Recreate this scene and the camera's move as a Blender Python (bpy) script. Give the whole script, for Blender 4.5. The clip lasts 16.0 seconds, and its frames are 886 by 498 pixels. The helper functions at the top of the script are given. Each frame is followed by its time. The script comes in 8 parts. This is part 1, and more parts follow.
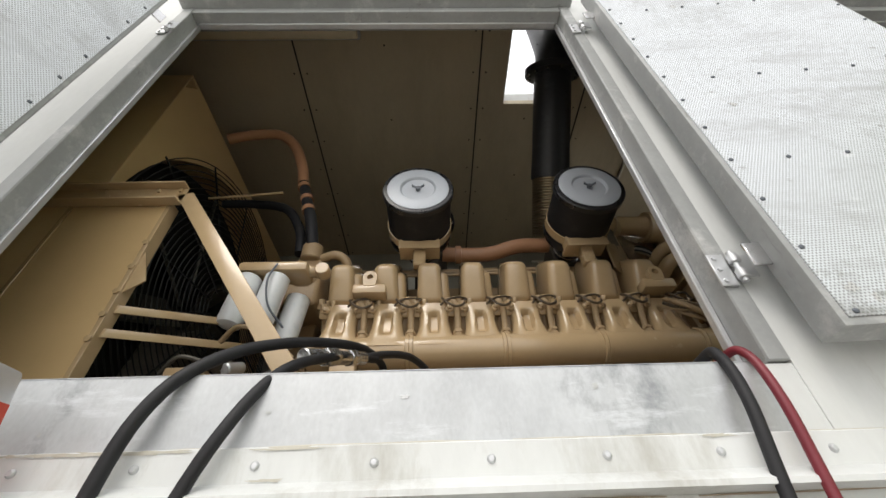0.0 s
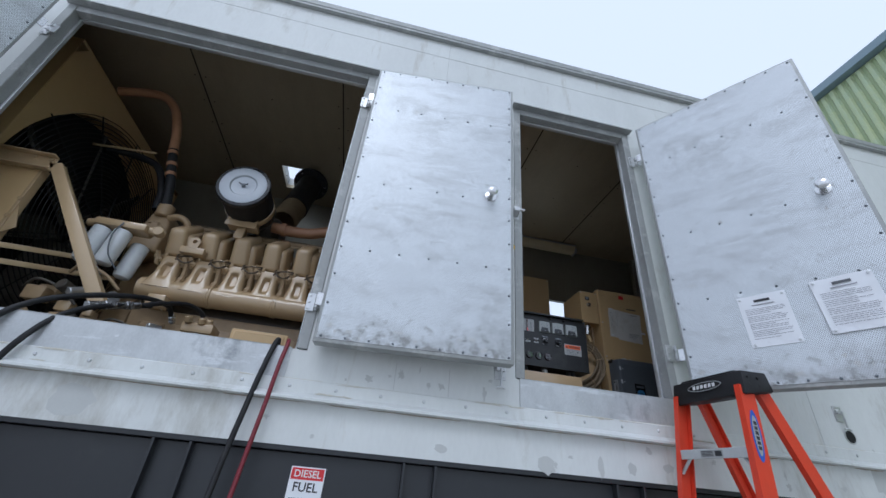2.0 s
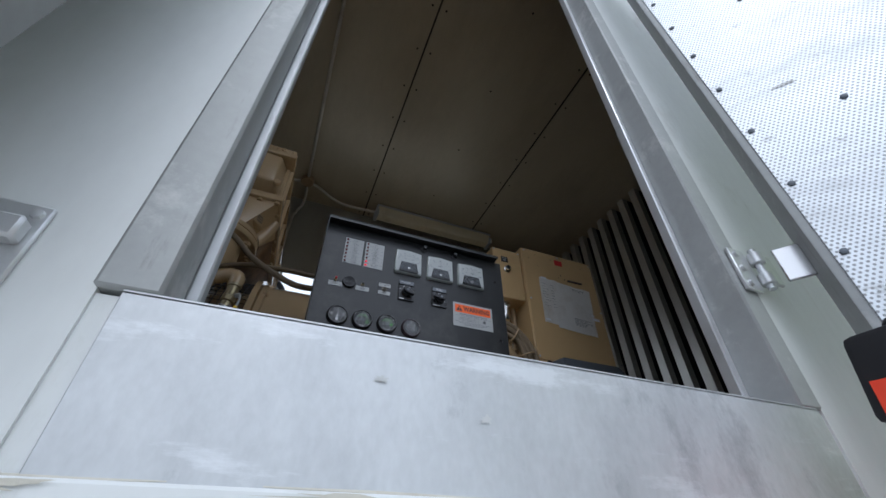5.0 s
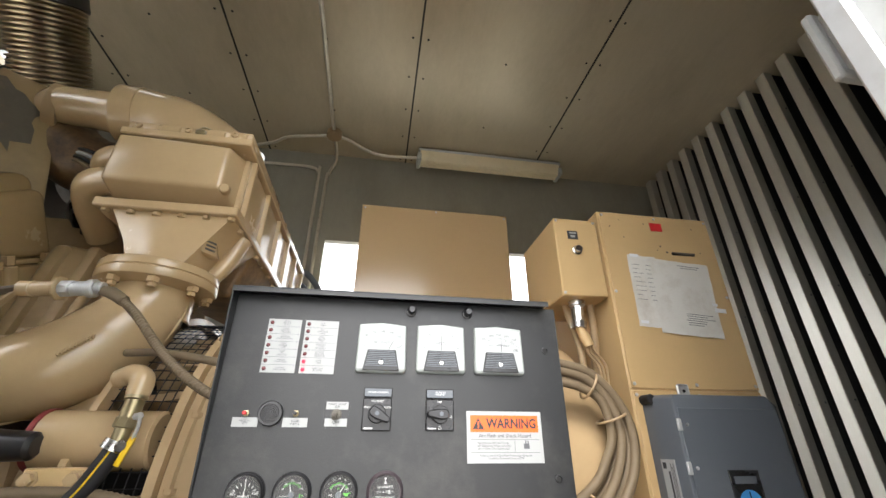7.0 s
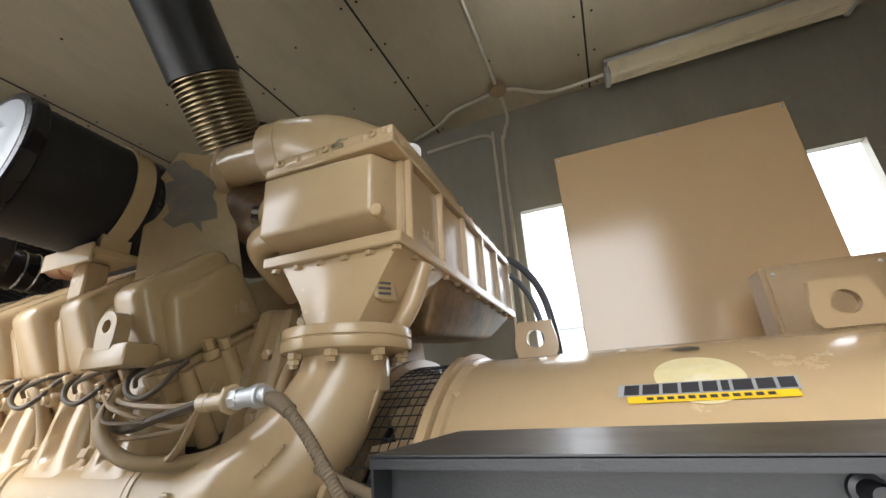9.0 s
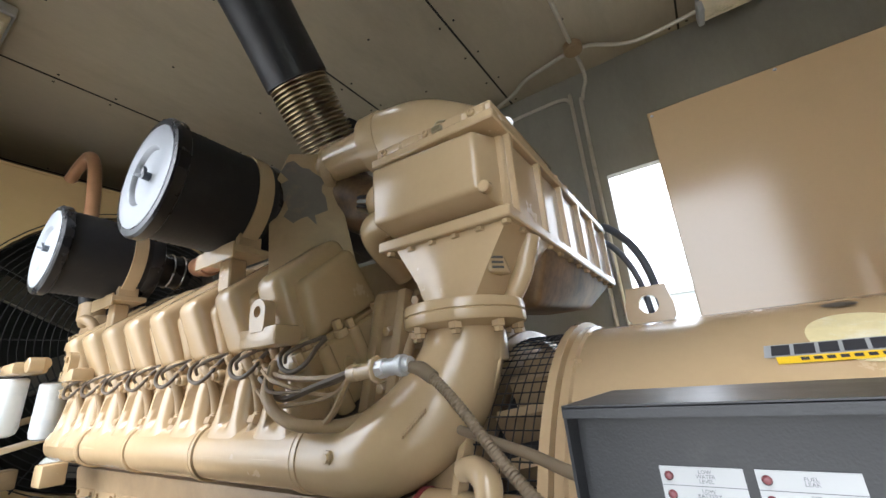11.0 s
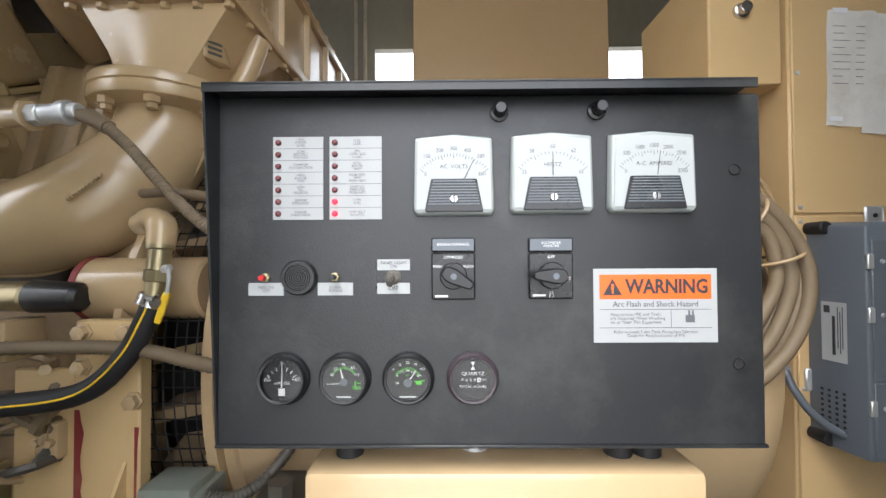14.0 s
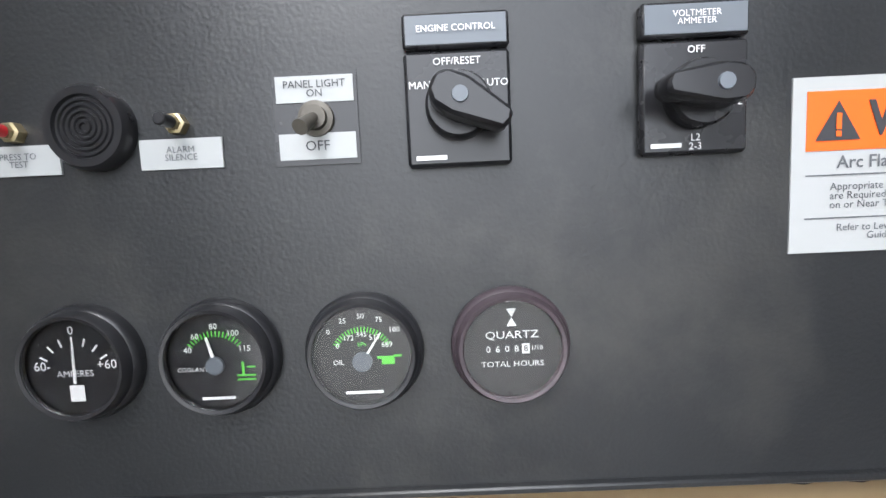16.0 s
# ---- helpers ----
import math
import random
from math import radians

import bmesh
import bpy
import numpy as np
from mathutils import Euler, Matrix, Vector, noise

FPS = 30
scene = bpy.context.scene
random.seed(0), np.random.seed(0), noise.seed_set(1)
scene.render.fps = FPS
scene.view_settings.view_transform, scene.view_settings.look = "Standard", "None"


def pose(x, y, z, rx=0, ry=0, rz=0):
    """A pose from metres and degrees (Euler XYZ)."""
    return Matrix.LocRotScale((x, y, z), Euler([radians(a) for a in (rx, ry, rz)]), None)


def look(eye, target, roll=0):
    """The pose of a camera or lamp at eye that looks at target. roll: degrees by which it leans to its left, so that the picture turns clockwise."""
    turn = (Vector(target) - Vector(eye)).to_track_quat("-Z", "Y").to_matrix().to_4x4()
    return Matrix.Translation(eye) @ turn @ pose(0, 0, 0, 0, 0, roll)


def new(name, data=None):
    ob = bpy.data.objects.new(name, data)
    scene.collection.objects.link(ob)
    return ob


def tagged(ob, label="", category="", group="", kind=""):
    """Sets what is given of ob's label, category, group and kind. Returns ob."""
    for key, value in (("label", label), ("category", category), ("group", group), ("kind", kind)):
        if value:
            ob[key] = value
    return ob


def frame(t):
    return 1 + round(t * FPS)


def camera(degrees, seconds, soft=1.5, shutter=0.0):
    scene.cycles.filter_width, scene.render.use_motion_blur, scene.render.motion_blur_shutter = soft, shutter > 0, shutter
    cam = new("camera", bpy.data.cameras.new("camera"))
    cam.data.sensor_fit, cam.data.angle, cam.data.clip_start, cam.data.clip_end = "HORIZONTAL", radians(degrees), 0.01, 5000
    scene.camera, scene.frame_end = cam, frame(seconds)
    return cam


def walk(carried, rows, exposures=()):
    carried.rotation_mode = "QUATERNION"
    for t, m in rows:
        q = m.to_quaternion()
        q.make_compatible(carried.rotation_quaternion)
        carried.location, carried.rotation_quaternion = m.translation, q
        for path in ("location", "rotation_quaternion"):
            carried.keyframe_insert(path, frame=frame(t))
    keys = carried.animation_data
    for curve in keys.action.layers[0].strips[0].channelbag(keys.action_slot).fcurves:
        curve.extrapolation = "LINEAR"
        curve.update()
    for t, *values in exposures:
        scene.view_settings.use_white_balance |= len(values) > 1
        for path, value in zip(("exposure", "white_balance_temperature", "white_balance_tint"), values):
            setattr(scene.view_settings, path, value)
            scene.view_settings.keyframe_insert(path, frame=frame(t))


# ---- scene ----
cam = camera(95.6, 16.0)
PATH = [
    (0, (0.035, 0.015, 1.386), (0.086, 1.532, 2.688), -2.3),
    (0.5, (0.287, -0.325, 1.336), (0.293, 1.256, 2.56), -0.3),
    (1, (0.476, -0.736, 1.288), (0.515, 0.929, 2.396), 2.1),
    (1.2, (0.577, -0.893, 1.282), (0.642, 0.8, 2.345), 3.2),
    (1.5, (0.736, -1.095, 1.275), (0.888, 0.617, 2.299), 4.4),
    (2, (1.11, -1.252, 1.234), (1.39, 0.455, 2.237), 5.5),
    (2.5, (1.479, -1.06, 1.262), (1.87, 0.608, 2.295), 4.9),
    (3, (1.794, -0.714, 1.281), (2.278, 0.887, 2.377), 3.2),
    (3.5, (1.929, -0.26, 1.294), (2.494, 1.252, 2.475), 1.3),
    (4, (1.933, 0.109, 1.369), (2.554, 1.54, 2.62), -0.0),
    (4.2, (1.958, 0.195, 1.391), (2.59, 1.61, 2.655), -0.3),
    (6.3, (2.274, 0.66, 1.954), (2.652, 2.33, 2.987), 0.7),
    (6.5, (2.304, 0.675, 2.006), (2.635, 2.381, 2.996), 0.7),
    (7, (2.366, 0.704, 2.147), (2.653, 2.479, 3.023), 0.1),
    (7.5, (2.396, 0.777, 2.212), (2.559, 2.597, 3.023), -0.8),
    (8, (2.43, 0.942, 2.35), (2.439, 2.816, 3.049), -1.1),
    (8.5, (2.356, 1.046, 2.449), (2.017, 2.892, 3.14), -2.4),
    (9, (2.304, 1.105, 2.438), (1.618, 2.851, 3.131), -3.4),
    (9.5, (2.266, 1.105, 2.426), (1.292, 2.709, 3.117), -4.4),
    (9.7, (2.256, 1.091, 2.429), (1.192, 2.643, 3.106), -4.4),
    (11.8, (2.234, 1.027, 2.427), (1.37, 2.755, 2.945), -3.7),
    (12.2, (2.262, 1.005, 2.404), (1.671, 2.858, 2.868), -2.4),
    (12.5, (2.306, 0.997, 2.383), (1.911, 2.917, 2.782), -1.2),
    (13, (2.343, 0.998, 2.308), (2.175, 2.972, 2.584), -0.1),
    (13.5, (2.353, 0.998, 2.253), (2.306, 2.994, 2.362), 0.0),
    (14, (2.366, 0.998, 2.214), (2.347, 2.997, 2.253), -0.3),
    (14.5, (2.365, 1.024, 2.203), (2.347, 3.024, 2.177), -0.7),
    (15, (2.364, 1.081, 2.183), (2.318, 3.08, 2.142), -1.3),
    (15.5, (2.37, 1.168, 2.159), (2.281, 3.165, 2.087), -1.9),
    (16, (2.365, 1.251, 2.145), (2.345, 3.243, 1.975), -2.6),
]
LIGHT = [(0.0, 0.48, 6650, 10), (0.7, 0.08, 6400, 10), (1.5, -0.17, 5650, 10), (2.5, -0.45, 5200, 10), (3.5, -0.70, 4900, 10), (4.2, -0.70, 4950, 10), (6.3, 2.12, 6550, 10), (8.0, 2.34, 6500, 10), (9.7, 2.24, 6150, 10), (11.8, 2.22, 5950, 10), (13.5, 2.10, 6200, 10), (15.0, 2.06, 6050, 10), (16.0, 2.12, 6050, 10)]
walk(cam, [(t, look(eye_at, target, roll)) for t, eye_at, target, roll in PATH], LIGHT)


# ---- world and light: a bright overcast sky with a weak, wide sun ----
world = bpy.data.worlds.new("overcast")
scene.world = world
world.use_nodes = True
wn, wl = world.node_tree.nodes, world.node_tree.links
bg = wn["Background"]
sky = wn.new("ShaderNodeTexSky")
sky.sky_type = "NISHITA"
sky.sun_disc = False
sky.sun_elevation = radians(48)
sky.sun_rotation = radians(205)
sky.dust_density = 4.0
haze = wn.new("ShaderNodeMix")
haze.data_type = "RGBA"
haze.inputs[0].default_value = 0.80
dim = wn.new("ShaderNodeVectorMath")
dim.operation = "SCALE"
dim.inputs["Scale"].default_value = 0.10
wl.new(sky.outputs[0], dim.inputs[0])
wl.new(dim.outputs[0], haze.inputs[6])
haze.inputs[7].default_value = (1.28, 1.29, 1.31, 1)
wl.new(haze.outputs[2], bg.inputs[0])
bg.inputs[1].default_value = 1.0
sun = new("sun", bpy.data.lights.new("sun", "SUN"))
sun.data.energy, sun.data.angle, sun.data.color = 0.75, radians(25), (1.0, 0.97, 0.92)
sun.matrix_basis = look((-3, -8, 10), (0, 0, 0))


# ---- materials ----
def mat(name, base, rough=0.5, metal=0.0, var=0.12, dirt=None, amount=0.3, bump=0.1, scale=6.0, fine=90.0, spec=0.5, coat=0.0, stretch=(1, 1, 1), edges=(0.54, 0.70)):
    """A painted, metal or plain surface with two scales of variation and fine relief."""
    m = bpy.data.materials.new(name)
    m.use_nodes = True
    n, l = m.node_tree.nodes, m.node_tree.links
    b = n["Principled BSDF"]
    b.inputs["Metallic"].default_value = metal
    b.inputs["Specular IOR Level"].default_value = spec
    b.inputs["Coat Weight"].default_value = coat
    b.inputs["Coat Roughness"].default_value = 0.15
    tc = n.new("ShaderNodeTexCoord")
    mp = n.new("ShaderNodeMapping")
    mp.inputs["Scale"].default_value = stretch
    l.new(tc.outputs["Object"], mp.inputs[0])
    big = n.new("ShaderNodeTexNoise")
    big.inputs["Scale"].default_value, big.inputs["Detail"].default_value, big.inputs["Roughness"].default_value = scale, 6, 0.65
    small = n.new("ShaderNodeTexNoise")
    small.inputs["Scale"].default_value, small.inputs["Detail"].default_value = fine, 3
    for k in (big, small):
        l.new(mp.outputs[0], k.inputs[0])
    ramp = n.new("ShaderNodeMix")
    ramp.data_type = "RGBA"
    ramp.inputs[6].default_value = (*[c * (1 - var) for c in base], 1)
    ramp.inputs[7].default_value = (*[min(1, c * (1 + var)) for c in base], 1)
    add = n.new("ShaderNodeMath")
    add.operation = "MULTIPLY_ADD"
    add.inputs[1].default_value = 0.35
    l.new(small.outputs[0], add.inputs[0])
    sub = n.new("ShaderNodeMath")
    sub.operation = "MULTIPLY_ADD"
    sub.inputs[1].default_value, sub.inputs[2].default_value = 1.1, -0.22
    l.new(big.outputs[0], sub.inputs[0])
    l.new(sub.outputs[0], add.inputs[2])
    l.new(add.outputs[0], ramp.inputs[0])
    out = ramp.outputs[2]
    rgh = n.new("ShaderNodeMath")
    rgh.operation = "MULTIPLY_ADD"
    rgh.inputs[1].default_value, rgh.inputs[2].default_value = 0.25, rough - 0.12
    rgh.use_clamp = True
    l.new(big.outputs[0], rgh.inputs[0])
    l.new(rgh.outputs[0], b.inputs["Roughness"])
    if dirt:
        spots = n.new("ShaderNodeTexNoise")
        spots.inputs["Scale"].default_value, spots.inputs["Detail"].default_value, spots.inputs["Roughness"].default_value = scale * 0.55, 9, 0.72
        l.new(mp.outputs[0], spots.inputs[0])
        edge = n.new("ShaderNodeMapRange")
        edge.inputs[1].default_value, edge.inputs[2].default_value, edge.inputs[4].default_value = edges[0], edges[1], amount
        l.new(spots.outputs[0], edge.inputs[0])
        mix = n.new("ShaderNodeMix")
        mix.data_type = "RGBA"
        mix.inputs[7].default_value = (*dirt, 1)
        l.new(edge.outputs[0], mix.inputs[0])
        l.new(out, mix.inputs[6])
        out = mix.outputs[2]
    l.new(out, b.inputs["Base Color"])
    if bump:
        bp = n.new("ShaderNodeBump")
        bp.inputs["Strength"].default_value, bp.inputs["Distance"].default_value = bump, 0.004
        l.new(add.outputs[0], bp.inputs["Height"])
        l.new(bp.outputs[0], b.inputs["Normal"])
    return m


def perforated(name, base, dark, pitch, rough, metal, dirt, axes, amount=0.4):
    """Sheet metal punched with rows of small round holes; axes: the two object axes in the sheet's plane."""
    m = mat(name, base, rough, metal, 0.10, dirt, amount, 0.06, 3.0, 60.0)
    n, l = m.node_tree.nodes, m.node_tree.links
    b = n["Principled BSDF"]
    tc = n.new("ShaderNodeTexCoord")
    sp = n.new("ShaderNodeSeparateXYZ")
    l.new(tc.outputs["Object"], sp.inputs[0])

    def op(kind, a, c=0.0, d=0.0):
        k = n.new("ShaderNodeMath")
        k.operation = kind
        for i, v in enumerate((a, c, d)):
            if isinstance(v, float):
                k.inputs[i].default_value = v
            else:
                l.new(v, k.inputs[i])
        return k.outputs[0]

    u = op("DIVIDE", sp.outputs[axes[0]], pitch)
    v = op("DIVIDE", sp.outputs[axes[1]], pitch * 0.866)
    row = op("FLOOR", v)
    u = op("MULTIPLY_ADD", row, 0.5, u)
    fu = op("SUBTRACT", op("FRACT", op("ADD", u, 500.0)), 0.5)
    fv = op("MULTIPLY", op("SUBTRACT", op("FRACT", op("ADD", v, 500.0)), 0.5), 0.866)
    d = op("SQRT", op("ADD", op("MULTIPLY", fu, fu), op("MULTIPLY", fv, fv)))
    hole = op("LESS_THAN", d, 0.27)
    link = b.inputs["Base Color"].links[0].from_socket
    mix = n.new("ShaderNodeMix")
    mix.data_type = "RGBA"
    mix.inputs[7].default_value = (*dark, 1)
    l.new(hole, mix.inputs[0])
    l.new(link, mix.inputs[6])
    l.new(mix.outputs[2], b.inputs["Base Color"])
    l.new(op("MULTIPLY", op("SUBTRACT", 1.0, hole), metal), b.inputs["Metallic"])
    return m


TAN = mat("tan_enamel", (0.50, 0.362, 0.205), 0.23, 0, 0.07, (0.31, 0.21, 0.115), 0.30, 0.06, 5, 70, 0.6, 0.4, edges=(0.45, 0.85))
TAN_DULL = mat("tan_dull_enamel", (0.38, 0.268, 0.148), 0.45, 0, 0.16, (0.17, 0.115, 0.07), 0.6, 0.18, 6, 50, edges=(0.45, 0.78))
TAN_SHEET = mat("tan_sheet_enamel", (0.60, 0.42, 0.21), 0.36, 0, 0.05, (0.42, 0.28, 0.13), 0.3, 0.05, 4, 120, edges=(0.45, 0.85))
GLOSS_TAN = mat("tan_gloss_sheet", (0.64, 0.455, 0.25), 0.17, 0, 0.04, (0.52, 0.36, 0.19), 0.2, 0.0, 2, 60, 0.8, 0.3)
WIRE = mat("oily_brown_sleeve", (0.085, 0.060, 0.036), 0.5, 0, 0.25, (0.03, 0.025, 0.02), 0.6, 0.2, 12, 90)
COPPER = mat("copper_brown_pipe", (0.42, 0.22, 0.12), 0.35, 0, 0.12, (0.2, 0.1, 0.06), 0.3, 0.05)
WHITE = mat("weathered_white_paint", (0.67, 0.685, 0.675), 0.5, 0, 0.13, (0.37, 0.355, 0.31), 0.85, 0.12, 3.2, 60, 0.4, 0, (1, 1, 0.35))
SILL = mat("brushed_aluminium_plate", (0.52, 0.535, 0.545), 0.42, 0.35, 0.30, (0.25, 0.26, 0.275), 1.0, 0.12, 5.5, 80, 0.5, 0, (1.5, 1, 0.9))
FRAME = mat("worn_grey_frame", (0.34, 0.35, 0.345), 0.5, 0.1, 0.2, (0.68, 0.68, 0.66), 0.6, 0.15, 9, 60)
GALV = mat("galvanised_steel", (0.60, 0.61, 0.62), 0.38, 0.6, 0.12, (0.35, 0.34, 0.32), 0.4, 0.1, 8, 60)
PERF = perforated("perforated_aluminium", (0.67, 0.70, 0.73), (0.27, 0.28, 0.29), 0.0085, 0.40, 0.3, (0.33, 0.335, 0.335), (0, 2), 0.8)


def streaked(m, colour, stretch, scale, edges, amount, low=None):
    """Adds wiped, elongated stains; low: (height, amount) of a crust of dirt that has gathered along the lower edge."""
    n, l = m.node_tree.nodes, m.node_tree.links
    base = n["Principled BSDF"].inputs["Base Color"]
    tc = n.new("ShaderNodeTexCoord")
    mp = n.new("ShaderNodeMapping")
    mp.inputs["Scale"].default_value, mp.inputs["Rotation"].default_value = stretch, (0, radians(9), 0)
    l.new(tc.outputs["Object"], mp.inputs[0])
    tx = n.new("ShaderNodeTexNoise")
    tx.inputs["Scale"].default_value, tx.inputs["Detail"].default_value, tx.inputs["Roughness"].default_value = scale, 8, 0.7
    l.new(mp.outputs[0], tx.inputs[0])
    value = tx.outputs[0]
    if low:
        sp = n.new("ShaderNodeSeparateXYZ")
        l.new(tc.outputs["Object"], sp.inputs[0])
        ht = n.new("ShaderNodeMapRange")
        ht.inputs[1].default_value, ht.inputs[2].default_value, ht.inputs[3].default_value, ht.inputs[4].default_value = 0.0, low[0], low[1], 0.0
        l.new(sp.outputs[2], ht.inputs[0])
        ad = n.new("ShaderNodeMath")
        ad.operation = "ADD"
        l.new(value, ad.inputs[0])
        l.new(ht.outputs[0], ad.inputs[1])
        value = ad.outputs[0]
    rg = n.new("ShaderNodeMapRange")
    rg.inputs[1].default_value, rg.inputs[2].default_value, rg.inputs[4].default_value = edges[0], edges[1], amount
    l.new(value, rg.inputs[0])
    mx = n.new("ShaderNodeMix")
    mx.data_type = "RGBA"
    mx.inputs[7].default_value = (*colour, 1)
    l.new(rg.outputs[0], mx.inputs[0])
    l.new(base.links[0].from_socket, mx.inputs[6])
    l.new(mx.outputs[2], base)


streaked(PERF, (0.36, 0.365, 0.375), (0.8, 1, 3.2), 2.6, (0.50, 0.66), 0.55)
streaked(PERF, (0.17, 0.165, 0.15), (1, 1, 1.2), 22, (0.60, 0.74), 0.7, (0.20, 0.17))
streaked(PERF, (0.86, 0.88, 0.90), (1, 1, 1.4), 9, (0.62, 0.70), 0.5)
streaked(WHITE, (0.40, 0.37, 0.31), (2.2, 1, 0.35), 3.0, (0.60, 0.74), 0.6)
streaked(SILL, (0.74, 0.76, 0.78), (0.7, 1, 3.0), 5, (0.56, 0.66), 0.6)
streaked(FRAME, (0.16, 0.155, 0.14), (3, 3, 0.5), 6, (0.60, 0.70), 0.6)
CEIL = mat("dusty_sheet_ceiling", (0.52, 0.45, 0.32), 0.40, 0.25, 0.13, (0.26, 0.215, 0.14), 0.6, 0.05, 2.2, 40, 0.5, 0, (1, 0.35, 1), (0.46, 0.80))
INWALL = mat("dusty_grey_lining", (0.33, 0.325, 0.275), 0.5, 0.15, 0.14, (0.19, 0.18, 0.14), 0.6, 0.06, 2.5, 50, 0.5, 0, (1, 1, 0.4), (0.46, 0.80))
CONDUIT = mat("galvanised_conduit", (0.66, 0.62, 0.53), 0.32, 0.45, 0.12, (0.36, 0.30, 0.21), 0.5, 0.05, 9, 90)
SEAM = mat("black_seam", (0.02, 0.018, 0.015), 0.7)
BLACK = mat("black_crinkle_paint", (0.0160, 0.0170, 0.0186), 0.38, 0, 0.25, (0.085, 0.082, 0.074), 0.5, 0.15, 9, 460, 0.5, edges=(0.52, 0.80))
BLACK_GLOSS = mat("black_plastic", (0.016, 0.016, 0.018), 0.28, 0, 0.1, None, 0, 0.03)
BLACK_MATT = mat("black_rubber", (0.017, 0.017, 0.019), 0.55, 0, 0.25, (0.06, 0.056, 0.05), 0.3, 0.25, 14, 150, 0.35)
TANK = mat("black_tank_paint", (0.022, 0.024, 0.028), 0.4, 0, 0.2, (0.05, 0.05, 0.05), 0.5, 0.1, 3, 40)
PIPE_BLACK = mat("black_lagging", (0.020, 0.020, 0.022), 0.45, 0, 0.3, (0.10, 0.10, 0.10), 0.4, 0.4, 12, 60)
BELLOWS = mat("steel_bellows", (0.42, 0.34, 0.22), 0.33, 0.85, 0.2, (0.18, 0.13, 0.08), 0.5, 0.1)
SLAT = mat("louvre_metal", (0.55, 0.53, 0.475), 0.38, 0.4, 0.15, (0.16, 0.15, 0.13), 0.4, 0.1, 5, 60, 0.5, 0, (1, 1, 0.2))
# near black: unlit depth painted behind gaps and in holes; also the black terminal block
DARK = mat("black_and_unlit_depth", (0.012, 0.012, 0.012), 0.9)
CHROME = mat("zinc_plated_steel", (0.62, 0.62, 0.62), 0.25, 0.95, 0.1, (0.3, 0.28, 0.25), 0.3, 0.05)
BRASS = mat("dull_brass", (0.36, 0.30, 0.18), 0.38, 0.8, 0.2, (0.15, 0.13, 0.1), 0.4, 0.1)
RED_FG = mat("red_fibreglass", (0.66, 0.055, 0.022), 0.36, 0, 0.08, (0.42, 0.06, 0.03), 0.4, 0.08, 10, 160)
RED_OLD = mat("faded_red_fibreglass", (0.50, 0.06, 0.035), 0.5, 0, 0.15, (0.62, 0.32, 0.26), 0.35, 0.12, 10, 120)
CAN_WHITE = mat("white_filter_can", (0.74, 0.76, 0.77), 0.3, 0, 0.03, (0.30, 0.42, 0.56), 0.25, 0.02, 16)
LID = mat("pale_metal_lid", (0.44, 0.47, 0.51), 0.34, 0.1, 0.05, (0.4, 0.42, 0.44), 0.2, 0.02)
PAPER = mat("laminated_paper", (0.78, 0.79, 0.82), 0.3, 0, 0.03, (0.60, 0.60, 0.62), 0.4, 0.06, 9, 30)
PAPER_OLD = mat("stained_paper", (0.72, 0.70, 0.66), 0.55, 0, 0.06, (0.45, 0.38, 0.30), 0.5, 0.2, 7, 40)
LABEL = mat("white_label", (0.345, 0.355, 0.355), 0.4, 0, 0.03, (0.45, 0.45, 0.43), 0.3, 0.02)
INK = mat("dark_ink", (0.03, 0.03, 0.035), 0.6, 0, 0.05, None, 0, 0)
INK_GREY = mat("grey_ink", (0.10, 0.105, 0.115), 0.6, 0, 0.05, None, 0, 0)
INK_PALE = mat("faded_print", (0.32, 0.32, 0.35), 0.6, 0, 0.05, None, 0, 0)
WHITE_INK = mat("white_print", (0.72, 0.72, 0.72), 0.5, 0, 0.03, None, 0, 0)
GREEN_INK = mat("green_print", (0.12, 0.55, 0.06), 0.5, 0, 0.03, None, 0, 0)
ORANGE = mat("orange_warning", (0.80, 0.12, 0.015), 0.4, 0, 0.03, None, 0, 0.02)
RED_SIGN = mat("red_print", (0.60, 0.025, 0.03), 0.4, 0, 0.03, None, 0, 0.02)
BLUE = mat("blue_print", (0.03, 0.10, 0.50), 0.4, 0, 0.03, None, 0, 0.02)
CYAN = mat("blue_keypad", (0.06, 0.28, 0.62), 0.4, 0, 0.03, None, 0, 0.02)
YELLOW = mat("yellow_print", (0.80, 0.52, 0.02), 0.4, 0, 0.04, None, 0, 0.02)
GOLD = mat("pale_gold_print", (0.72, 0.62, 0.34), 0.4, 0, 0.15, (0.8, 0.78, 0.7), 0.7, 0.02, 30)
METER = mat("meter_face", (0.345, 0.365, 0.365), 0.35, 0, 0.02, None, 0, 0)
METER_FRAME = mat("clear_meter_shell", (0.30, 0.325, 0.315), 0.12, 0, 0.04, None, 0, 0, coat=0.5)
LED_OFF = mat("dull_red_lens", (0.14, 0.035, 0.04), 0.25, 0, 0.05, None, 0, 0)
GREY_BOX = mat("slate_grey_plastic", (0.11, 0.125, 0.145), 0.45, 0, 0.06, (0.2, 0.2, 0.2), 0.2, 0.06, 5, 140)
GREY_GREEN = mat("grey_green_enamel", (0.20, 0.22, 0.19), 0.45, 0, 0.1, (0.3, 0.29, 0.25), 0.3, 0.08)
RED_PRIMER = mat("red_primer", (0.22, 0.03, 0.03), 0.55, 0, 0.2, (0.4, 0.26, 0.15), 0.4, 0.2)
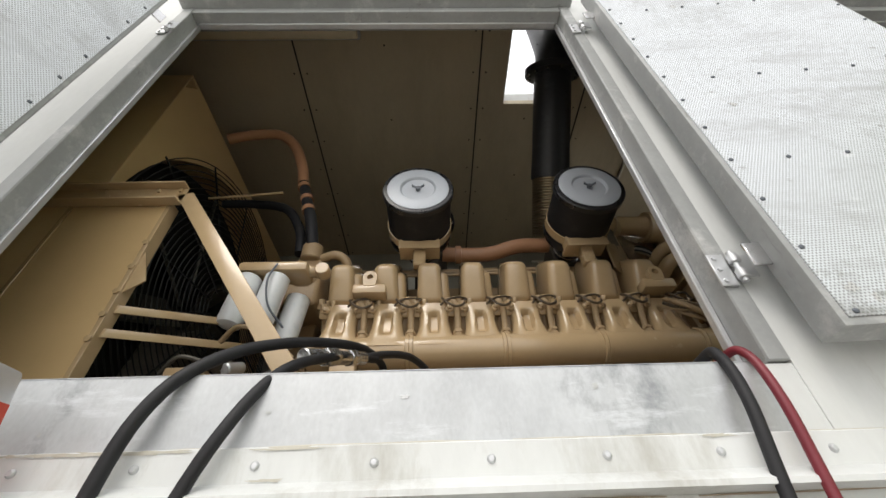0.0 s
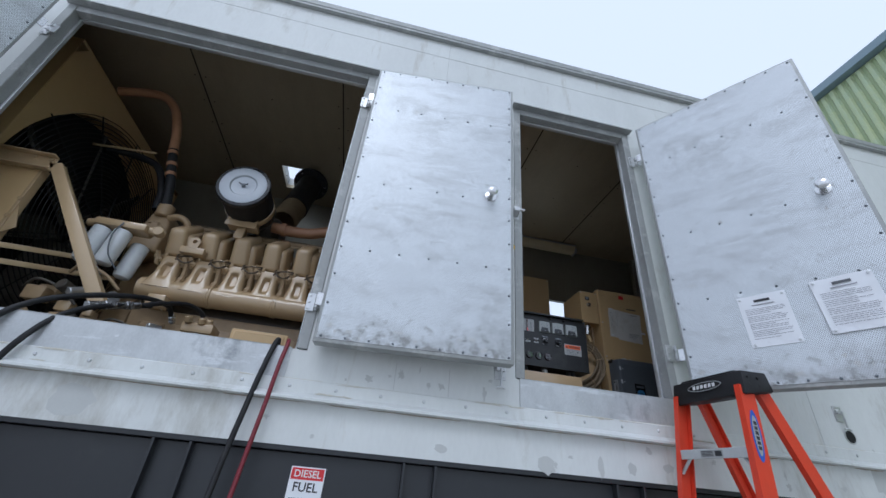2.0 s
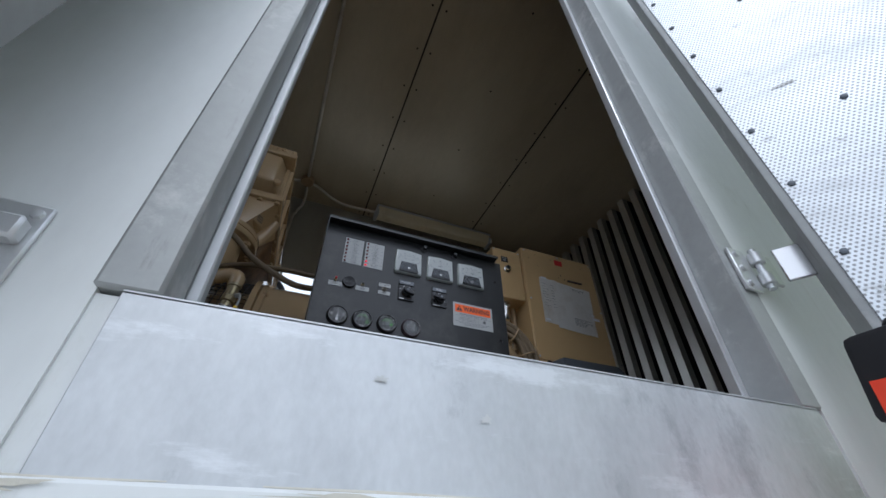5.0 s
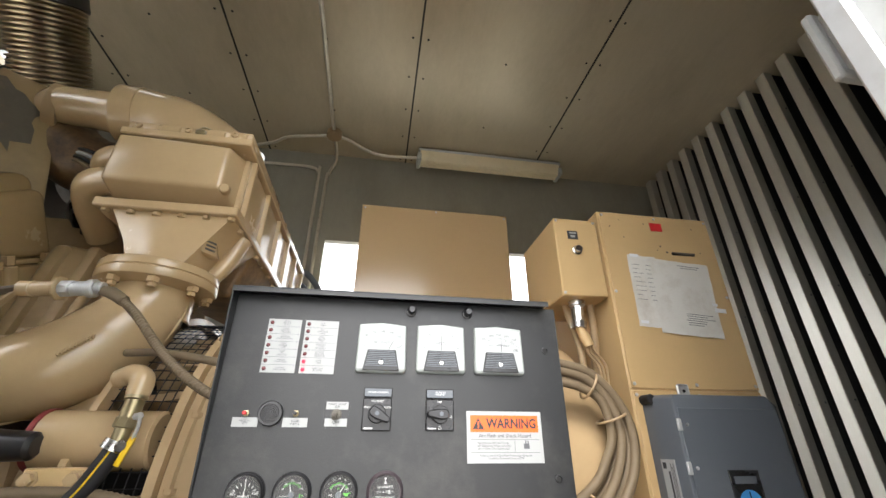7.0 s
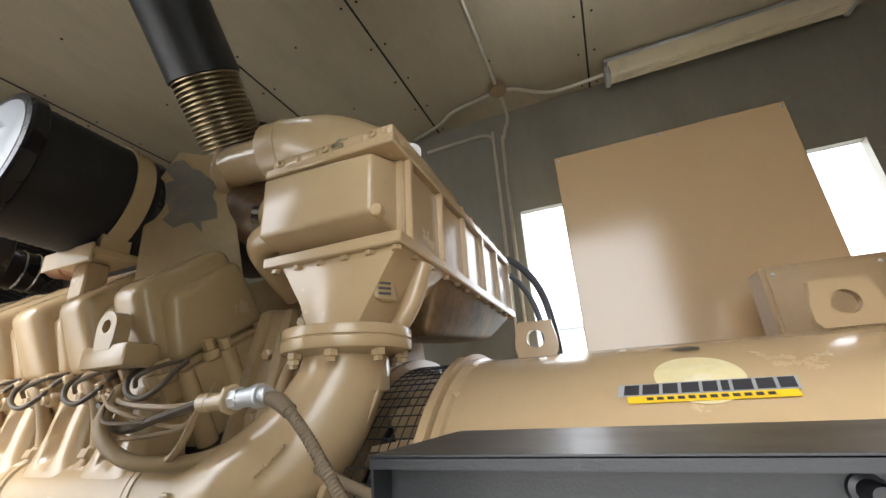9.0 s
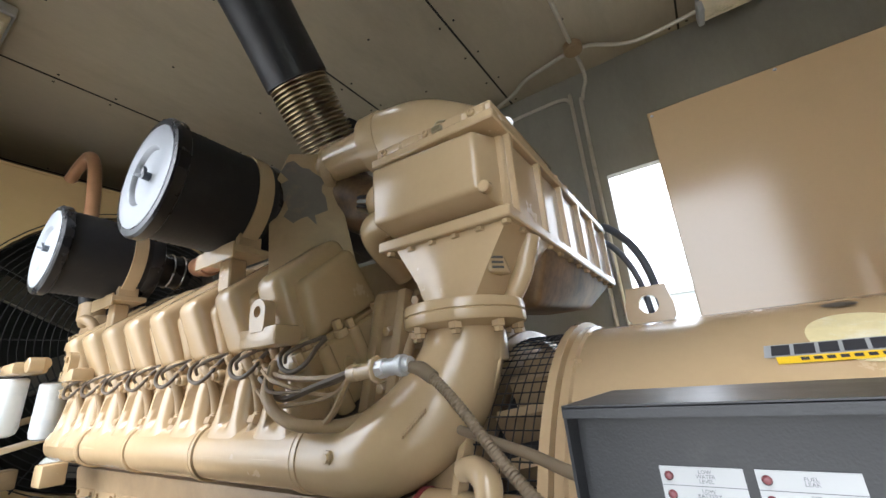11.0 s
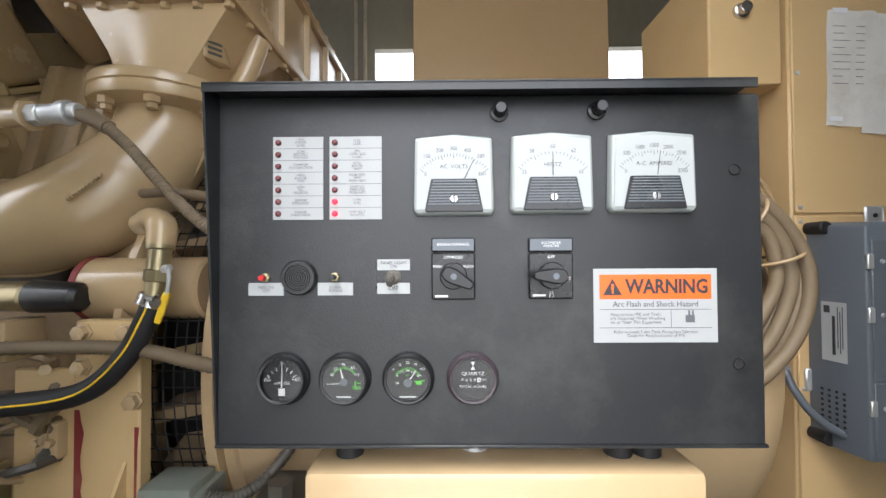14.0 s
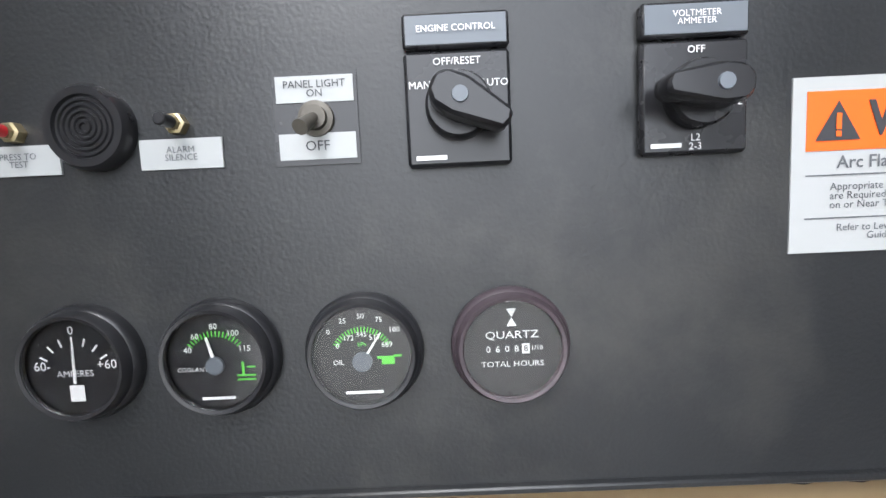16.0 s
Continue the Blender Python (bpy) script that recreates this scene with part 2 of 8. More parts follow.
# oily dirt, taken near black to paint in the shade between the manifold legs
GRIME_SHADE = mat("oily_grime_and_shade", (0.045, 0.034, 0.024), 0.45, 0, 0.4, (0.16, 0.11, 0.065), 0.5, 0.3, 9, 60)
STEEL_DIRTY = mat("oily_steel", (0.10, 0.09, 0.075), 0.5, 0.3, 0.3, (0.03, 0.025, 0.02), 0.6, 0.3, 8, 50)
CABLE = mat("dusty_cable", (0.17, 0.125, 0.075), 0.6, 0, 0.2, (0.08, 0.06, 0.045), 0.5, 0.2, 12, 90)
HOSE_RED = mat("red_hose", (0.17, 0.016, 0.026), 0.45, 0, 0.15, (0.3, 0.1, 0.1), 0.3, 0.1, 12)
CAULK = mat("old_yellowed_sealant", (0.54, 0.515, 0.44), 0.6, 0, 0.15, (0.36, 0.30, 0.22), 0.6, 0.3, 20, 120)
RUST = mat("brown_rust_run", (0.36, 0.29, 0.21), 0.75, 0, 0.3, (0.10, 0.07, 0.05), 0.6, 0.3, 20, 120)
BLOTCH = mat("pale_rubbed_patch", (0.68, 0.69, 0.70), 0.5, 0.1, 0.1, (0.5, 0.5, 0.5), 0.4, 0.1, 20)
GREEN_RIB = mat("pale_green_cladding", (0.45, 0.50, 0.27), 0.5, 0.1, 0.10, (0.27, 0.41, 0.36), 0.8, 0.05, 0.5, 20, edges=(0.42, 0.66))
GREEN_CLAD = mat("green_cladding", (0.30, 0.37, 0.20), 0.5, 0.1, 0.08, (0.20, 0.31, 0.28), 0.6, 0.05, 0.8, 20)
GREEN_DARK = mat("blue_grey_flashing", (0.20, 0.27, 0.31), 0.5, 0, 0.1, None, 0, 0.05)
GREY_CLAD = mat("pale_grey_wall", (0.50, 0.52, 0.52), 0.6, 0, 0.06, (0.4, 0.41, 0.41), 0.3, 0.05, 1, 20)
CONCRETE = mat("pale_concrete", (0.42, 0.405, 0.375), 0.85, 0, 0.15, (0.30, 0.285, 0.26), 0.5, 0.5, 1.5, 120)
TUBE_GLASS = mat("fluorescent_cover", (0.84, 0.74, 0.52), 0.3, 0, 0.05, (0.4, 0.35, 0.25), 0.3, 0.03)
BURNT = mat("scorched_enamel", (0.30, 0.18, 0.085), 0.45, 0, 0.25, (0.035, 0.02, 0.012), 0.95, 0.15, 4, 50, edges=(0.38, 0.60))
PUTTY = mat("peeled_grey_patch", (0.15, 0.13, 0.11), 0.7, 0, 0.2, (0.3, 0.2, 0.12), 0.5, 0.3, 20)
STAIN = mat("grey_touch_up_paint", (0.52, 0.53, 0.52), 0.6, 0, 0.1, (0.38, 0.38, 0.37), 0.4, 0.1)
SMUDGE = perforated("dirty_perforated_patch", (0.54, 0.545, 0.54), (0.22, 0.22, 0.215), 0.0085, 0.6, 0.1, (0.62, 0.63, 0.63), (0, 2), 0.8)
LED_ON = bpy.data.materials.new("lit_red_lens")
LED_ON.use_nodes = True
q = LED_ON.node_tree.nodes["Principled BSDF"]
q.inputs["Base Color"].default_value = (0.6, 0.01, 0.02, 1)
q.inputs["Emission Color"].default_value = (1, 0.02, 0.05, 1)
q.inputs["Emission Strength"].default_value = 0.6
GLASS = bpy.data.materials.new("gauge_glass")
GLASS.use_nodes = True
q = GLASS.node_tree.nodes["Principled BSDF"]
q.inputs["Transmission Weight"].default_value = 1.0
q.inputs["Roughness"].default_value = 0.06
q.inputs["IOR"].default_value = 1.32


# ---- building helpers ----
def merge(bm, tmp, m=None):
    if m is not None:
        bmesh.ops.transform(tmp, matrix=m, verts=tmp.verts)
    vs = [bm.verts.new(v.co) for v in tmp.verts]
    tmp.verts.index_update()
    for f in tmp.faces:
        bm.faces.new([vs[v.index] for v in f.verts])
    tmp.free()


def box(bm, a, b, bev=0.0, m=None, seg=1):
    t = bmesh.new()
    bmesh.ops.create_cube(t, size=1)
    for v in t.verts:
        v.co = [(a[i] + b[i]) / 2 + v.co[i] * (b[i] - a[i]) for i in range(3)]
    if bev:
        bmesh.ops.bevel(t, geom=t.edges[:], offset=bev, segments=seg, affect="EDGES", profile=0.5)
    merge(bm, t, m)


def hull(bm, low, high, bev=0.0, m=None, seg=2):
    """A solid between two rings of the same number of points."""
    t = bmesh.new()
    lo, hi = [t.verts.new(p) for p in low], [t.verts.new(p) for p in high]
    k = len(lo)
    t.faces.new(lo[::-1])
    t.faces.new(hi)
    for i in range(k):
        t.faces.new((lo[i], lo[(i + 1) % k], hi[(i + 1) % k], hi[i]))
    bmesh.ops.recalc_face_normals(t, faces=t.faces)
    if bev:
        bmesh.ops.bevel(t, geom=t.edges[:], offset=bev, segments=seg, affect="EDGES", profile=0.5)
    merge(bm, t, m)


def prism(bm, poly, depth, m=None, bev=0.0):
    """A flat shape in local xy, thickened by depth along local z."""
    hull(bm, [(x, y, 0) for x, y in poly], [(x, y, depth) for x, y in poly], bev, m, 1)


def axis(p, d):
    d = Vector(d)
    return Matrix.Translation(p) @ d.to_track_quat("Z", "Y").to_matrix().to_4x4()


def lathe(bm, prof, m, n=24):
    """A turned shape: (radius, height) pairs round the local z axis."""
    rings = []
    for r, z in prof:
        if r < 1e-6:
            rings.append([bm.verts.new(m @ Vector((0, 0, z)))])
        else:
            rings.append([bm.verts.new(m @ Vector((r * math.cos(2 * math.pi * i / n), r * math.sin(2 * math.pi * i / n), z))) for i in range(n)])
    for a, b in zip(rings, rings[1:]):
        for i in range(n):
            j = (i + 1) % n
            if len(a) == 1 and len(b) == 1:
                continue
            if len(a) == 1:
                bm.faces.new((a[0], b[j], b[i]))
            elif len(b) == 1:
                bm.faces.new((a[i], a[j], b[0]))
            else:
                bm.faces.new((a[i], a[j], b[j], b[i]))


def cyl(bm, p, q, r, r2=None, n=20, ch=0.0):
    p, q = Vector(p), Vector(q)
    h = (q - p).length
    r2 = r if r2 is None else r2
    prof = [(0, 0), (r - ch, 0), (r, ch), (r2, h - ch), (r2 - ch, h), (0, h)] if ch else [(0, 0), (r, 0), (r2, h), (0, h)]
    lathe(bm, prof, axis(p, q - p), n)


def spline(pts, steps=6):
    """Catmull-Rom through the points."""
    P = [Vector(p) for p in pts]
    P = [2 * P[0] - P[1]] + P + [2 * P[-1] - P[-2]]
    out = []
    for i in range(1, len(P) - 2):
        a, b, c, d = P[i - 1:i + 3]
        for k in range(steps):
            t = k / steps
            out.append(0.5 * (2 * b + (c - a) * t + (2 * a - 5 * b + 4 * c - d) * t * t + (3 * b - a - 3 * c + d) * t ** 3))
    return out + [P[-2]]


def tube(bm, pts, r, n=12, steps=6, ridge=0.0, radii=None):
    """A round bar or hose along a smooth line; ridge: corrugation depth; radii: one radius a point."""
    L = spline(pts, steps) if steps > 1 else [Vector(p) for p in pts]
    rings, up = [], Vector((0.13, 0.31, 0.94))
    for i, p in enumerate(L):
        t = (L[min(i + 1, len(L) - 1)] - L[max(i - 1, 0)]).normalized()
        side = (up - t * up.dot(t)).normalized()
        up = side
        nrm = t.cross(side)
        rad = r if radii is None else np.interp(i / (len(L) - 1) * (len(radii) - 1), range(len(radii)), radii)
        rad = rad - (ridge if i % 2 else 0)
        rings.append([bm.verts.new(p + (side * math.cos(2 * math.pi * k / n) + nrm * math.sin(2 * math.pi * k / n)) * rad) for k in range(n)])
    for a, b in zip(rings, rings[1:]):
        for k in range(n):
            bm.faces.new((a[k], a[(k + 1) % n], b[(k + 1) % n], b[k]))
    bm.faces.new(rings[0][::-1])
    bm.faces.new(rings[-1])


def ring(bm, m, R, r, n=32, k=8):
    V = [[bm.verts.new(m @ Vector(((R + r * math.cos(2 * math.pi * j / k)) * math.cos(2 * math.pi * i / n), (R + r * math.cos(2 * math.pi * j / k)) * math.sin(2 * math.pi * i / n), r * math.sin(2 * math.pi * j / k)))) for j in range(k)] for i in range(n)]
    for i in range(n):
        for j in range(k):
            bm.faces.new((V[i][j], V[(i + 1) % n][j], V[(i + 1) % n][(j + 1) % k], V[i][(j + 1) % k]))


def thing(name, label, category, group="", at=(0, 0, 0), kind=""):
    ob = new(name)
    ob.empty_display_size = 0.1
    ob.location = at
    return tagged(ob, label, category, group, kind)


def mesh_of(name, bm, material, soft=38):
    bmesh.ops.recalc_face_normals(bm, faces=bm.faces)
    me = bpy.data.meshes.new(name)
    for f in bm.faces:
        f.smooth = True
    bm.to_mesh(me)
    bm.free()
    me.set_sharp_from_angle(angle=radians(soft))
    me.materials.append(material)
    return me


def placed(ob):
    """The world matrix of an object that the scene has not evaluated yet."""
    m = ob.matrix_parent_inverse @ ob.matrix_basis
    return placed(ob.parent) @ m if ob.parent else ob.matrix_basis.copy()


def part(name, bm, material, parent=None, label="", m=None):
    """Links a bmesh, given in world metres (or in the parent's own, with m), as one mesh object under a thing or a part."""
    ob = new(name, bm if isinstance(bm, bpy.types.Mesh) else mesh_of(name, bm, material))
    if m is not None:
        ob.matrix_basis = m
    if parent is not None:
        ob.parent = parent
        if m is None:
            ob.matrix_parent_inverse = placed(parent).inverted()
    return tagged(ob, label)


def solo(name, bm, material, label, category, group="", kind=""):
    return tagged(new(name, mesh_of(name, bm, material)), label, category, group, kind)


FACING = pose(0, 0, 0, 90, 0, 0)


def lettering(body, size, m, material, parent, align="CENTER", name="lettering", squeeze=1.0, bold=0.0):
    """Words in the built-in font, flat, in the local xy plane of m."""
    cu = bpy.data.curves.new("words", "FONT")
    cu.body, cu.size, cu.align_x, cu.align_y = body, size, align, "CENTER"
    cu.resolution_u = 2
    cu.offset = bold
    cu.space_line = 0.85
    tmp = bpy.data.objects.new("words", cu)
    me = bpy.data.meshes.new_from_object(tmp)
    bpy.data.objects.remove(tmp)
    me.transform(m @ Matrix.Diagonal((squeeze, 1, 1, 1)))
    me.materials.clear()
    me.materials.append(material)
    return part(name, me, material, parent)


def bars(rows, m, material, parent, name="print"):
    """Unreadable print: flat bars (x, y, width, height) in the local xy plane of m, as one mesh."""
    bm = bmesh.new()
    for x, y, w, h in rows:
        bm.faces.new([bm.verts.new(m @ Vector(p)) for p in ((x, y, 0), (x + w, y, 0), (x + w, y - h, 0), (x, y - h, 0))])
    return part(name, bm, material, parent)


def one(fn, *args, **kw):
    bm = bmesh.new()
    fn(bm, *args, **kw)
    return bm


# ---- setting: ground, enclosure, tank, neighbours ----
WF, WB, WL, WR, CZ, FZ = 0.84, 3.72, -2.6, 4.90, 4.50, 1.42
O1, O2, OZ = (-1.247, 0.765), (1.967, 2.856), (1.752, 3.812)
RB = (1.88, 3.79, 3.64)

bm = bmesh.new()
box(bm, (-400, -400, -0.3), (400, 400, 0))
solo("ground", bm, CONCRETE, "pale grey concrete yard round the generator enclosure", "ground", kind="structure")

def ragged(parent, x, z, w, h, y, material, box_in=(-9, 9, 0, 9), name="paint_patch"):
    """A worn patch with a torn outline, lying on a wall that faces -y."""
    bm = bmesh.new()
    n = 21
    w, h = min(w, x - box_in[0], box_in[1] - x), min(h, z - box_in[2], box_in[3] - z)
    y -= random.uniform(0, 0.0012)
    rim = []
    for i in range(n):
        a, r = 2 * math.pi * i / n, random.uniform(0.3, 1.0)
        rim.append(bm.verts.new((x + w * r * math.cos(a), y, z + h * r * math.sin(a))))
    mid = bm.verts.new((x, y, z))
    for i in range(n):
        bm.faces.new((mid, rim[i], rim[(i + 1) % n]))
    part(name, bm, material, parent)


# front wall, with two door openings; the jambs are deeper than the skin
bm = bmesh.new()
XE = (WL - 0.06, 6.2)
for a, b in (((XE[0], WF, 1.60), (O1[0] - 0.055, 0.90, 3.87)), ((O1[1] + 0.055, WF, 1.60), (O2[0] - 0.05, 0.90, 3.87)), ((O2[1] + 0.055, WF, 1.60), (XE[1], 0.90, 3.87)),
             ((XE[0], WF, 3.87), (XE[1], 0.90, 4.50)), ((O1[0] - 0.055, WF + 0.004, 1.60), (O1[1] + 0.055, 0.90, OZ[0] - 0.004)), ((O2[0] - 0.05, WF + 0.004, 1.60), (O2[1] + 0.055, 0.90, OZ[0] - 0.004)),
             ((XE[0], WF + 0.006, 1.322), (XE[1], 0.90, 1.60))):
    box(bm, a, b)
wall = solo("wall_front", bm, WHITE, "weathered white painted steel enclosure wall with door openings", "wall", kind="structure")
for k, (x, z0, z1) in enumerate(((-2.0, 3.9, 4.52), (-0.2, 4.28, 4.282), (1.35, 3.9, 4.52), (3.55, 3.9, 4.52), (3.30, 1.62, 3.8), (4.9, 1.62, 4.5), (1.55, 1.61, 1.75), (1.27, 1.61, 1.75), (3.82, 1.61, 3.8))):
    bm = bmesh.new()
    if k == 1:
        box(bm, (XE[0], WF - 0.0015, z0), (XE[1], WF + 0.01, z1 + 0.002))
    else:
        box(bm, (x, WF - 0.0015, z0), (x + 0.003, WF + 0.01, z1))
    part("panel_joint", bm, STAIN, wall)
for x, z, w, h in ((-0.18, 1.49, 0.20, 0.15), (-0.42, 1.43, 0.03, 0.06), (2.02, 1.40, 0.11, 0.10), (2.52, 1.41, 0.05, 0.07), (2.72, 1.42, 0.08, 0.05), (4.06, 1.64, 0.20, 0.30), (2.35, 1.43, 0.04, 0.12), (1.5, 1.40, 0.07, 0.05)):
    bm = bmesh.new()
    P = [(x + w * (0.5 + 0.5 * math.cos(a) * random.uniform(0.6, 1.05)), z - h * (0.5 - 0.5 * math.sin(a) * random.uniform(0.6, 1.05))) for a in np.linspace(0, 2 * math.pi, 14)[:-1]]
    bm.faces.new([bm.verts.new((px, WF + 0.0045 if pz < 1.6 else WF - 0.0015, pz)) for px, pz in P])
    part("paint_patch", bm, STAIN, wall)

# roof slab and edge trim
bm = bmesh.new()
H1, H2 = (0.65, 1.10, 1.18, 1.78), (-0.335, 0.12, 2.97, 3.42)
for x0, x1, y0, y1 in ((XE[0], XE[1], 0.90, H1[2]), (XE[0], H1[0], H1[2], H1[3]), (H1[1], XE[1], H1[2], H1[3]), (XE[0], XE[1], H1[3], H2[2]), (XE[0], H2[0], H2[2], H2[3]), (H2[1], XE[1], H2[2], H2[3]), (XE[0], XE[1], H2[3], WB + 0.06)):
    box(bm, (x0, y0, CZ), (x1, y1, CZ + 0.05))
ceiling = solo("ceiling", bm, CEIL, "dusty brown-grey perforated metal ceiling with dark seams", "ceiling", kind="structure")
for x in (-2.46, -0.97, 0.43, 1.305, 2.50, 3.69):
    bm = bmesh.new()
    box(bm, (x - 0.006, 0.91, CZ - 0.004), (x + 0.006, WB, CZ + 0.002))
    part("seam", bm, SEAM, ceiling)
bm = bmesh.new()
lathe(bm, [(0.008, 0), (0.007, -0.003), (0, -0.004)], Matrix.Identity(4), 8)
me = mesh_of("rivet", bm, SEAM)
for x in (-2.46, -0.97, 0.43, 1.305, 2.50, 3.69):
    for s in (-0.05, 0.05):
        for y in np.arange(1.2, 3.7, 0.31):
            part("rivet", me, SEAM, ceiling, m=pose(x + s, y, CZ))
for x in (-0.3, 0.85, 1.9, 3.1):
    for y in np.arange(1.3, 3.7, 0.62):
        part("rivet", me, SEAM, ceiling, m=pose(x, y, CZ))
bm = bmesh.new()
box(bm, (XE[0], 0.80, 4.50), (XE[1], 0.90, 4.56), 0.004)
box(bm, (XE[0], 0.805, 4.475), (XE[1], 0.838, 4.50))
solo("trim_roof", bm, FRAME, "grey metal drip edge along the roof", "roof trim", kind="structure")

# belt angle with rivets, skirt lip
bm = bmesh.new()
box(bm, (XE[0], WF - 0.012, 1.538), (XE[1], WF + 0.005, 1.605), 0.003)
hull(bm, [(XE[0], WF + 0.005, 1.508), (XE[0], WF - 0.045, 1.512), (XE[0], WF - 0.045, 1.522), (XE[0], WF - 0.010, 1.545), (XE[0], WF + 0.005, 1.545)],
     [(XE[1], WF + 0.005, 1.508), (XE[1], WF - 0.045, 1.512), (XE[1], WF - 0.045, 1.522), (XE[1], WF - 0.010, 1.545), (XE[1], WF + 0.005, 1.545)])
belt = solo("trim_belt", bm, WHITE, "white painted steel angle along the wall with domed bolts", "wall trim", kind="structure")
bm = bmesh.new()
lathe(bm, [(0.0085, 0), (0.008, 0.003), (0.005, 0.006), (0, 0.0065)], FACING, 10)
me = mesh_of("bolt", bm, GALV)
for k in range(-12, 28):
    part("bolt", me, GALV, belt, m=pose(0.136 + 0.2155 * k, WF - 0.012, 1.572))

for k in range(26):
    ragged(belt, random.uniform(-1.4, 3.6), random.choice((1.600, 1.600, 1.548)), random.uniform(0.02, 0.12), random.uniform(0.003, 0.007), WF - 0.0135, CAULK, name="sealant_smear")
for k in range(10):
    ragged(wall, random.uniform(-1.2, 4.2), random.uniform(1.35, 1.49), random.uniform(0.006, 0.03), random.uniform(0.01, 0.03), WF + 0.0045, STAIN, (-9, 9, 1.325, 1.505))
for k in range(9):
    ragged(wall, random.uniform(0.9, 1.86), random.uniform(1.61, 1.75), random.uniform(0.004, 0.03), random.uniform(0.008, 0.05), WF - 0.0012, STAIN, (0.83, 1.91, 1.607, 1.9))
for z0, z1, y, nm in ((1.6045, 1.6085, WF - 0.0025, "sealant_bead"), (1.5045, 1.5085, WF + 0.0035, "rust_line")):
    x = -2.2
    while x < 5.8:
        ln = random.uniform(0.12, 0.6)
        bm = bmesh.new()
        tube(bm, [(x + ln * f, y, (z0 + z1) / 2 + random.uniform(-0.0015, 0.0015)) for f in (0, 0.25, 0.5, 0.75, 1)], 0.002, 6, 2, radii=(0.0008, 0.0022, 0.0015, 0.0024, 0.0008))
        part(nm, bm, CAULK if nm == "sealant_bead" else RUST, belt)
        x += ln + random.uniform(0.0, 0.25)
# sill plates under the openings
for a, b, nm in ((O1[0] - 0.055, O1[1] - 0.02, "sill_1"), (O2[0] - 0.03, O2[1] + 0.04, "sill_2")):
    bm = bmesh.new()
    box(bm, (a, WF - 0.003, 1.603), (b, WF + 0.003, 1.752), 0.001)
    box(bm, (a, WF - 0.003, 1.7485), (b, 0.945, 1.7535), 0.001)
    sl = solo(nm, bm, SILL, "brushed bare aluminium sill plate below the door opening", "sill", kind="structure")
    for k in range(int((b - a) * 3)):
        x, z, w, h = random.uniform(a + 0.08, b - 0.08), random.uniform(1.63, 1.735), random.uniform(0.004, 0.016), random.uniform(0.003, 0.010)
        ragged(sl, x, z, w, h, WF - 0.0042, random.choice((BLOTCH, STAIN, STAIN)), (a + 0.01, b - 0.01, 1.61, 1.748))

# door frames: jambs, head and a drip cap
FRAMES = []
for k, (x0, x1) in enumerate((O1, O2)):
    FRAMES.append(thing("door_frame_%d" % (k + 1), "worn grey steel door frame with a rubber seal", "door frame", kind="structure", at=((x0 + x1) / 2, WF, OZ[0])))
    fr = FRAMES[-1]
    for a, b in ((x0 - 0.055, x0), (x1, x1 + 0.055)):
        bm = bmesh.new()
        box(bm, (a, WF - 0.004, OZ[0]), (b, 0.938, OZ[1] + 0.055), 0.004)
        part("jamb", bm, FRAME, fr)
    for a, b in ((x0, x0 + 0.016), (x1 - 0.016, x1)):
        bm = bmesh.new()
        box(bm, (a, 0.905, OZ[0] + 0.002), (b, 0.930, OZ[1]), 0.003)
        part("seal", bm, GALV, fr, "worn bare metal seal strip")
    bm = bmesh.new()
    box(bm, (x0, WF - 0.002, OZ[1]), (x1, 0.938, OZ[1] + 0.055), 0.004)
    part("head", bm, FRAME, fr)
    bm = bmesh.new()
    box(bm, (x0 + 0.02, 0.895, OZ[1] - 0.014), (x1 - 0.02, 0.925, OZ[1] + 0.001), 0.003)
    part("seal", bm, GALV, fr, "worn bare metal seal strip")
    bm = bmesh.new()
    hull(bm, [(x0 - 0.07, WF, 3.868), (x0 - 0.07, WF - 0.055, 3.868), (x0 - 0.07, WF - 0.055, 3.876), (x0 - 0.07, WF, 3.892)],
         [(x1 + 0.07, WF, 3.868), (x1 + 0.07, WF - 0.055, 3.868), (x1 + 0.07, WF - 0.055, 3.876), (x1 + 0.07, WF, 3.892)])
    part("drip_cap", bm, FRAME, fr)

# other walls: rear wall with its own door opening, left end, louvred right end, floor
bm = bmesh.new()
for a, b in (((WL, WB, FZ), (RB[0], WB + 0.06, CZ)), ((RB[1], WB, FZ), (XE[1], WB + 0.06, CZ)), ((RB[0], WB, RB[2]), (RB[1], WB + 0.06, CZ)), ((RB[0], WB, FZ), (RB[1], WB + 0.06, 1.70))):
    box(bm, a, b)
solo("wall_rear", bm, INWALL, "dark perforated metal lining of the rear wall", "wall", kind="structure")
bm = bmesh.new()
box(bm, (WL - 0.06, 0.90, FZ), (WL, WB + 0.06, CZ))
solo("wall_left", bm, INWALL, "dark lined end wall behind the radiator", "wall", kind="structure")
# plenum wall coloured near black, as the shade seen between the baffles
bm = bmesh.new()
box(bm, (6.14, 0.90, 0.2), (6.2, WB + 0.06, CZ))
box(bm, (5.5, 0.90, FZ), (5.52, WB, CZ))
solo("wall_right", bm, DARK, "near-black plenum wall standing for the shade behind the louvres", "wall", kind="structure")
bm = bmesh.new()
box(bm, (WL, 0.90, FZ - 0.06), (6.14, WB, FZ))
solo("floor", bm, STEEL_DIRTY, "oily dark steel floor of the enclosure", "floor", kind="structure")
bm = bmesh.new()
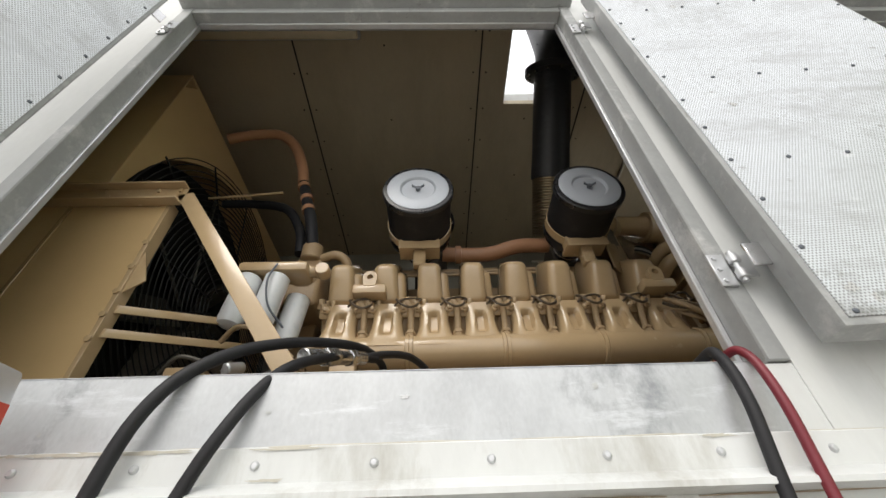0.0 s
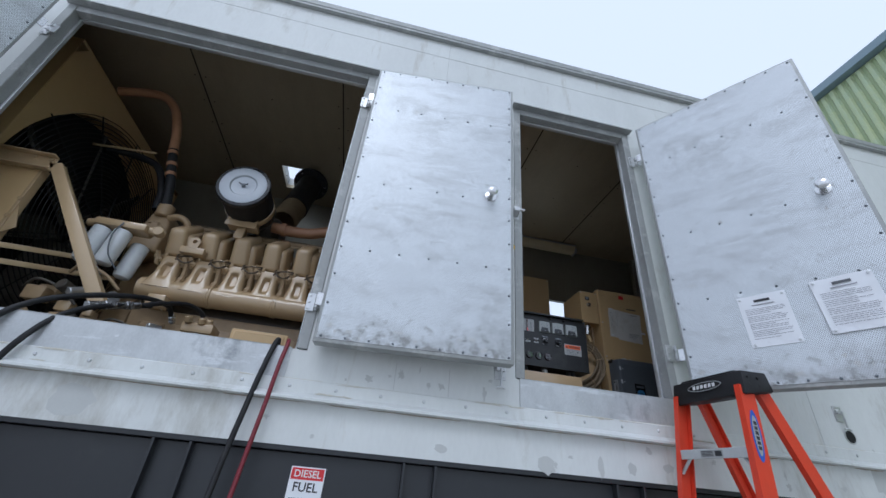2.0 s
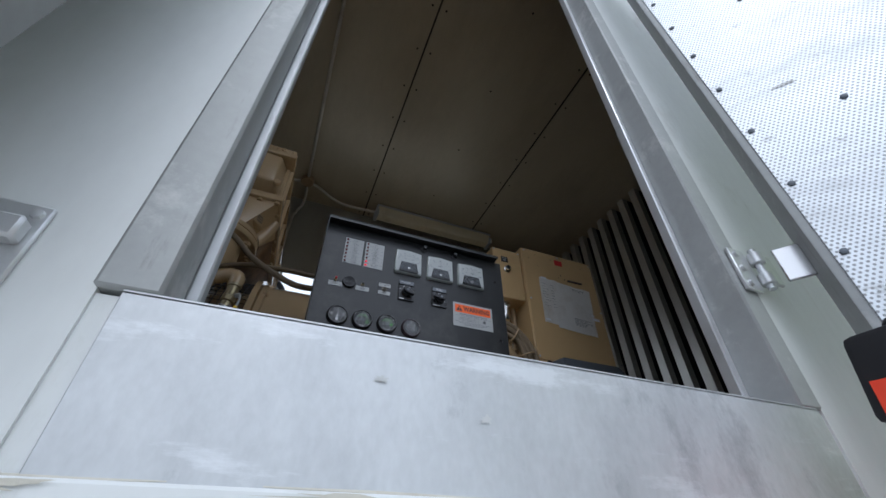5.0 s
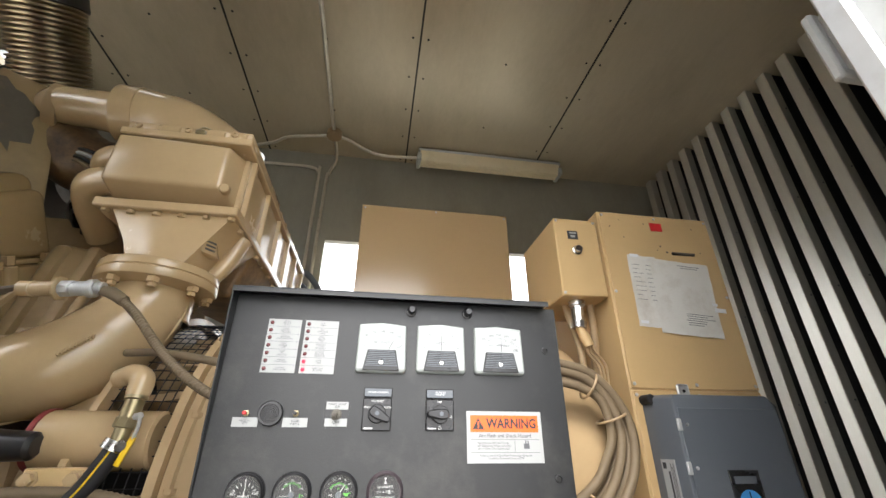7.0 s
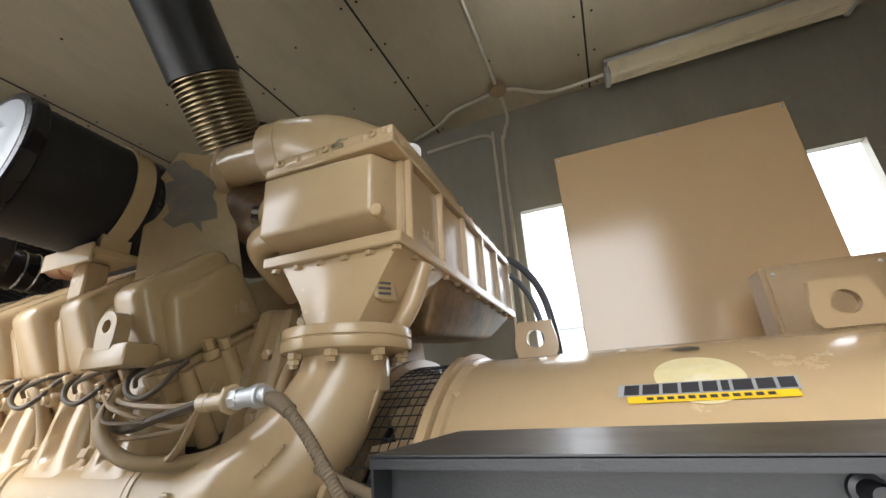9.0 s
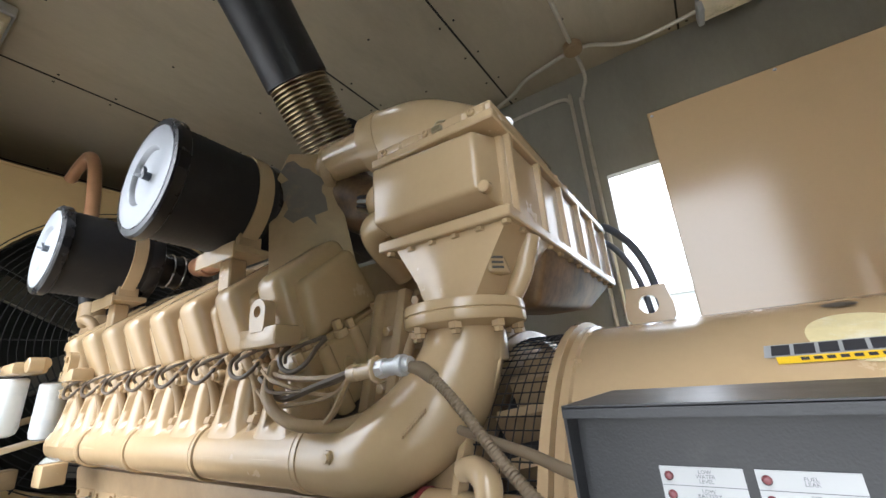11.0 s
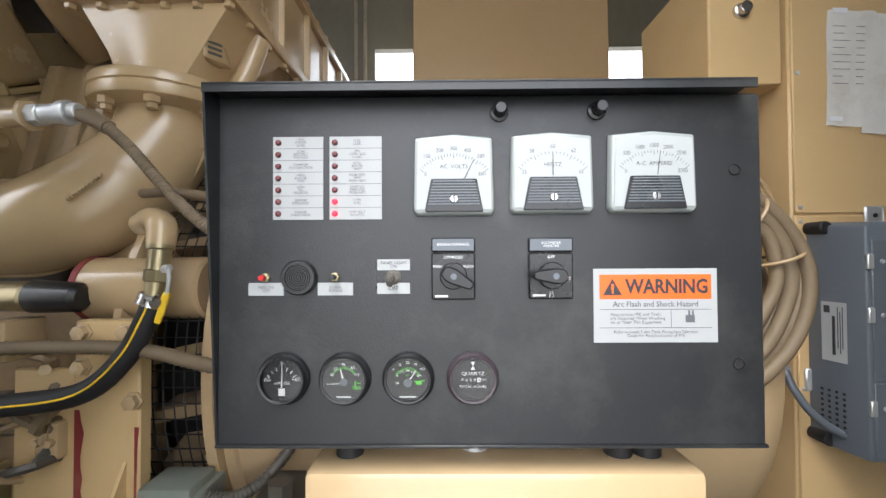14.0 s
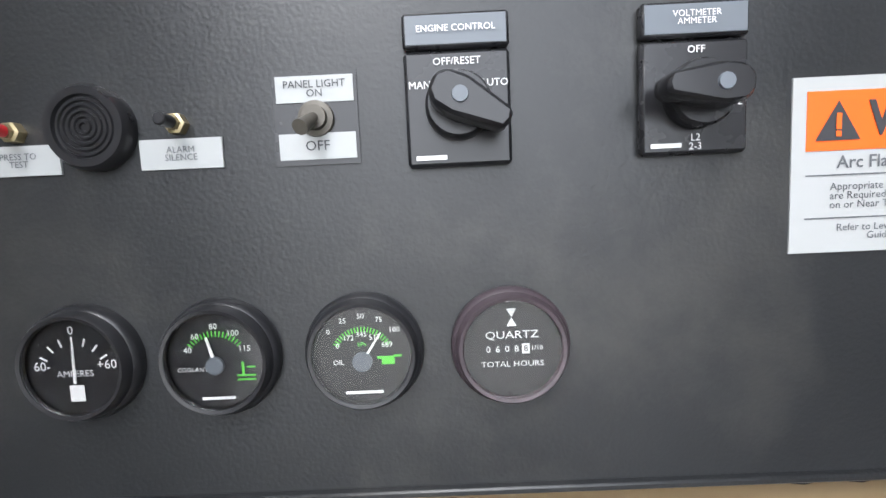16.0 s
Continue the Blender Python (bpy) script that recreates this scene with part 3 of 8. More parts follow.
for a, b in (((O1[0] - 0.06, 0.905, 1.60), (O1[0] - 0.5, 0.93, 4.49)), ((O1[1] + 0.07, 0.905, FZ), (O2[0] - 0.07, 0.93, 4.49)), ((O2[1] + 0.07, 0.905, FZ), (WR, 0.93, 4.49)), ((-1.2, 0.905, 3.90), (WR, 0.93, 4.49))):
    box(bm, [min(a[i], b[i]) for i in range(3)], [max(a[i], b[i]) for i in range(3)])
solo("wall_lining", bm, INWALL, "dark perforated lining on the inside of the front wall", "wall", kind="structure")

# louvred right end: tall vertical sound baffles
lou = thing("louvre_wall", "tall vertical grey metal baffles filling the air inlet end", "louvre", at=(WR, 2.3, FZ), kind="structure")
# black absorbent sides, which also keep the gaps between the noses dark
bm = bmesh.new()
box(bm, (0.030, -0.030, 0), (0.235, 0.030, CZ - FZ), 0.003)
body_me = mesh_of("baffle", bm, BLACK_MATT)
bm = bmesh.new()
S_ = [(0.062, -0.037), (0.004, -0.037), (0, -0.033), (0, 0.033), (0.004, 0.037), (0.062, 0.037), (0.062, 0.0335), (0.005, 0.0335), (0.005, -0.0335), (0.062, -0.0335)]
hull(bm, [(x, y, 0) for x, y in S_], [(x, y, CZ - FZ) for x, y in S_])
nose_me = mesh_of("nose", bm, SLAT)
bm = bmesh.new()
lathe(bm, [(0.006, 0), (0.005, 0.003), (0, 0.004)], FACING, 8)
rivet_me = mesh_of("rivet", bm, GREY_BOX)
for k in range(17):
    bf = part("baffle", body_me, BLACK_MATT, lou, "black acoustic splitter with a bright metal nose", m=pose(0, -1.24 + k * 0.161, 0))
    part("nose", nose_me, SLAT, bf, "bare metal nose channel", m=Matrix.Identity(4))
    for z in (0.35, 0.95, 1.55, 2.15, 2.75):
        part("rivet", rivet_me, GREY_BOX, bf, m=pose(0.045, -0.037, z))

# black fuel tank base with paired ribs
tank = thing("fuel_tank", "black painted steel fuel tank base below the enclosure", "fuel tank", at=(1.5, 2.2, 0))
bm = bmesh.new()
box(bm, (WL, 0.885, 0.12), (6.1, WB, 1.30), 0.006)
part("body", bm, TANK, tank)
bm = bmesh.new()
box(bm, (WL, 0.85, 1.30), (6.15, WB + 0.03, 1.345), 0.003)
part("top_rail", bm, TANK, tank)
bm = bmesh.new()
box(bm, (WL, 0.87, 0.0), (6.1, WB, 0.12), 0.004)
part("base_rail", bm, TANK, tank)
for k in range(-2, 6):
    for dx in (0.0, 0.15):
        bm = bmesh.new()
        box(bm, (0.29 + 1.08 * k + dx - 0.006, 0.845, 0.12), (0.29 + 1.08 * k + dx + 0.006, 0.886, 1.30), 0.001)
        part("rib", bm, TANK, tank)
sign = thing("fuel_sign", "white and red diesel fuel sign on the black tank", "sign", at=(0.95, 0.885, 1.1))
bm = bmesh.new()
box(bm, (0.875, 0.8775, 1.02), (1.025, 0.885, 1.245), 0.001)
part("plate", bm, PAPER, sign)
bm = bmesh.new()
box(bm, (0.88, 0.8765, 1.195), (1.02, 0.8775, 1.24))
part("red_band", bm, RED_SIGN, sign, "red header band")
lettering("DIESEL", 0.040, Matrix.Translation((0.95, 0.8755, 1.217)) @ FACING, WHITE_INK, sign, bold=0.0006)
lettering("FUEL", 0.050, Matrix.Translation((0.95, 0.8765, 1.165)) @ FACING, INK, sign, bold=0.0008)
bars([(0.89, 1.125, 0.12, 0.035), (0.89, 1.075, 0.12, 0.03)], Matrix.Translation((0, 0.8765, 0)) @ FACING, INK, sign)

# neighbours: a tall corrugated green building, pale block behind the enclosure
gb = thing("green_building", "tall building with pale green corrugated metal cladding", "building", at=(16, 4, 0))
bm = bmesh.new()
box(bm, (12.12, -14, 0), (26, 10, 11.3))
part("wall", bm, GREEN_CLAD, gb)
me = mesh_of("cladding_rib", one(hull, [(0, -0.075, 0), (-0.05, -0.04, 0), (-0.05, 0.04, 0), (0, 0.075, 0)], [(0, -0.075, 11.2), (-0.05, -0.04, 11.2), (-0.05, 0.04, 11.2), (0, 0.075, 11.2)]), GREEN_RIB)
for k in range(109):
    part("cladding_rib", me, GREEN_RIB, gb, m=pose(12.12 - 16, -13.8 + k * 0.22 - 4, 0))
bm = bmesh.new()
box(bm, (11.9, -14.1, 11.25), (26.1, 10.1, 11.5), 0.01)
part("roof_edge", bm, GREEN_DARK, gb, "blue-grey roof flashing")
bm = bmesh.new()
box(bm, (-20, 14, 0), (7.5, 16, 4.2), 0.01)
box(bm, (-20, 13.9, 4.2), (7.5, 16.1, 4.35), 0.01)
solo("rear_building", bm, GREY_CLAD, "pale grey low building behind the enclosure", "building")


# ---- doors ----
def hinge(parent, x, y, z):
    """A spring hinge: plate, barrel and pin."""
    bm = bmesh.new()
    box(bm, (x - 0.045, y - 0.004, z - 0.05), (x + 0.0, y + 0.004, z + 0.05), 0.002)
    for dz in (-0.035, 0, 0.035):
        lathe(bm, [(0.007, 0), (0.006, 0.005), (0, 0.006)], Matrix.Translation((x - 0.03, y - 0.004, z + dz)) @ FACING, 8)
    h = part("hinge", bm, GALV, parent, "zinc plated spring hinge")
    bm = bmesh.new()
    for dz in (-0.036, 0.012):
        cyl(bm, (x + 0.012, y - 0.014, z + dz), (x + 0.012, y - 0.014, z + dz + 0.026), 0.014, n=12, ch=0.002)
    cyl(bm, (x + 0.012, y - 0.014, z - 0.045), (x + 0.012, y - 0.014, z + 0.048), 0.008, n=10)
    part("barrel", bm, GALV, h)
    bm = bmesh.new()
    box(bm, (x + 0.012, y - 0.020, z - 0.034), (x + 0.05, y - 0.012, z + 0.036), 0.002)
    part("leaf_plate", bm, GALV, h)


DW, DH = 1.04, 2.02


def door(name, label, side, knob=True):
    """A thick panel door, hinge line at the origin, free edge towards side * x; the punched inner sheet faces -y."""
    d = thing(name, label, "door", kind="structure")
    X = lambda a, b: (min(side * a, side * b), max(side * a, side * b))
    x0, x1 = X(0.055, DW)
    bm = bmesh.new()
    box(bm, (x0, -0.098, 0), (x1, -0.02, DH), 0.006, seg=2)
    part("leaf", bm, FRAME, d, "worn grey painted door edge")
    bm = bmesh.new()
    a, b = X(0.070, DW - 0.018)
    box(bm, (a, -0.1015, 0.018), (b, -0.097, DH - 0.015), 0.0008)
    part("inner_sheet", bm, PERF, d, "perforated bare aluminium inner sheet")
    bm = bmesh.new()
    lathe(bm, [(0.0065, 0), (0.006, 0.003), (0.003, 0.005), (0, 0.005)], FACING, 8)
    sc = mesh_of("screw", bm, GREY_BOX)
    pts = [(u, z) for z in (0.03, DH - 0.028) for u in np.linspace(0.09, DW - 0.03, 9)] + [(u, z) for u in (0.085, DW - 0.03) for z in np.linspace(0.2, DH - 0.2, 11)]
    pts += [(u + (i % 2) * 0.004, z) for i, z in enumerate((0.52, 0.98, 1.62)) for u in np.linspace(0.24, 0.88, 5)]
    for u, z in pts:
        part("screw", sc, GREY_BOX, d, m=pose(side * u, -0.1015, z))
    for z in (0.235, DH - 0.24):
        bm = bmesh.new()
        box(bm, (min(side * 0.012, side * 0.056), -0.045, z - 0.035), (max(side * 0.012, side * 0.056), -0.037, z + 0.035), 0.002)
        part("hinge_leaf", bm, CHROME, d)
    for k in range(14):
        u, z, w, h = random.uniform(0.1, 0.98), 0.03 + abs(random.gauss(0, 0.045)), random.uniform(0.006, 0.032), random.uniform(0.004, 0.022)
        if k > 9:
            z = random.uniform(0.3, 1.9)
        bm = bmesh.new()
        n, yk = 19, -0.1020 - 0.00004 * k
        u = min(DW - 0.06, max(0.12, u))
        rim = []
        for i in range(n):
            a, r = 2 * math.pi * i / n, random.uniform(0.3, 1.0)
            rim.append(bm.verts.new((side * (u + w * r * math.cos(a)), yk, z + h * r * math.sin(a))))
        mid = bm.verts.new((side * u, yk, z))
        for i in range(n):
            tri = (mid, rim[i], rim[(i + 1) % n])
            bm.faces.new(tri if side > 0 else tri[::-1])
        part("smudge", bm, SMUDGE, d)
    if knob:
        u = side * 0.895
        bm = bmesh.new()
        lathe(bm, [(0.036, 0), (0.035, 0.006), (0.014, 0.010), (0.011, 0.05), (0.014, 0.054), (0.030, 0.060), (0.031, 0.068), (0.020, 0.076), (0, 0.078)], Matrix.Translation((u, -0.1015, 1.01)) @ FACING, 20)
        part("knob", bm, CHROME, d, "chrome release knob")
    return d


dA = door("door_1", "perforated aluminium lined door folded back flat against the wall", 1)
dA.matrix_basis = pose(0.80, 0.81, 1.762, 0, 0, -4.5)
dB = door("door_2", "open perforated aluminium door with two taped notices", 1)
dB.matrix_basis = pose(2.93, 0.81, 1.762, 0, 0, -55)
dC = door("door_3", "open perforated aluminium door beside the radiator", -1)
dC.matrix_basis = pose(-1.285, 0.81, 1.762, 0, 0, 62)
for x, z in ((0.80, 1.996), (0.80, 3.545), (2.915, 2.02), (2.915, 3.55), (-1.26, 1.996), (-1.26, 3.56)):
    hinge(FRAMES[1 if x > 2 else 0], x, WF - 0.010, z)

# notices on the open door: local to the door
for u0, u1, z0, z1, tilt, old in ((0.375, 0.588, 0.21, 0.489, 1.5, False), (0.692, 0.925, 0.235, 0.51, 3.0, True)):
    s = "creased laminated notice screwed to the perforated door" if old else "laminated printed notice screwed to the perforated door"
    nt = thing("notice", s, "notice", "notices on the door")
    base = dB.matrix_basis @ pose((u0 + u1) / 2, -0.1035, (z0 + z1) / 2) @ FACING @ pose(0, 0, 0, 0, 0, tilt)
    nt.matrix_basis = base
    w, h = u1 - u0, z1 - z0
    bm = bmesh.new()
    N = 8
    V = [[bm.verts.new((-w / 2 + w * i / N, -h / 2 + h * j / N, 0.001 + (0.004 * math.sin(i * 1.3 + j) * math.sin(j * 0.9) + 0.004 if old else 0.0008 * math.sin(i + j)))) for j in range(N + 1)] for i in range(N + 1)]
    for i in range(N):
        for j in range(N):
            bm.faces.new((V[i][j], V[i + 1][j], V[i + 1][j + 1], V[i][j + 1]))
    for f in bmesh.ops.extrude_face_region(bm, geom=bm.faces[:])["geom"]:
        if isinstance(f, bmesh.types.BMVert):
            f.co.z -= 0.0006
    part("sheet", bm, PAPER, nt, m=Matrix.Identity(4))
    zt = 0.010 if old else 0.0026
    rows = [(-0.035, h / 2 - 0.026, 0.07, 0.014)]
    ob = bars(rows, Matrix.Translation((0, 0, zt)), INK_GREY if old else INK, None, "heading_mark")
    ob.parent = nt
    rows, y = [(-0.05, h / 2 - 0.052, 0.10, 0.006)], h / 2 - 0.075
    for k in range(17):
        x = -w / 2 + 0.022
        end = w / 2 - 0.022 - random.choice((0, 0, 0.01, 0.06))
        while x < end - 0.01:
            ln = random.uniform(0.008, 0.03)
            rows.append((x, y, min(ln, end - x), 0.0026))
            x += ln + 0.0035
        y -= 0.0088 if k % 4 != 3 else 0.0135
    ob = bars(rows, Matrix.Translation((0, 0, zt)), INK_PALE, None)
    ob.parent = nt
    for sx, sy in ((-1, 1), (1, 1), (1, -1), (-1, -1)):
        bm = bmesh.new()
        lathe(bm, [(0.0065, zt), (0.006, zt + 0.003), (0, zt + 0.005)], Matrix.Translation((sx * (w / 2 - 0.014), sy * (h / 2 - 0.014), 0)), 10)
        part("screw", bm, GALV, nt, m=Matrix.Identity(4))


# ---- door hardware on the wall ----
def stay(x, z):
    s = thing("door_stay", "small steel drop latch with a pull handle on the wall", "latch", "latches", (x, WF, z))
    bm = bmesh.new()
    box(bm, (x - 0.032, WF - 0.006, z - 0.045), (x + 0.032, WF - 0.0005, z + 0.045), 0.002)
    for dx, dz in ((-0.022, -0.03), (0.022, -0.03), (-0.022, 0.034), (0.022, 0.034)):
        lathe(bm, [(0.006, 0), (0.005, 0.003), (0, 0.004)], Matrix.Translation((x + dx, WF - 0.006, z + dz)) @ FACING, 8)
    box(bm, (x - 0.026, WF - 0.022, z - 0.002), (x + 0.026, WF - 0.005, z + 0.022), 0.003)
    part("plate", bm, GALV, s)
    bm = bmesh.new()
    tube(bm, [(x, WF - 0.026, z + 0.012), (x, WF - 0.028, z - 0.03), (x - 0.004, WF - 0.03, z - 0.085)], 0.006, 8)
    tube(bm, [(x - 0.026, WF - 0.03, z - 0.09), (x - 0.004, WF - 0.031, z - 0.086), (x + 0.018, WF - 0.03, z - 0.09)], 0.006, 8)
    part("pull", bm, GALV, s)


stay(1.825, 1.775)
stay(4.005, 1.80)
kp = thing("latch_keeper", "bent galvanised latch keeper on the door post", "latch", "latches", (1.91, WF, 2.82))
bm = bmesh.new()
box(bm, (1.88, WF - 0.005, 2.785), (1.945, WF - 0.0005, 2.86), 0.002)
hull(bm, [(1.893, WF - 0.005, 2.80), (1.935, WF - 0.005, 2.80), (1.935, WF - 0.005, 2.85), (1.893, WF - 0.005, 2.85)], [(1.893, WF - 0.06, 2.82), (1.932, WF - 0.06, 2.82), (1.932, WF - 0.06, 2.852), (1.893, WF - 0.06, 2.852)], 0.003)
part("bracket", bm, GALV, kp)
bm = bmesh.new()
cyl(bm, (1.90, WF - 0.05, 2.836), (1.965, WF - 0.05, 2.836), 0.010, n=12, ch=0.002)
part("pin", bm, CHROME, kp)
nf = thing("hazard_diamond", "four-coloured hazard diamond sticker on the door post", "sticker", at=(1.878, WF, 2.57))
for k, (dx, dz, mt) in enumerate(((0, 0.024, RED_SIGN), (-0.024, 0, BLUE), (0.024, 0, YELLOW), (0, -0.024, LABEL))):
    bm = bmesh.new()
    prism(bm, [(0, 0.0235), (0.0235, 0), (0, -0.0235), (-0.0235, 0)], 0.001, Matrix.Translation((1.878 + dx, WF - 0.0005, 2.57 + dz)) @ FACING)
    part("field", bm, mt, nf)
lettering("0", 0.026, Matrix.Translation((1.902, WF - 0.0022, 2.57)) @ FACING, INK, nf)
lettering("1", 0.026, Matrix.Translation((1.854, WF - 0.0022, 2.57)) @ FACING, INK, nf)
pp = thing("wall_port", "round dark hole through the wall with a rim", "pipe hole", at=(4.035, WF, 1.675))
part("rim", one(ring, Matrix.Translation((4.035, WF - 0.001, 1.675)) @ FACING, 0.037, 0.004, 24, 6), GALV, pp)
part("mouth", one(cyl, (4.035, WF - 0.0025, 1.675), (4.035, WF + 0.03, 1.675), 0.034), DARK, pp)
for x, z in ((4.9, 1.45), (5.6, 1.47)):
    bm = bmesh.new()
    lathe(bm, [(0.030, 0), (0.028, 0.012), (0.016, 0.02), (0, 0.021)], Matrix.Translation((x, WF + 0.004, z)) @ FACING, 16)
    solo("pipe_plug", bm, GALV, "small round metal plug on the enclosure skirt", "plug", "plugs")


# ---- step ladders ----
def ladder(red, cap_mat, label, marks):
    """Six-foot step ladder, top cap centred over the origin, climbing side towards -x."""
    L = thing("step_ladder", label, "ladder", "step ladders")
    ZT = 1.675
    bm = bmesh.new()
    hull(bm, [(-0.085, -0.215, ZT - 0.015), (0.085, -0.215, ZT + 0.01), (0.085, 0.215, ZT + 0.01), (-0.085, 0.215, ZT - 0.015)],
         [(-0.070, -0.205, 1.77), (0.075, -0.205, 1.775), (0.075, 0.205, 1.775), (-0.070, 0.205, 1.77)], 0.010)
    box(bm, (-0.06, -0.16, 1.766), (0.06, 0.16, 1.780), 0.006)
    for sy in (-1, 1):
        for dx in (-0.045, 0.01):
            for dz in (0.03, 0.065):
                lathe(bm, [(0.007, 0), (0.006, 0.003), (0, 0.004)], Matrix.Translation((dx, sy * 0.209, ZT + dz)) @ pose(0, 0, 0, 90 if sy < 0 else -90), 8)
    part("top_cap", bm, cap_mat, L)
    fr = lambda s: ((-0.052, s * 0.195, 1.70), (-0.052 - 0.235, s * 0.275, 0.02))
    rr = lambda s: ((0.062, s * 0.175, 1.70), (0.062 + 0.68, s * 0.235, 0.02))
    for s in (-1, 1):
        for nm, (p, q), w, dpt in (("front_rail", fr(s), 0.078, 0.028), ("rear_rail", rr(s), 0.062, 0.026)):
            p, q = Vector(p), Vector(q)
            h = (p - q).length
            zax = (p - q).normalized()
            yax = Vector((0, s, 0))
            yax = (yax - zax * yax.dot(zax)).normalized()
            xax = yax.cross(zax)
            m = Matrix((xax, yax, zax)).transposed().to_4x4()
            m.translation = q
            bm = bmesh.new()
            prof = [(-w / 2, -dpt), (-w / 2, 0), (w / 2, 0), (w / 2, -dpt), (w / 2 - 0.005, -dpt), (w / 2 - 0.005, -0.005), (-w / 2 + 0.005, -0.005), (-w / 2 + 0.005, -dpt)]
            hull(bm, [(x, y, 0) for x, y in prof], [(x, y, h) for x, y in prof], m=m)
            rail = part(nm, bm, red, L)
            bm = bmesh.new()
            box(bm, (-w / 2 - 0.004, -dpt - 0.004, -0.01), (w / 2 + 0.004, 0.003, 0.05), 0.004, m)
            part("foot", bm, BLACK_MATT, rail)
            if nm == "front_rail" and s == -1 and marks:
                for rx, rz, off, mt in ((0.024, 0.105, 0.0012, BLUE), (0.016, 0.082, 0.002, LABEL)):
                    bm = bmesh.new()
                    prism(bm, [(rx * math.cos(a), rz * math.sin(a)) for a in np.linspace(0, 2 * math.pi, 29)[:-1]], 0.0006, m @ Matrix.Translation((0, off, h - 0.21)) @ pose(0, 0, 0, 90))
                    part("maker_badge", bm, mt, rail, "blue and white oval badge")
                bm = bmesh.new()
                for k in range(6):
                    box(bm, (-0.008, 0.0026, h - 0.268 + k * 0.020), (0.008, 0.0030, h - 0.254 + k * 0.020), 0, m)
                part("print", bm, INK, rail)
    if marks:
        bm = bmesh.new()
        m = Matrix.Translation((-0.082, 0, 1.727)) @ pose(0, 0, 0, 90, 0, -90) @ pose(0, 0, 0, -9)
        prism(bm, [(0.10 * math.cos(a), 0.022 * math.sin(a)) for a in np.linspace(0, 2 * math.pi, 33)[:-1]], 0.001, m)
        part("cap_badge", bm, LABEL, L, "white oval badge")
        bm = bmesh.new()
        prism(bm, [(0.094 * math.cos(a), 0.018 * math.sin(a)) for a in np.linspace(0, 2 * math.pi, 33)[:-1]], 0.0016, m)
        part("cap_badge", bm, BLACK_GLOSS, L, "black oval field")
        bm = bmesh.new()
        for k in range(6):
            box(bm, (-0.066 + k * 0.023, -0.009, 0.0017), (-0.050 + k * 0.023, 0.009, 0.0022), 0, m)
        part("print", bm, WHITE_INK, L)
    for k in range(1, 6):
        z = 1.75 - 0.305 * k
        f = (1.70 - z) / 1.68
        x, y = -0.052 - 0.235 * f, 0.195 + 0.08 * f - 0.006
        bm = bmesh.new()
        box(bm, (x - 0.035, -y, z - 0.022), (x + 0.04, y, z + 0.0), 0.003)
        box(bm, (x - 0.039, -y, z - 0.040), (x - 0.033, y, z + 0.001), 0.001)
        st = part("step", bm, GALV, L, "ribbed aluminium step")
        for s in (-1, 1):
            bm = bmesh.new()
            tube(bm, [(x - 0.02, s * (y - 0.06), z - 0.03), (x - 0.02 - 0.012, s * (y - 0.004), z - 0.10)], 0.008, 6, 1)
            part("step_brace", bm, GALV, st)
        if k == 1 and marks:
            bm = bmesh.new()
            box(bm, (x - 0.0405, -0.06, z - 0.034), (x - 0.039, 0.06, z - 0.006))
            part("label", bm, LABEL, st)
            bm = bmesh.new()
            box(bm, (x - 0.0412, -0.054, z - 0.031), (x - 0.0404, -0.02, z - 0.010))
            for j in range(4):
                box(bm, (x - 0.0412, -0.01, z - 0.012 - j * 0.006), (x - 0.0404, 0.052, z - 0.009 - j * 0.006))
            part("print", bm, INK, st)
        if k in (2, 4):
            xr, yr = 0.062 + 0.68 * f, 0.175 + 0.06 * f
            bm = bmesh.new()
            box(bm, (xr - 0.012, -yr, z - 0.03), (xr + 0.012, yr, z), 0.003)
            part("rear_bar", bm, GALV, L)
    for s in (-1, 1):
        z = 0.95
        f = (1.70 - z) / 1.68
        bm = bmesh.new()
        tube(bm, [(-0.052 - 0.235 * f, s * 0.245, z), (0.2, s * 0.235, z + 0.02), (0.062 + 0.68 * f, s * 0.21, z)], 0.008, 6, 1)
        part("spreader", bm, GALV, L)
    return L


la = ladder(RED_FG, BLACK_MATT, "bright red fibreglass step ladder with a black top cap", True)
la.matrix_basis = pose(2.850, 0.51, 0.026, 0, 0, 4)
lb = ladder(RED_OLD, GALV, "faded red fibreglass step ladder with worn aluminium parts", False)
lb.matrix_basis = pose(-0.815, 0.545, -0.045, 0, 0, 176)


# ---- hoses over the sill ----
def hose(name, label, pts, r, material, fittings=()):
    h = thing(name, label, "hose", at=pts[0])
    bm = bmesh.new()
    tube(bm, pts, r, 14, 8)
    part("hose_body", bm, material, h)
    for p, q, rr in fittings:
        bm = bmesh.new()
        v = Vector(q) - Vector(p)
        cyl(bm, p, q, rr, n=14, ch=0.002)
        cyl(bm, Vector(p) + v * 0.3, Vector(p) + v * 0.5, rr * 1.25, n=6, ch=0.002)
        cyl(bm, Vector(p) + v * 0.7, Vector(p) + v * 0.82, rr * 1.2, n=6, ch=0.002)
        part("coupling", bm, CHROME, h, "steel hose coupling")
    return h


hose("fuel_hose", "thick black rubber hose hanging over the sill", [(-0.62, 0.55, 0.02), (-0.64, 0.66, 0.5), (-0.60, 0.74, 1.0), (-0.565, 0.795, 1.40), (-0.525, 0.80, 1.66), (-0.45, 0.86, 1.80), (-0.34, 1.01, 1.915), (-0.22, 1.25, 2.02), (-0.17, 1.45, 2.055), (-0.16, 1.53, 2.02)], 0.0145, BLACK_MATT, (((-0.16, 1.53, 2.03), (-0.155, 1.57, 1.98), 0.019),))
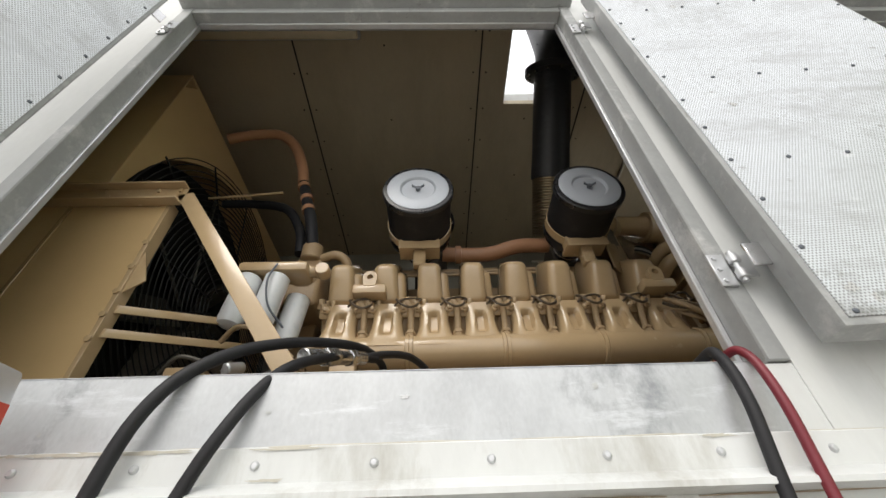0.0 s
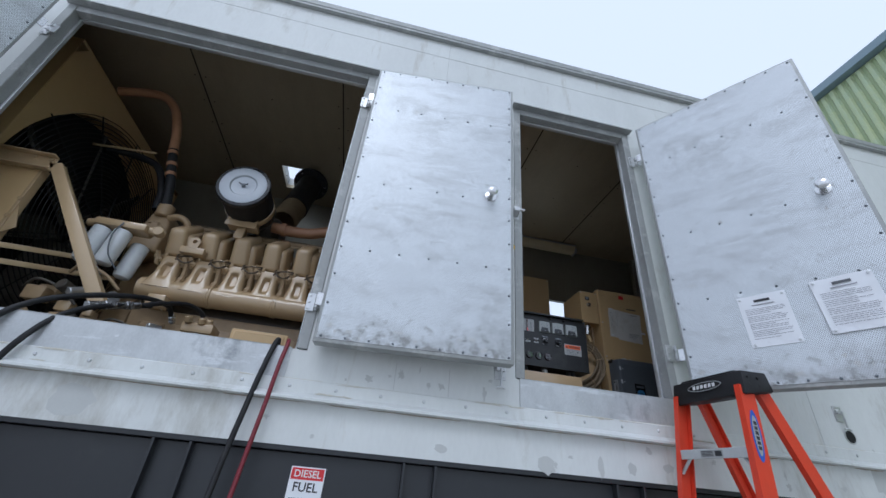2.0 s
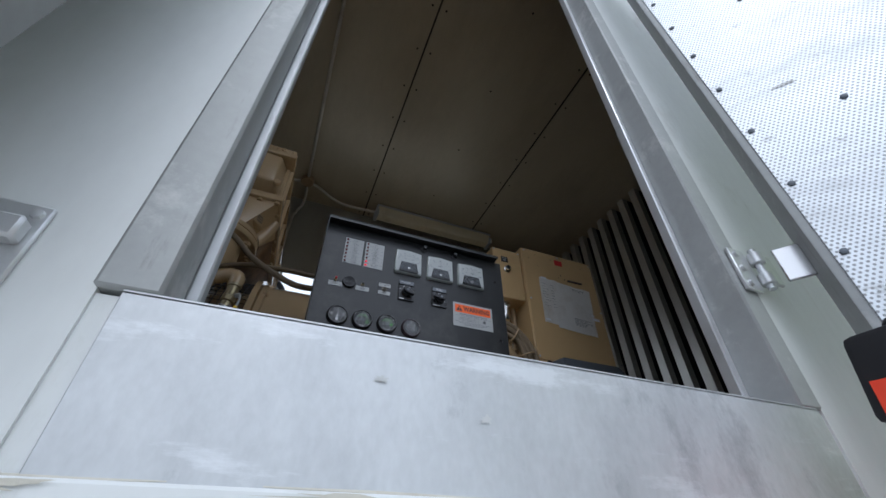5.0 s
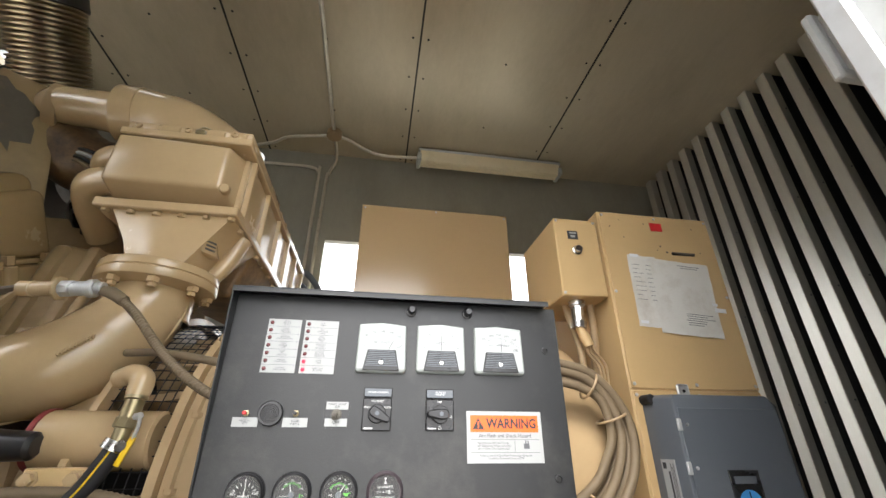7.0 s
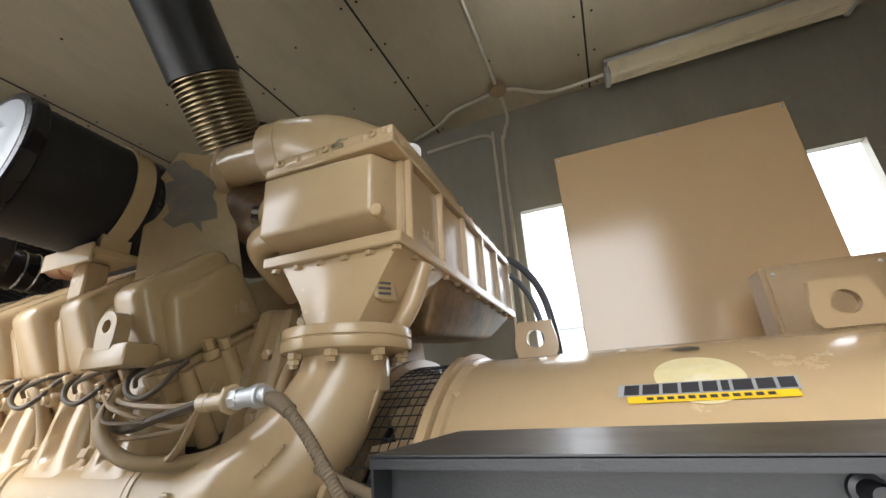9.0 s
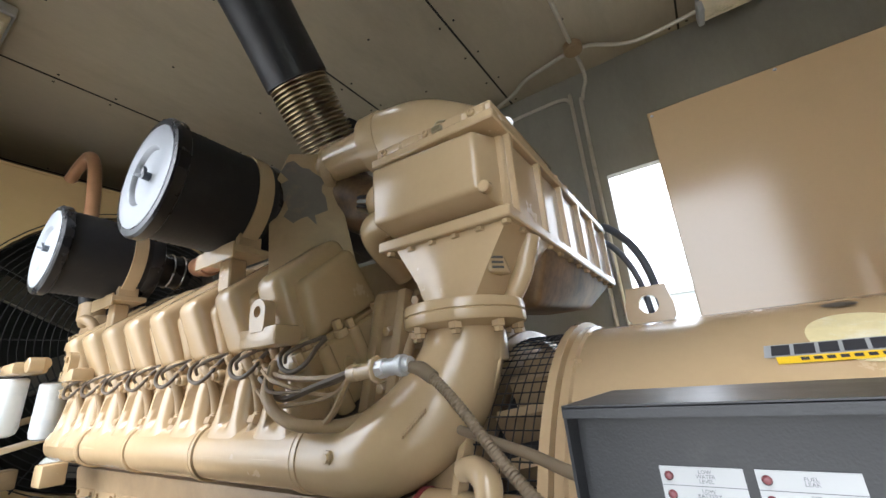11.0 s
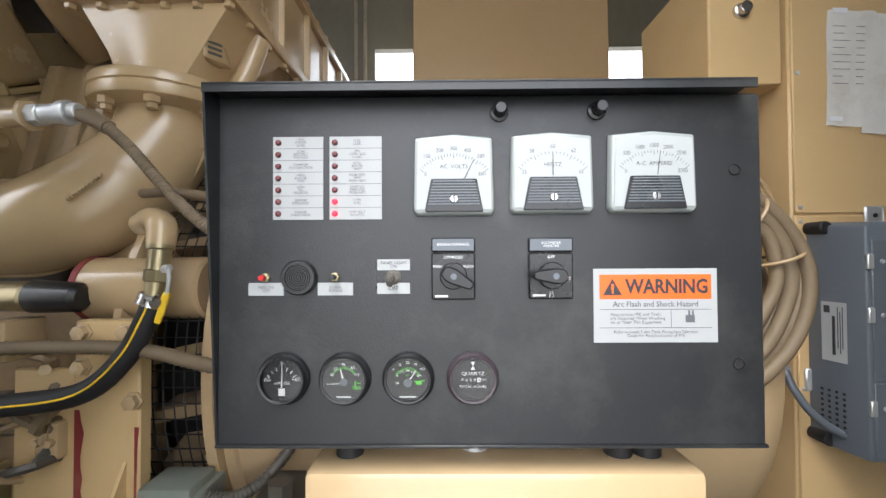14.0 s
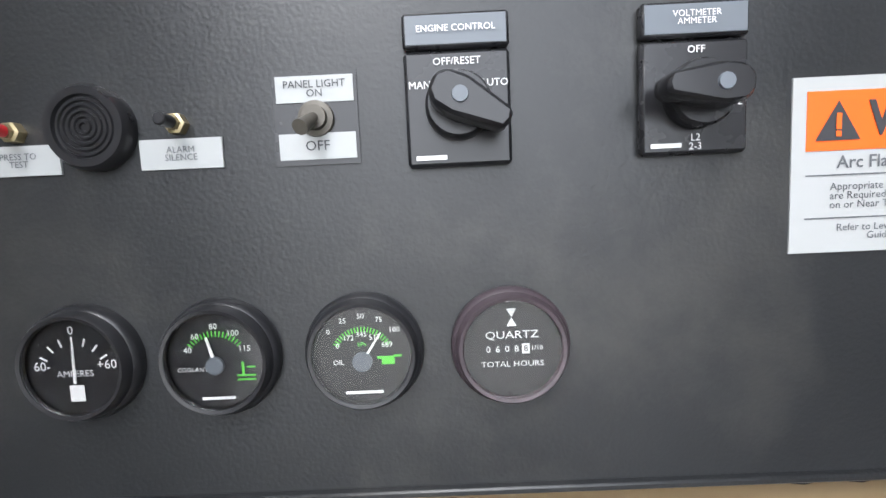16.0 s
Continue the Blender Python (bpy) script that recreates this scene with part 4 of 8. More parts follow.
hose("fuel_hose", "black rubber hose with a steel coupling hanging over the sill", [(-0.50, 0.55, 0.02), (-0.53, 0.66, 0.5), (-0.49, 0.74, 1.05), (-0.42, 0.795, 1.45), (-0.355, 0.805, 1.64), (-0.30, 0.88, 1.78), (-0.24, 1.07, 1.90), (-0.16, 1.26, 1.98)], 0.013, BLACK_MATT, (((-0.30, 0.97, 1.855), (-0.19, 1.20, 1.955), 0.021),))
hose("fuel_hose", "short black rubber hose joined to the engine's fuel pump", [(-0.19, 1.20, 1.955), (-0.13, 1.33, 2.03), (-0.06, 1.47, 2.085), (0.0, 1.56, 2.07), (0.01, 1.585, 2.02)], 0.014, BLACK_MATT, (((0.008, 1.578, 2.035), (0.012, 1.595, 1.985), 0.017),))
hose("power_cable", "grey-black cable hanging over the sill by the post", [(0.57, 0.66, 0.02), (0.585, 0.73, 0.8), (0.60, 0.785, 1.2), (0.628, 0.80, 1.48), (0.652, 0.805, 1.66), (0.664, 0.84, 1.767), (0.662, 0.90, 1.783), (0.62, 1.10, 1.72), (0.55, 1.4, 1.60)], 0.0125, BLACK_MATT)
hose("red_hose", "dark red cable hanging over the sill by the post", [(0.65, 0.66, 0.02), (0.665, 0.73, 0.8), (0.682, 0.785, 1.2), (0.704, 0.795, 1.48), (0.716, 0.80, 1.66), (0.722, 0.835, 1.770), (0.708, 0.90, 1.783), (0.67, 1.10, 1.72), (0.60, 1.4, 1.60)], 0.0100, HOSE_RED)


# ---- generator control panel ----
PX0, PX1, PZ0, PZ1, PF, PY = 2.110, 2.701, 2.006, 2.398, 1.443, 1.412
pan = thing("control_console", "black crinkle-painted generator control panel with meters and switches", "control panel", at=(2.41, 1.52, PZ0))
bm = bmesh.new()
box(bm, (PX0, PF, PZ0), (PX1 + 0.0125, 1.60, PZ1 - 0.004), 0.002)
part("case", bm, BLACK, pan)
bm = bmesh.new()
PV = PX1 - 0.013
hull(bm, [(PX0, PY, PZ1), (PV, PY, PZ1), (PX1 + 0.012, 1.62, PZ1), (PX0, 1.62, PZ1)], [(PX0, PY, PZ1 - 0.0025), (PV, PY, PZ1 - 0.0025), (PX1 + 0.012, 1.62, PZ1 - 0.0025), (PX0, 1.62, PZ1 - 0.0025)])
box(bm, (PX0, PY, PZ1 - 0.010), (PV, PY + 0.0025, PZ1 - 0.0015))
part("visor", bm, BLACK, pan)
for a, b in ((PX0, PX0 + 0.0025),):
    bm = bmesh.new()
    hull(bm, [(a, PF + 0.001, PZ0), (b, PF + 0.001, PZ0), (b, PF + 0.001, PZ1 - 0.002), (a, PF + 0.001, PZ1 - 0.002)], [(a, PY + 0.030, PZ0), (b, PY + 0.030, PZ0), (b, PY + (0.001 if a < 2.4 else 0.018), PZ1 - 0.002), (a, PY + (0.001 if a < 2.4 else 0.018), PZ1 - 0.002)])
    part("side_rim", bm, BLACK, pan)
bm = bmesh.new()
box(bm, (PX0, PF - 0.004, PZ0 - 0.001), (PX1 + 0.0125, PF + 0.001, PZ0 + 0.003), 0.001)
part("bottom_rim", bm, BLACK, pan)
F = lambda x, z, d=0.0: Matrix.Translation((x, PF - d, z)) @ FACING


def flat(name, x0, x1, z0, z1, d, material, parent, label="", bev=0.0):
    bm = bmesh.new()
    box(bm, (x0, PF - d, z0), (x1, PF - 0.0002, z1), bev)
    return part(name, bm, material, parent, label)


# two columns of alarm lamps
for (x0, x1), words, lit in (((2.173, 2.229), ("LOW\nWATER\nLEVEL", "LOW\nBATTERY\nVOLTAGE", "CHARGER\nMALFUNCTION", "HIGH\nENGINE\nTEMP", "LOW\nOIL\nPRESSURE", "ENGINE\nOVERSPEED", "ENGINE\nOVERCRANK"), ()),
                             ((2.236, 2.294), ("FUEL\nLEAK", "EPS\nSUPPLYING\nLOAD", "LOW\nWATER\nTEMP", "HIGH ENG\nTEMP\nPREALARM", "LOW OIL\nPRESSURE\nPREALARM", "LOW\nFUEL", "UNIT NOT\nIN AUTO"), (5, 6))):
    z1, z0 = 2.3485, 2.256
    col = flat("alarm_strip", x0, x1, z0, z1, 0.0012, LABEL, pan, "white alarm label strip")
    hgt = (z1 - z0) / 7
    for i, w in enumerate(words):
        zc = z1 - hgt * (i + 0.5)
        lettering(w, 0.0038, F(x0 + 0.031, zc, 0.0016), INK_GREY, col)
        if i:
            bars([(x0, zc + hgt / 2 + 0.0003, x1 - x0, 0.0005)], F(0, 0, 0.0015), INK_GREY, col)
        bm = bmesh.new()
        lathe(bm, [(0.0034, 0), (0.0034, 0.001), (0.0026, 0.002), (0.0022, 0.0035), (0, 0.0042)], F(x0 + 0.006, zc, 0.0012), 12)
        part("alarm_lamp", bm, LED_ON if i in lit else LED_OFF, col, "lit red lamp" if i in lit else "")


# square switchboard meters
def meter(xc, zc, w, h, unit, marks, needle, minor):
    g = part("meter", one(hull, [(xc - w * 0.475, PF, zc + h / 2 - 0.004), (xc, PF, zc + h / 2), (xc + w * 0.475, PF, zc + h / 2 - 0.004), (xc + w * 0.5, PF, zc - h / 2 + 0.006), (xc + w * 0.46, PF, zc - h / 2), (xc - w * 0.46, PF, zc - h / 2), (xc - w * 0.5, PF, zc - h / 2 + 0.006)],
                         [(xc - w * 0.457, PF - 0.0105, zc + h / 2 - 0.007), (xc, PF - 0.0105, zc + h / 2 - 0.003), (xc + w * 0.457, PF - 0.0105, zc + h / 2 - 0.007), (xc + w * 0.475, PF - 0.0105, zc - h / 2 + 0.007), (xc + w * 0.44, PF - 0.0105, zc - h / 2 + 0.003), (xc - w * 0.44, PF - 0.0105, zc - h / 2 + 0.003), (xc - w * 0.475, PF - 0.0105, zc - h / 2 + 0.007)], 0.0022),
             METER_FRAME, pan, "square meter with a clear shell")
    D = 0.0111
    bm = bmesh.new()
    prism(bm, [(-w * 0.425, h / 2 - 0.0105), (0, h / 2 - 0.0070), (w * 0.425, h / 2 - 0.0105), (w * 0.445, -h / 2 + 0.0075), (-w * 0.445, -h / 2 + 0.0075)], 0.0008, F(xc, zc, D - 0.0002))
    part("dial", bm, METER, g)
    bm = bmesh.new()
    prism(bm, [(-w * 0.27, -0.001), (w * 0.27, -0.001), (w * 0.345, -h / 2 + 0.0095), (-w * 0.345, -h / 2 + 0.0095)], 0.004, F(xc, zc - 0.005, D), 0.0008)
    cov = part("cover", bm, BLACK_GLOSS, g, "ribbed black lower cover")
    for k in range(9):
        zz = zc - 0.0085 - k * 0.0031
        ww = w * (0.27 + 0.07 * k / 10) - 0.002
        bm = bmesh.new()
        box(bm, (xc - ww, PF - D - 0.0046, zz - 0.0006), (xc + ww, PF - D - 0.0038, zz + 0.0006))
        part("groove", bm, GREY_BOX, cov)
    bm = bmesh.new()
    lathe(bm, [(0.0048, 0), (0.0046, 0.0012), (0.0036, 0.002), (0, 0.002)], F(xc, zc - 0.028, D + 0.004), 16)
    part("zero_screw", bm, CHROME, cov)
    bm = bmesh.new()
    box(bm, (xc - 0.0008, PF - D - 0.0064, zc - 0.0320), (xc + 0.0008, PF - D - 0.0058, zc - 0.0245))
    part("slot", bm, INK, cov)
    cx, cz, R = xc, zc - 0.028, 0.050
    A = lambda f: radians(138 - 96 * f)
    rows = bmesh.new()
    for i in range(minor + 1):
        f = i / minor
        long = 0.0055 if i % (minor // (len(marks) - 1)) == 0 else 0.003
        a = A(f)
        p, q = Vector((math.cos(a), math.sin(a))) * R, Vector((math.cos(a), math.sin(a))) * (R - long)
        s = Vector((-math.sin(a), math.cos(a))) * 0.00028
        rows.faces.new([rows.verts.new(F(cx, cz, D + 0.001) @ Vector((v.x, v.y, 0))) for v in (p + s, p - s, q - s, q + s)])
    part("scale_marks", rows, INK_GREY, g)
    for i, t in enumerate(marks):
        a = A(i / (len(marks) - 1))
        r = R + 0.0052 if 0 < i < len(marks) - 1 else R - 0.009
        lettering(t, 0.0063, F(cx + r * math.cos(a), cz + r * math.sin(a), D + 0.001), INK_GREY, g, squeeze=0.85)
    lettering(unit, 0.0062, F(xc, zc + 0.0075, D + 0.001), INK_GREY, g)
    a = A(needle)
    bm = bmesh.new()
    d = Vector((math.cos(a), math.sin(a)))
    s = Vector((-d.y, d.x)) * 0.00045
    bm.faces.new([bm.verts.new(F(cx, cz, D + 0.0016) @ Vector((v.x, v.y, 0))) for v in (d * 0.024 + s, d * 0.024 - s, d * 0.049 - s * 0.5, d * 0.049 + s * 0.5)])
    part("needle", bm, INK, g)


meter(2.374, 2.304, 0.091, 0.092, "AC  VOLTS", ("0", "100", "200", "300", "400", "500", "600"), 0.78, 24)
meter(2.481, 2.3055, 0.093, 0.092, "HERTZ", ("55", "58", "60", "62", "65"), 0.5, 20)
meter(2.590, 2.306, 0.097, 0.092, "A-C  AMPERES", ("0", "500", "1000", "1500", "2000", "2500", "3000"), 0.58, 24)
for x, z in ((2.425, 2.374), (2.533, 2.375)):
    bm = bmesh.new()
    lathe(bm, [(0.0105, 0), (0.010, 0.003), (0.0070, 0.004), (0.0068, 0.016), (0.0055, 0.0185), (0, 0.0185)], F(x, z), 18)
    part("fuse_holder", bm, BLACK_GLOSS, pan)


# small round gauges
def gauge(x, z, rim, ring_mat):
    bm = bmesh.new()
    lathe(bm, [(0.0286, 0), (0.0288, 0.003), (0.0280, 0.0055), (0.0268, 0.0065), (0.0262, 0.0095), (0.0250, 0.0112), (0.0234, 0.0108), (0.0229, 0.0085)], F(x, z), 40)
    g = part("gauge", bm, ring_mat, pan, rim)
    part("dial", one(cyl, (x, PF - 0.0004, z), (x, PF - 0.007, z), 0.0245, None, 32), BLACK_GLOSS, g)
    gs = part("glass", one(cyl, (x, PF - 0.0098, z), (x, PF - 0.0104, z), 0.0232, None, 32), GLASS, g)
    gs.visible_shadow = False
    return g


def ticks(g, x, z, R, a0, a1, n, ln, wd, material, d=0.0078):
    bm = bmesh.new()
    for i in range(n):
        a = radians(a0 + (a1 - a0) * i / (n - 1))
        u, s = Vector((math.cos(a), math.sin(a))), Vector((-math.sin(a), math.cos(a))) * wd / 2
        bm.faces.new([bm.verts.new(F(x, z, d) @ Vector((v.x, v.y, 0))) for v in (u * R + s, u * R - s, u * (R - ln) - s, u * (R - ln) + s)])
    part("scale_marks", bm, material, g)


def needle(g, x, z, a, r0, r1, wd, hub):
    a = radians(a)
    u, s = Vector((math.cos(a), math.sin(a))), Vector((-math.sin(a), math.cos(a))) * wd
    bm = bmesh.new()
    hull(bm, [F(x, z, 0.0082) @ Vector((v.x, v.y, 0)) for v in (u * r0 + s, u * r0 - s, u * r1 - s * 0.5, u * r1 + s * 0.5)], [F(x, z, 0.0087) @ Vector((v.x, v.y, 0)) for v in (u * r0 + s, u * r0 - s, u * r1 - s * 0.5, u * r1 + s * 0.5)])
    part("needle", bm, WHITE_INK, g)
    if hub:
        part("hub", one(cyl, (x, PF - 0.008, z), (x, PF - 0.0096, z), hub, None, 20), GREY_BOX, g)


RIM = mat("worn_purple_black_rim", (0.045, 0.034, 0.040), 0.35, 0, 0.2, (0.16, 0.12, 0.13), 0.4, 0.06, 60, 300)
GX, GZ = (2.186, 2.2535, 2.323, 2.3935), 2.081
g = gauge(GX[0], GZ, "round ammeter with a black rim", BLACK_GLOSS)
ticks(g, GX[0], GZ - 0.004, 0.0185, 150, 30, 7, 0.004, 0.0009, WHITE_INK)
lettering("60-", 0.0062, F(GX[0] - 0.0155, GZ + 0.0005, 0.0078), WHITE_INK, g)
lettering("+60", 0.0062, F(GX[0] + 0.0155, GZ + 0.0005, 0.0078), WHITE_INK, g)
lettering("0", 0.0058, F(GX[0], GZ + 0.0175, 0.0078), WHITE_INK, g)
lettering("AMPERES", 0.0044, F(GX[0], GZ - 0.0035, 0.0078), WHITE_INK, g)
bars([(GX[0] - 0.0035, GZ - 0.009, 0.007, 0.008)], F(0, 0, 0.0078), WHITE_INK, g, "terminal_mark")
needle(g, GX[0], GZ - 0.008, 88, 0.0, 0.019, 0.0006, 0)
g = gauge(GX[1], GZ, "round coolant gauge with a black rim", BLACK_GLOSS)
ticks(g, GX[1], GZ - 0.002, 0.0165, 140, 40, 16, 0.0028, 0.0006, GREEN_INK)
for t, dx, dz in (("40", -0.013, 0.0055), ("60", -0.009, 0.012), ("80", 0.0, 0.0165), ("100", 0.009, 0.013), ("115", 0.014, 0.0055)):
    lettering(t, 0.0040, F(GX[1] + dx, GZ + dz, 0.0078), WHITE_INK, g)
lettering("COOLANT", 0.0030, F(GX[1] - 0.0115, GZ - 0.004, 0.0078), WHITE_INK, g)
bars([(GX[1] + 0.012, GZ - 0.001, 0.0012, 0.006), (GX[1] + 0.0145, GZ - 0.003, 0.004, 0.0008), (GX[1] + 0.0095, GZ - 0.007, 0.009, 0.0009), (GX[1] + 0.0095, GZ - 0.009, 0.009, 0.0009)], F(0, 0, 0.0078), GREEN_INK, g, "thermometer_mark")
bars([(GX[1] - 0.008, GZ - 0.0175, 0.016, 0.0014)], F(0, 0, 0.0078), WHITE_INK, g)
needle(g, GX[1], GZ - 0.002, 104, 0.0, 0.014, 0.0009, 0.0042)
g = gauge(GX[2], GZ, "round oil pressure gauge with a black rim", BLACK_GLOSS)
ticks(g, GX[2], GZ - 0.002, 0.0155, 150, 30, 21, 0.0026, 0.0006, GREEN_INK)
for t, dx, dz in (("0", -0.0155, 0.0115), ("25", -0.0085, 0.0165), ("50", 0.0, 0.0185), ("75", 0.0085, 0.0165), ("100", 0.0155, 0.0115), ("0", -0.0115, 0.0045), ("172", -0.0062, 0.0082), ("345", 0.0, 0.0098), ("517", 0.0062, 0.0082), ("689", 0.0118, 0.0045)):
    lettering(t, 0.0036, F(GX[2] + dx, GZ + dz, 0.0078), WHITE_INK, g)
lettering("kPa", 0.0030, F(GX[2], GZ + 0.0050, 0.0078), GREEN_INK, g)
lettering("OIL", 0.0034, F(GX[2] - 0.0115, GZ - 0.0035, 0.0078), WHITE_INK, g)
bars([(GX[2] + 0.009, GZ - 0.001, 0.006, 0.004), (GX[2] + 0.0145, GZ - 0.0005, 0.004, 0.001), (GX[2] + 0.007, GZ - 0.001, 0.002, 0.0012)], F(0, 0, 0.0078), GREEN_INK, g, "oil_can_mark")
bars([(GX[2] - 0.009, GZ - 0.0175, 0.018, 0.0014)], F(0, 0, 0.0078), WHITE_INK, g)
needle(g, GX[2], GZ - 0.003, 56, 0.0, 0.016, 0.0007, 0.0046)
g = gauge(GX[3], GZ, "round hour meter with a worn purple-black rim", RIM)
lettering("QUARTZ", 0.0052, F(GX[3], GZ + 0.0065, 0.0078), WHITE_INK, g, squeeze=1.2)
lettering("TOTAL HOURS", 0.0038, F(GX[3], GZ - 0.0075, 0.0078), WHITE_INK, g, squeeze=1.15)
bm = bmesh.new()
for t in ([(-0.0024, 0.0042), (0.0024, 0.0042), (0, 0)], [(-0.0024, -0.0042), (0, 0), (0.0024, -0.0042)]):
    bm.faces.new([bm.verts.new(F(GX[3], GZ + 0.015, 0.0079) @ Vector((x, y, 0))) for x, y in t])
part("hourglass_mark", bm, WHITE_INK, g)
for k, t in enumerate(("0", "6", "0", "8", "8")):
    bars([(GX[3] - 0.013 + k * 0.0044, GZ + 0.0022, 0.0036, 0.0048)], F(0, 0, 0.0077), INK if k < 4 else WHITE_INK, g, "counter_window")
    lettering(t, 0.0044, F(GX[3] - 0.0112 + k * 0.0044, GZ - 0.0002, 0.0080), WHITE_INK if k < 4 else INK, g)
lettering("1/10", 0.0032, F(GX[3] + 0.0115, GZ, 0.0080), WHITE_INK, g)


# rotary switches
def rotary(x0, x1, zt, zb, title, words, turn):
    xc = (x0 + x1) / 2
    plate = flat("switch_title", x0, x1, zt - 0.0155, zt, 0.005, BLACK_GLOSS, pan, "black switch title plate", 0.0012)
    flat("title_field", x0 + 0.0015, x1 - 0.0015, zt - 0.0140, zt - 0.0015, 0.0054, GREY_BOX, plate)
    lettering(title, 0.0041 if "\n" not in title else 0.0039, F(xc, zt - 0.0076, 0.0062), WHITE_INK, plate)
    body = flat("rotary_switch", x0, x1, zb, zt - 0.0165, 0.005, BLACK_GLOSS, pan, "black square rotary switch", 0.0016)
    zc = (zb + zt - 0.0165) / 2
    for t, dx, dz in words:
        lettering(t, 0.0046, F(xc + dx, zc + dz, 0.0056), WHITE_INK, body)
    bars([(x0 + 0.004, zb + 0.005, 0.014, 0.002)], F(0, 0, 0.0056), WHITE_INK, body)
    bm = bmesh.new()
    lathe(bm, [(0.0150, 0), (0.0148, 0.006), (0.0135, 0.008), (0, 0.008)], F(xc, zc + 0.0005, 0.005), 28)
    kn = part("knob_base", bm, BLACK_GLOSS, body)
    bm = bmesh.new()
    prism(bm, [(-0.013, 0.0035), (-0.009, 0.0075), (0.0, 0.0085), (0.022, 0.0045), (0.0235, 0.0), (0.022, -0.0045), (0.0, -0.0085), (-0.009, -0.0075), (-0.013, -0.0035)], 0.013, F(xc, zc + 0.0005, 0.0125) @ pose(0, 0, 0, 0, 0, turn), 0.0016)
    part("knob_handle", bm, BLACK_GLOSS, kn)
    bm = bmesh.new()
    lathe(bm, [(0.0036, 0), (0.0033, 0.001), (0, 0.0011)], F(xc, zc + 0.0005, 0.0254), 12)
    part("knob_screw", bm, GREY_BOX, kn)


rotary(2.349, 2.397, 2.235, 2.167, "ENGINE CONTROL", (("OFF/RESET", 0, 0.0205), ("MAN", -0.017, 0.0105), ("AUTO", 0.0165, 0.0105)), -28)
rotary(2.4555, 2.504, 2.2345, 2.1675, "VOLTMETER\nAMMETER", (("OFF", 0, 0.0205), ("-2", 0.019, -0.003), ("L2\n2-3", 0, -0.020)), 178)

# push buttons, buzzer, toggle
bm = bmesh.new()
lathe(bm, [(0.0195, 0), (0.0195, 0.0055), (0.018, 0.0078), (0.0145, 0.0078), (0.0140, 0.0062), (0, 0.0062)], F(2.203, 2.192), 36)
bz = part("buzzer", bm, BLACK_GLOSS, pan, "round black alarm buzzer")
for r in (0.0025, 0.005, 0.0075, 0.010, 0.0125):
    part("grille_ring", one(ring, F(2.203, 2.192, 0.0064), r, 0.0009, 28, 6), BLACK_GLOSS, bz)
for x, z, mt, w, nm in ((2.165, 2.192, RED_SIGN, "PRESS TO\nTEST", "red push button"), (2.242, 2.1925, BLACK_GLOSS, "ALARM\nSILENCE", "black push button")):
    bm = bmesh.new()
    lathe(bm, [(0.0052, 0), (0.0050, 0.004), (0.0036, 0.0045), (0.0036, 0.006), (0, 0.006)], F(x, z), 6)
    bt = part("push_button", bm, BRASS, pan, nm)
    part("plunger", one(cyl, (x, PF - 0.006, z), (x, PF - 0.014, z), 0.003, None, 12, 0.0006), mt, bt)
    lx = 2.146 if x < 2.2 else 2.223
    lb_ = flat("button_label", lx, lx + 0.039, 2.172, 2.186, 0.0012, LABEL, pan)
    lettering(w, 0.0042, F(lx + 0.0195, 2.179, 0.0016), INK_GREY, lb_)
tp = flat("toggle_plate", 2.287, 2.3265, 2.171, 2.213, 0.0008, BLACK_GLOSS, pan)
for z0, z1, w in ((2.1995, 2.2115, "PANEL LIGHT\nON"), (2.1735, 2.1855, "OFF")):
    lb_ = flat("toggle_label", 2.289, 2.325, z0, z1, 0.0014, LABEL, pan)
    lettering(w, 0.0048 if "\n" in w else 0.0066, F(2.307, (z0 + z1) / 2, 0.0018), INK, lb_)
bm = bmesh.new()
lathe(bm, [(0.0085, 0), (0.0082, 0.002), (0.0058, 0.0025), (0.0055, 0.005), (0, 0.005)], F(2.307, 2.192, 0.0008), 18)
tg = part("toggle_switch", bm, STEEL_DIRTY, pan, "dull steel toggle switch")
bm = bmesh.new()
tube(bm, [F(2.307, 2.192, 0.005) @ Vector((0, 0, 0)), F(2.306, 2.189, 0.010) @ Vector((0, 0, 0)), F(2.3045, 2.185, 0.017) @ Vector((0, 0, 0))], 0.003, 10, 3, radii=(0.0022, 0.003, 0.0036))
part("lever", bm, STEEL_DIRTY, tg)

# warning label
wl_ = flat("warning_label", 2.527, 2.662, 2.119, 2.200, 0.0010, LABEL, pan, "white and orange arc flash warning label", 0.0)
bm = bmesh.new()
box(bm, (2.5335, PF - 0.0014, 2.1665), (2.6555, PF - 0.0009, 2.1935))
part("orange_band", bm, ORANGE, wl_)
lettering("WARNING", 0.0215, F(2.607, 2.1798, 0.0018), INK, wl_, squeeze=0.86, bold=0.0007)
bm = bmesh.new()
bm.faces.new([bm.verts.new(F(2.5475, 2.1795, 0.0018) @ Vector(p)) for p in ((-0.0105, -0.0085, 0), (0.0105, -0.0085, 0), (0, 0.0095, 0))])
part("alert_triangle", bm, INK, wl_)
bm = bmesh.new()
for p in ((0, -0.0045, 0.0012, 0.0012), (0, 0.0012, 0.0012, 0.0036)):
    bm.faces.new([bm.verts.new(F(2.5475, 2.1785, 0.0022) @ Vector(v)) for v in ((-p[2], p[1] - p[3], 0), (p[2], p[1] - p[3], 0), (p[2], p[1] + p[3], 0), (-p[2], p[1] + p[3], 0))])
part("alert_mark", bm, ORANGE, wl_)
lettering("Arc Flash and Shock Hazard", 0.0082, F(2.5945, 2.1608, 0.0014), INK_GREY, wl_, bold=0.0001)
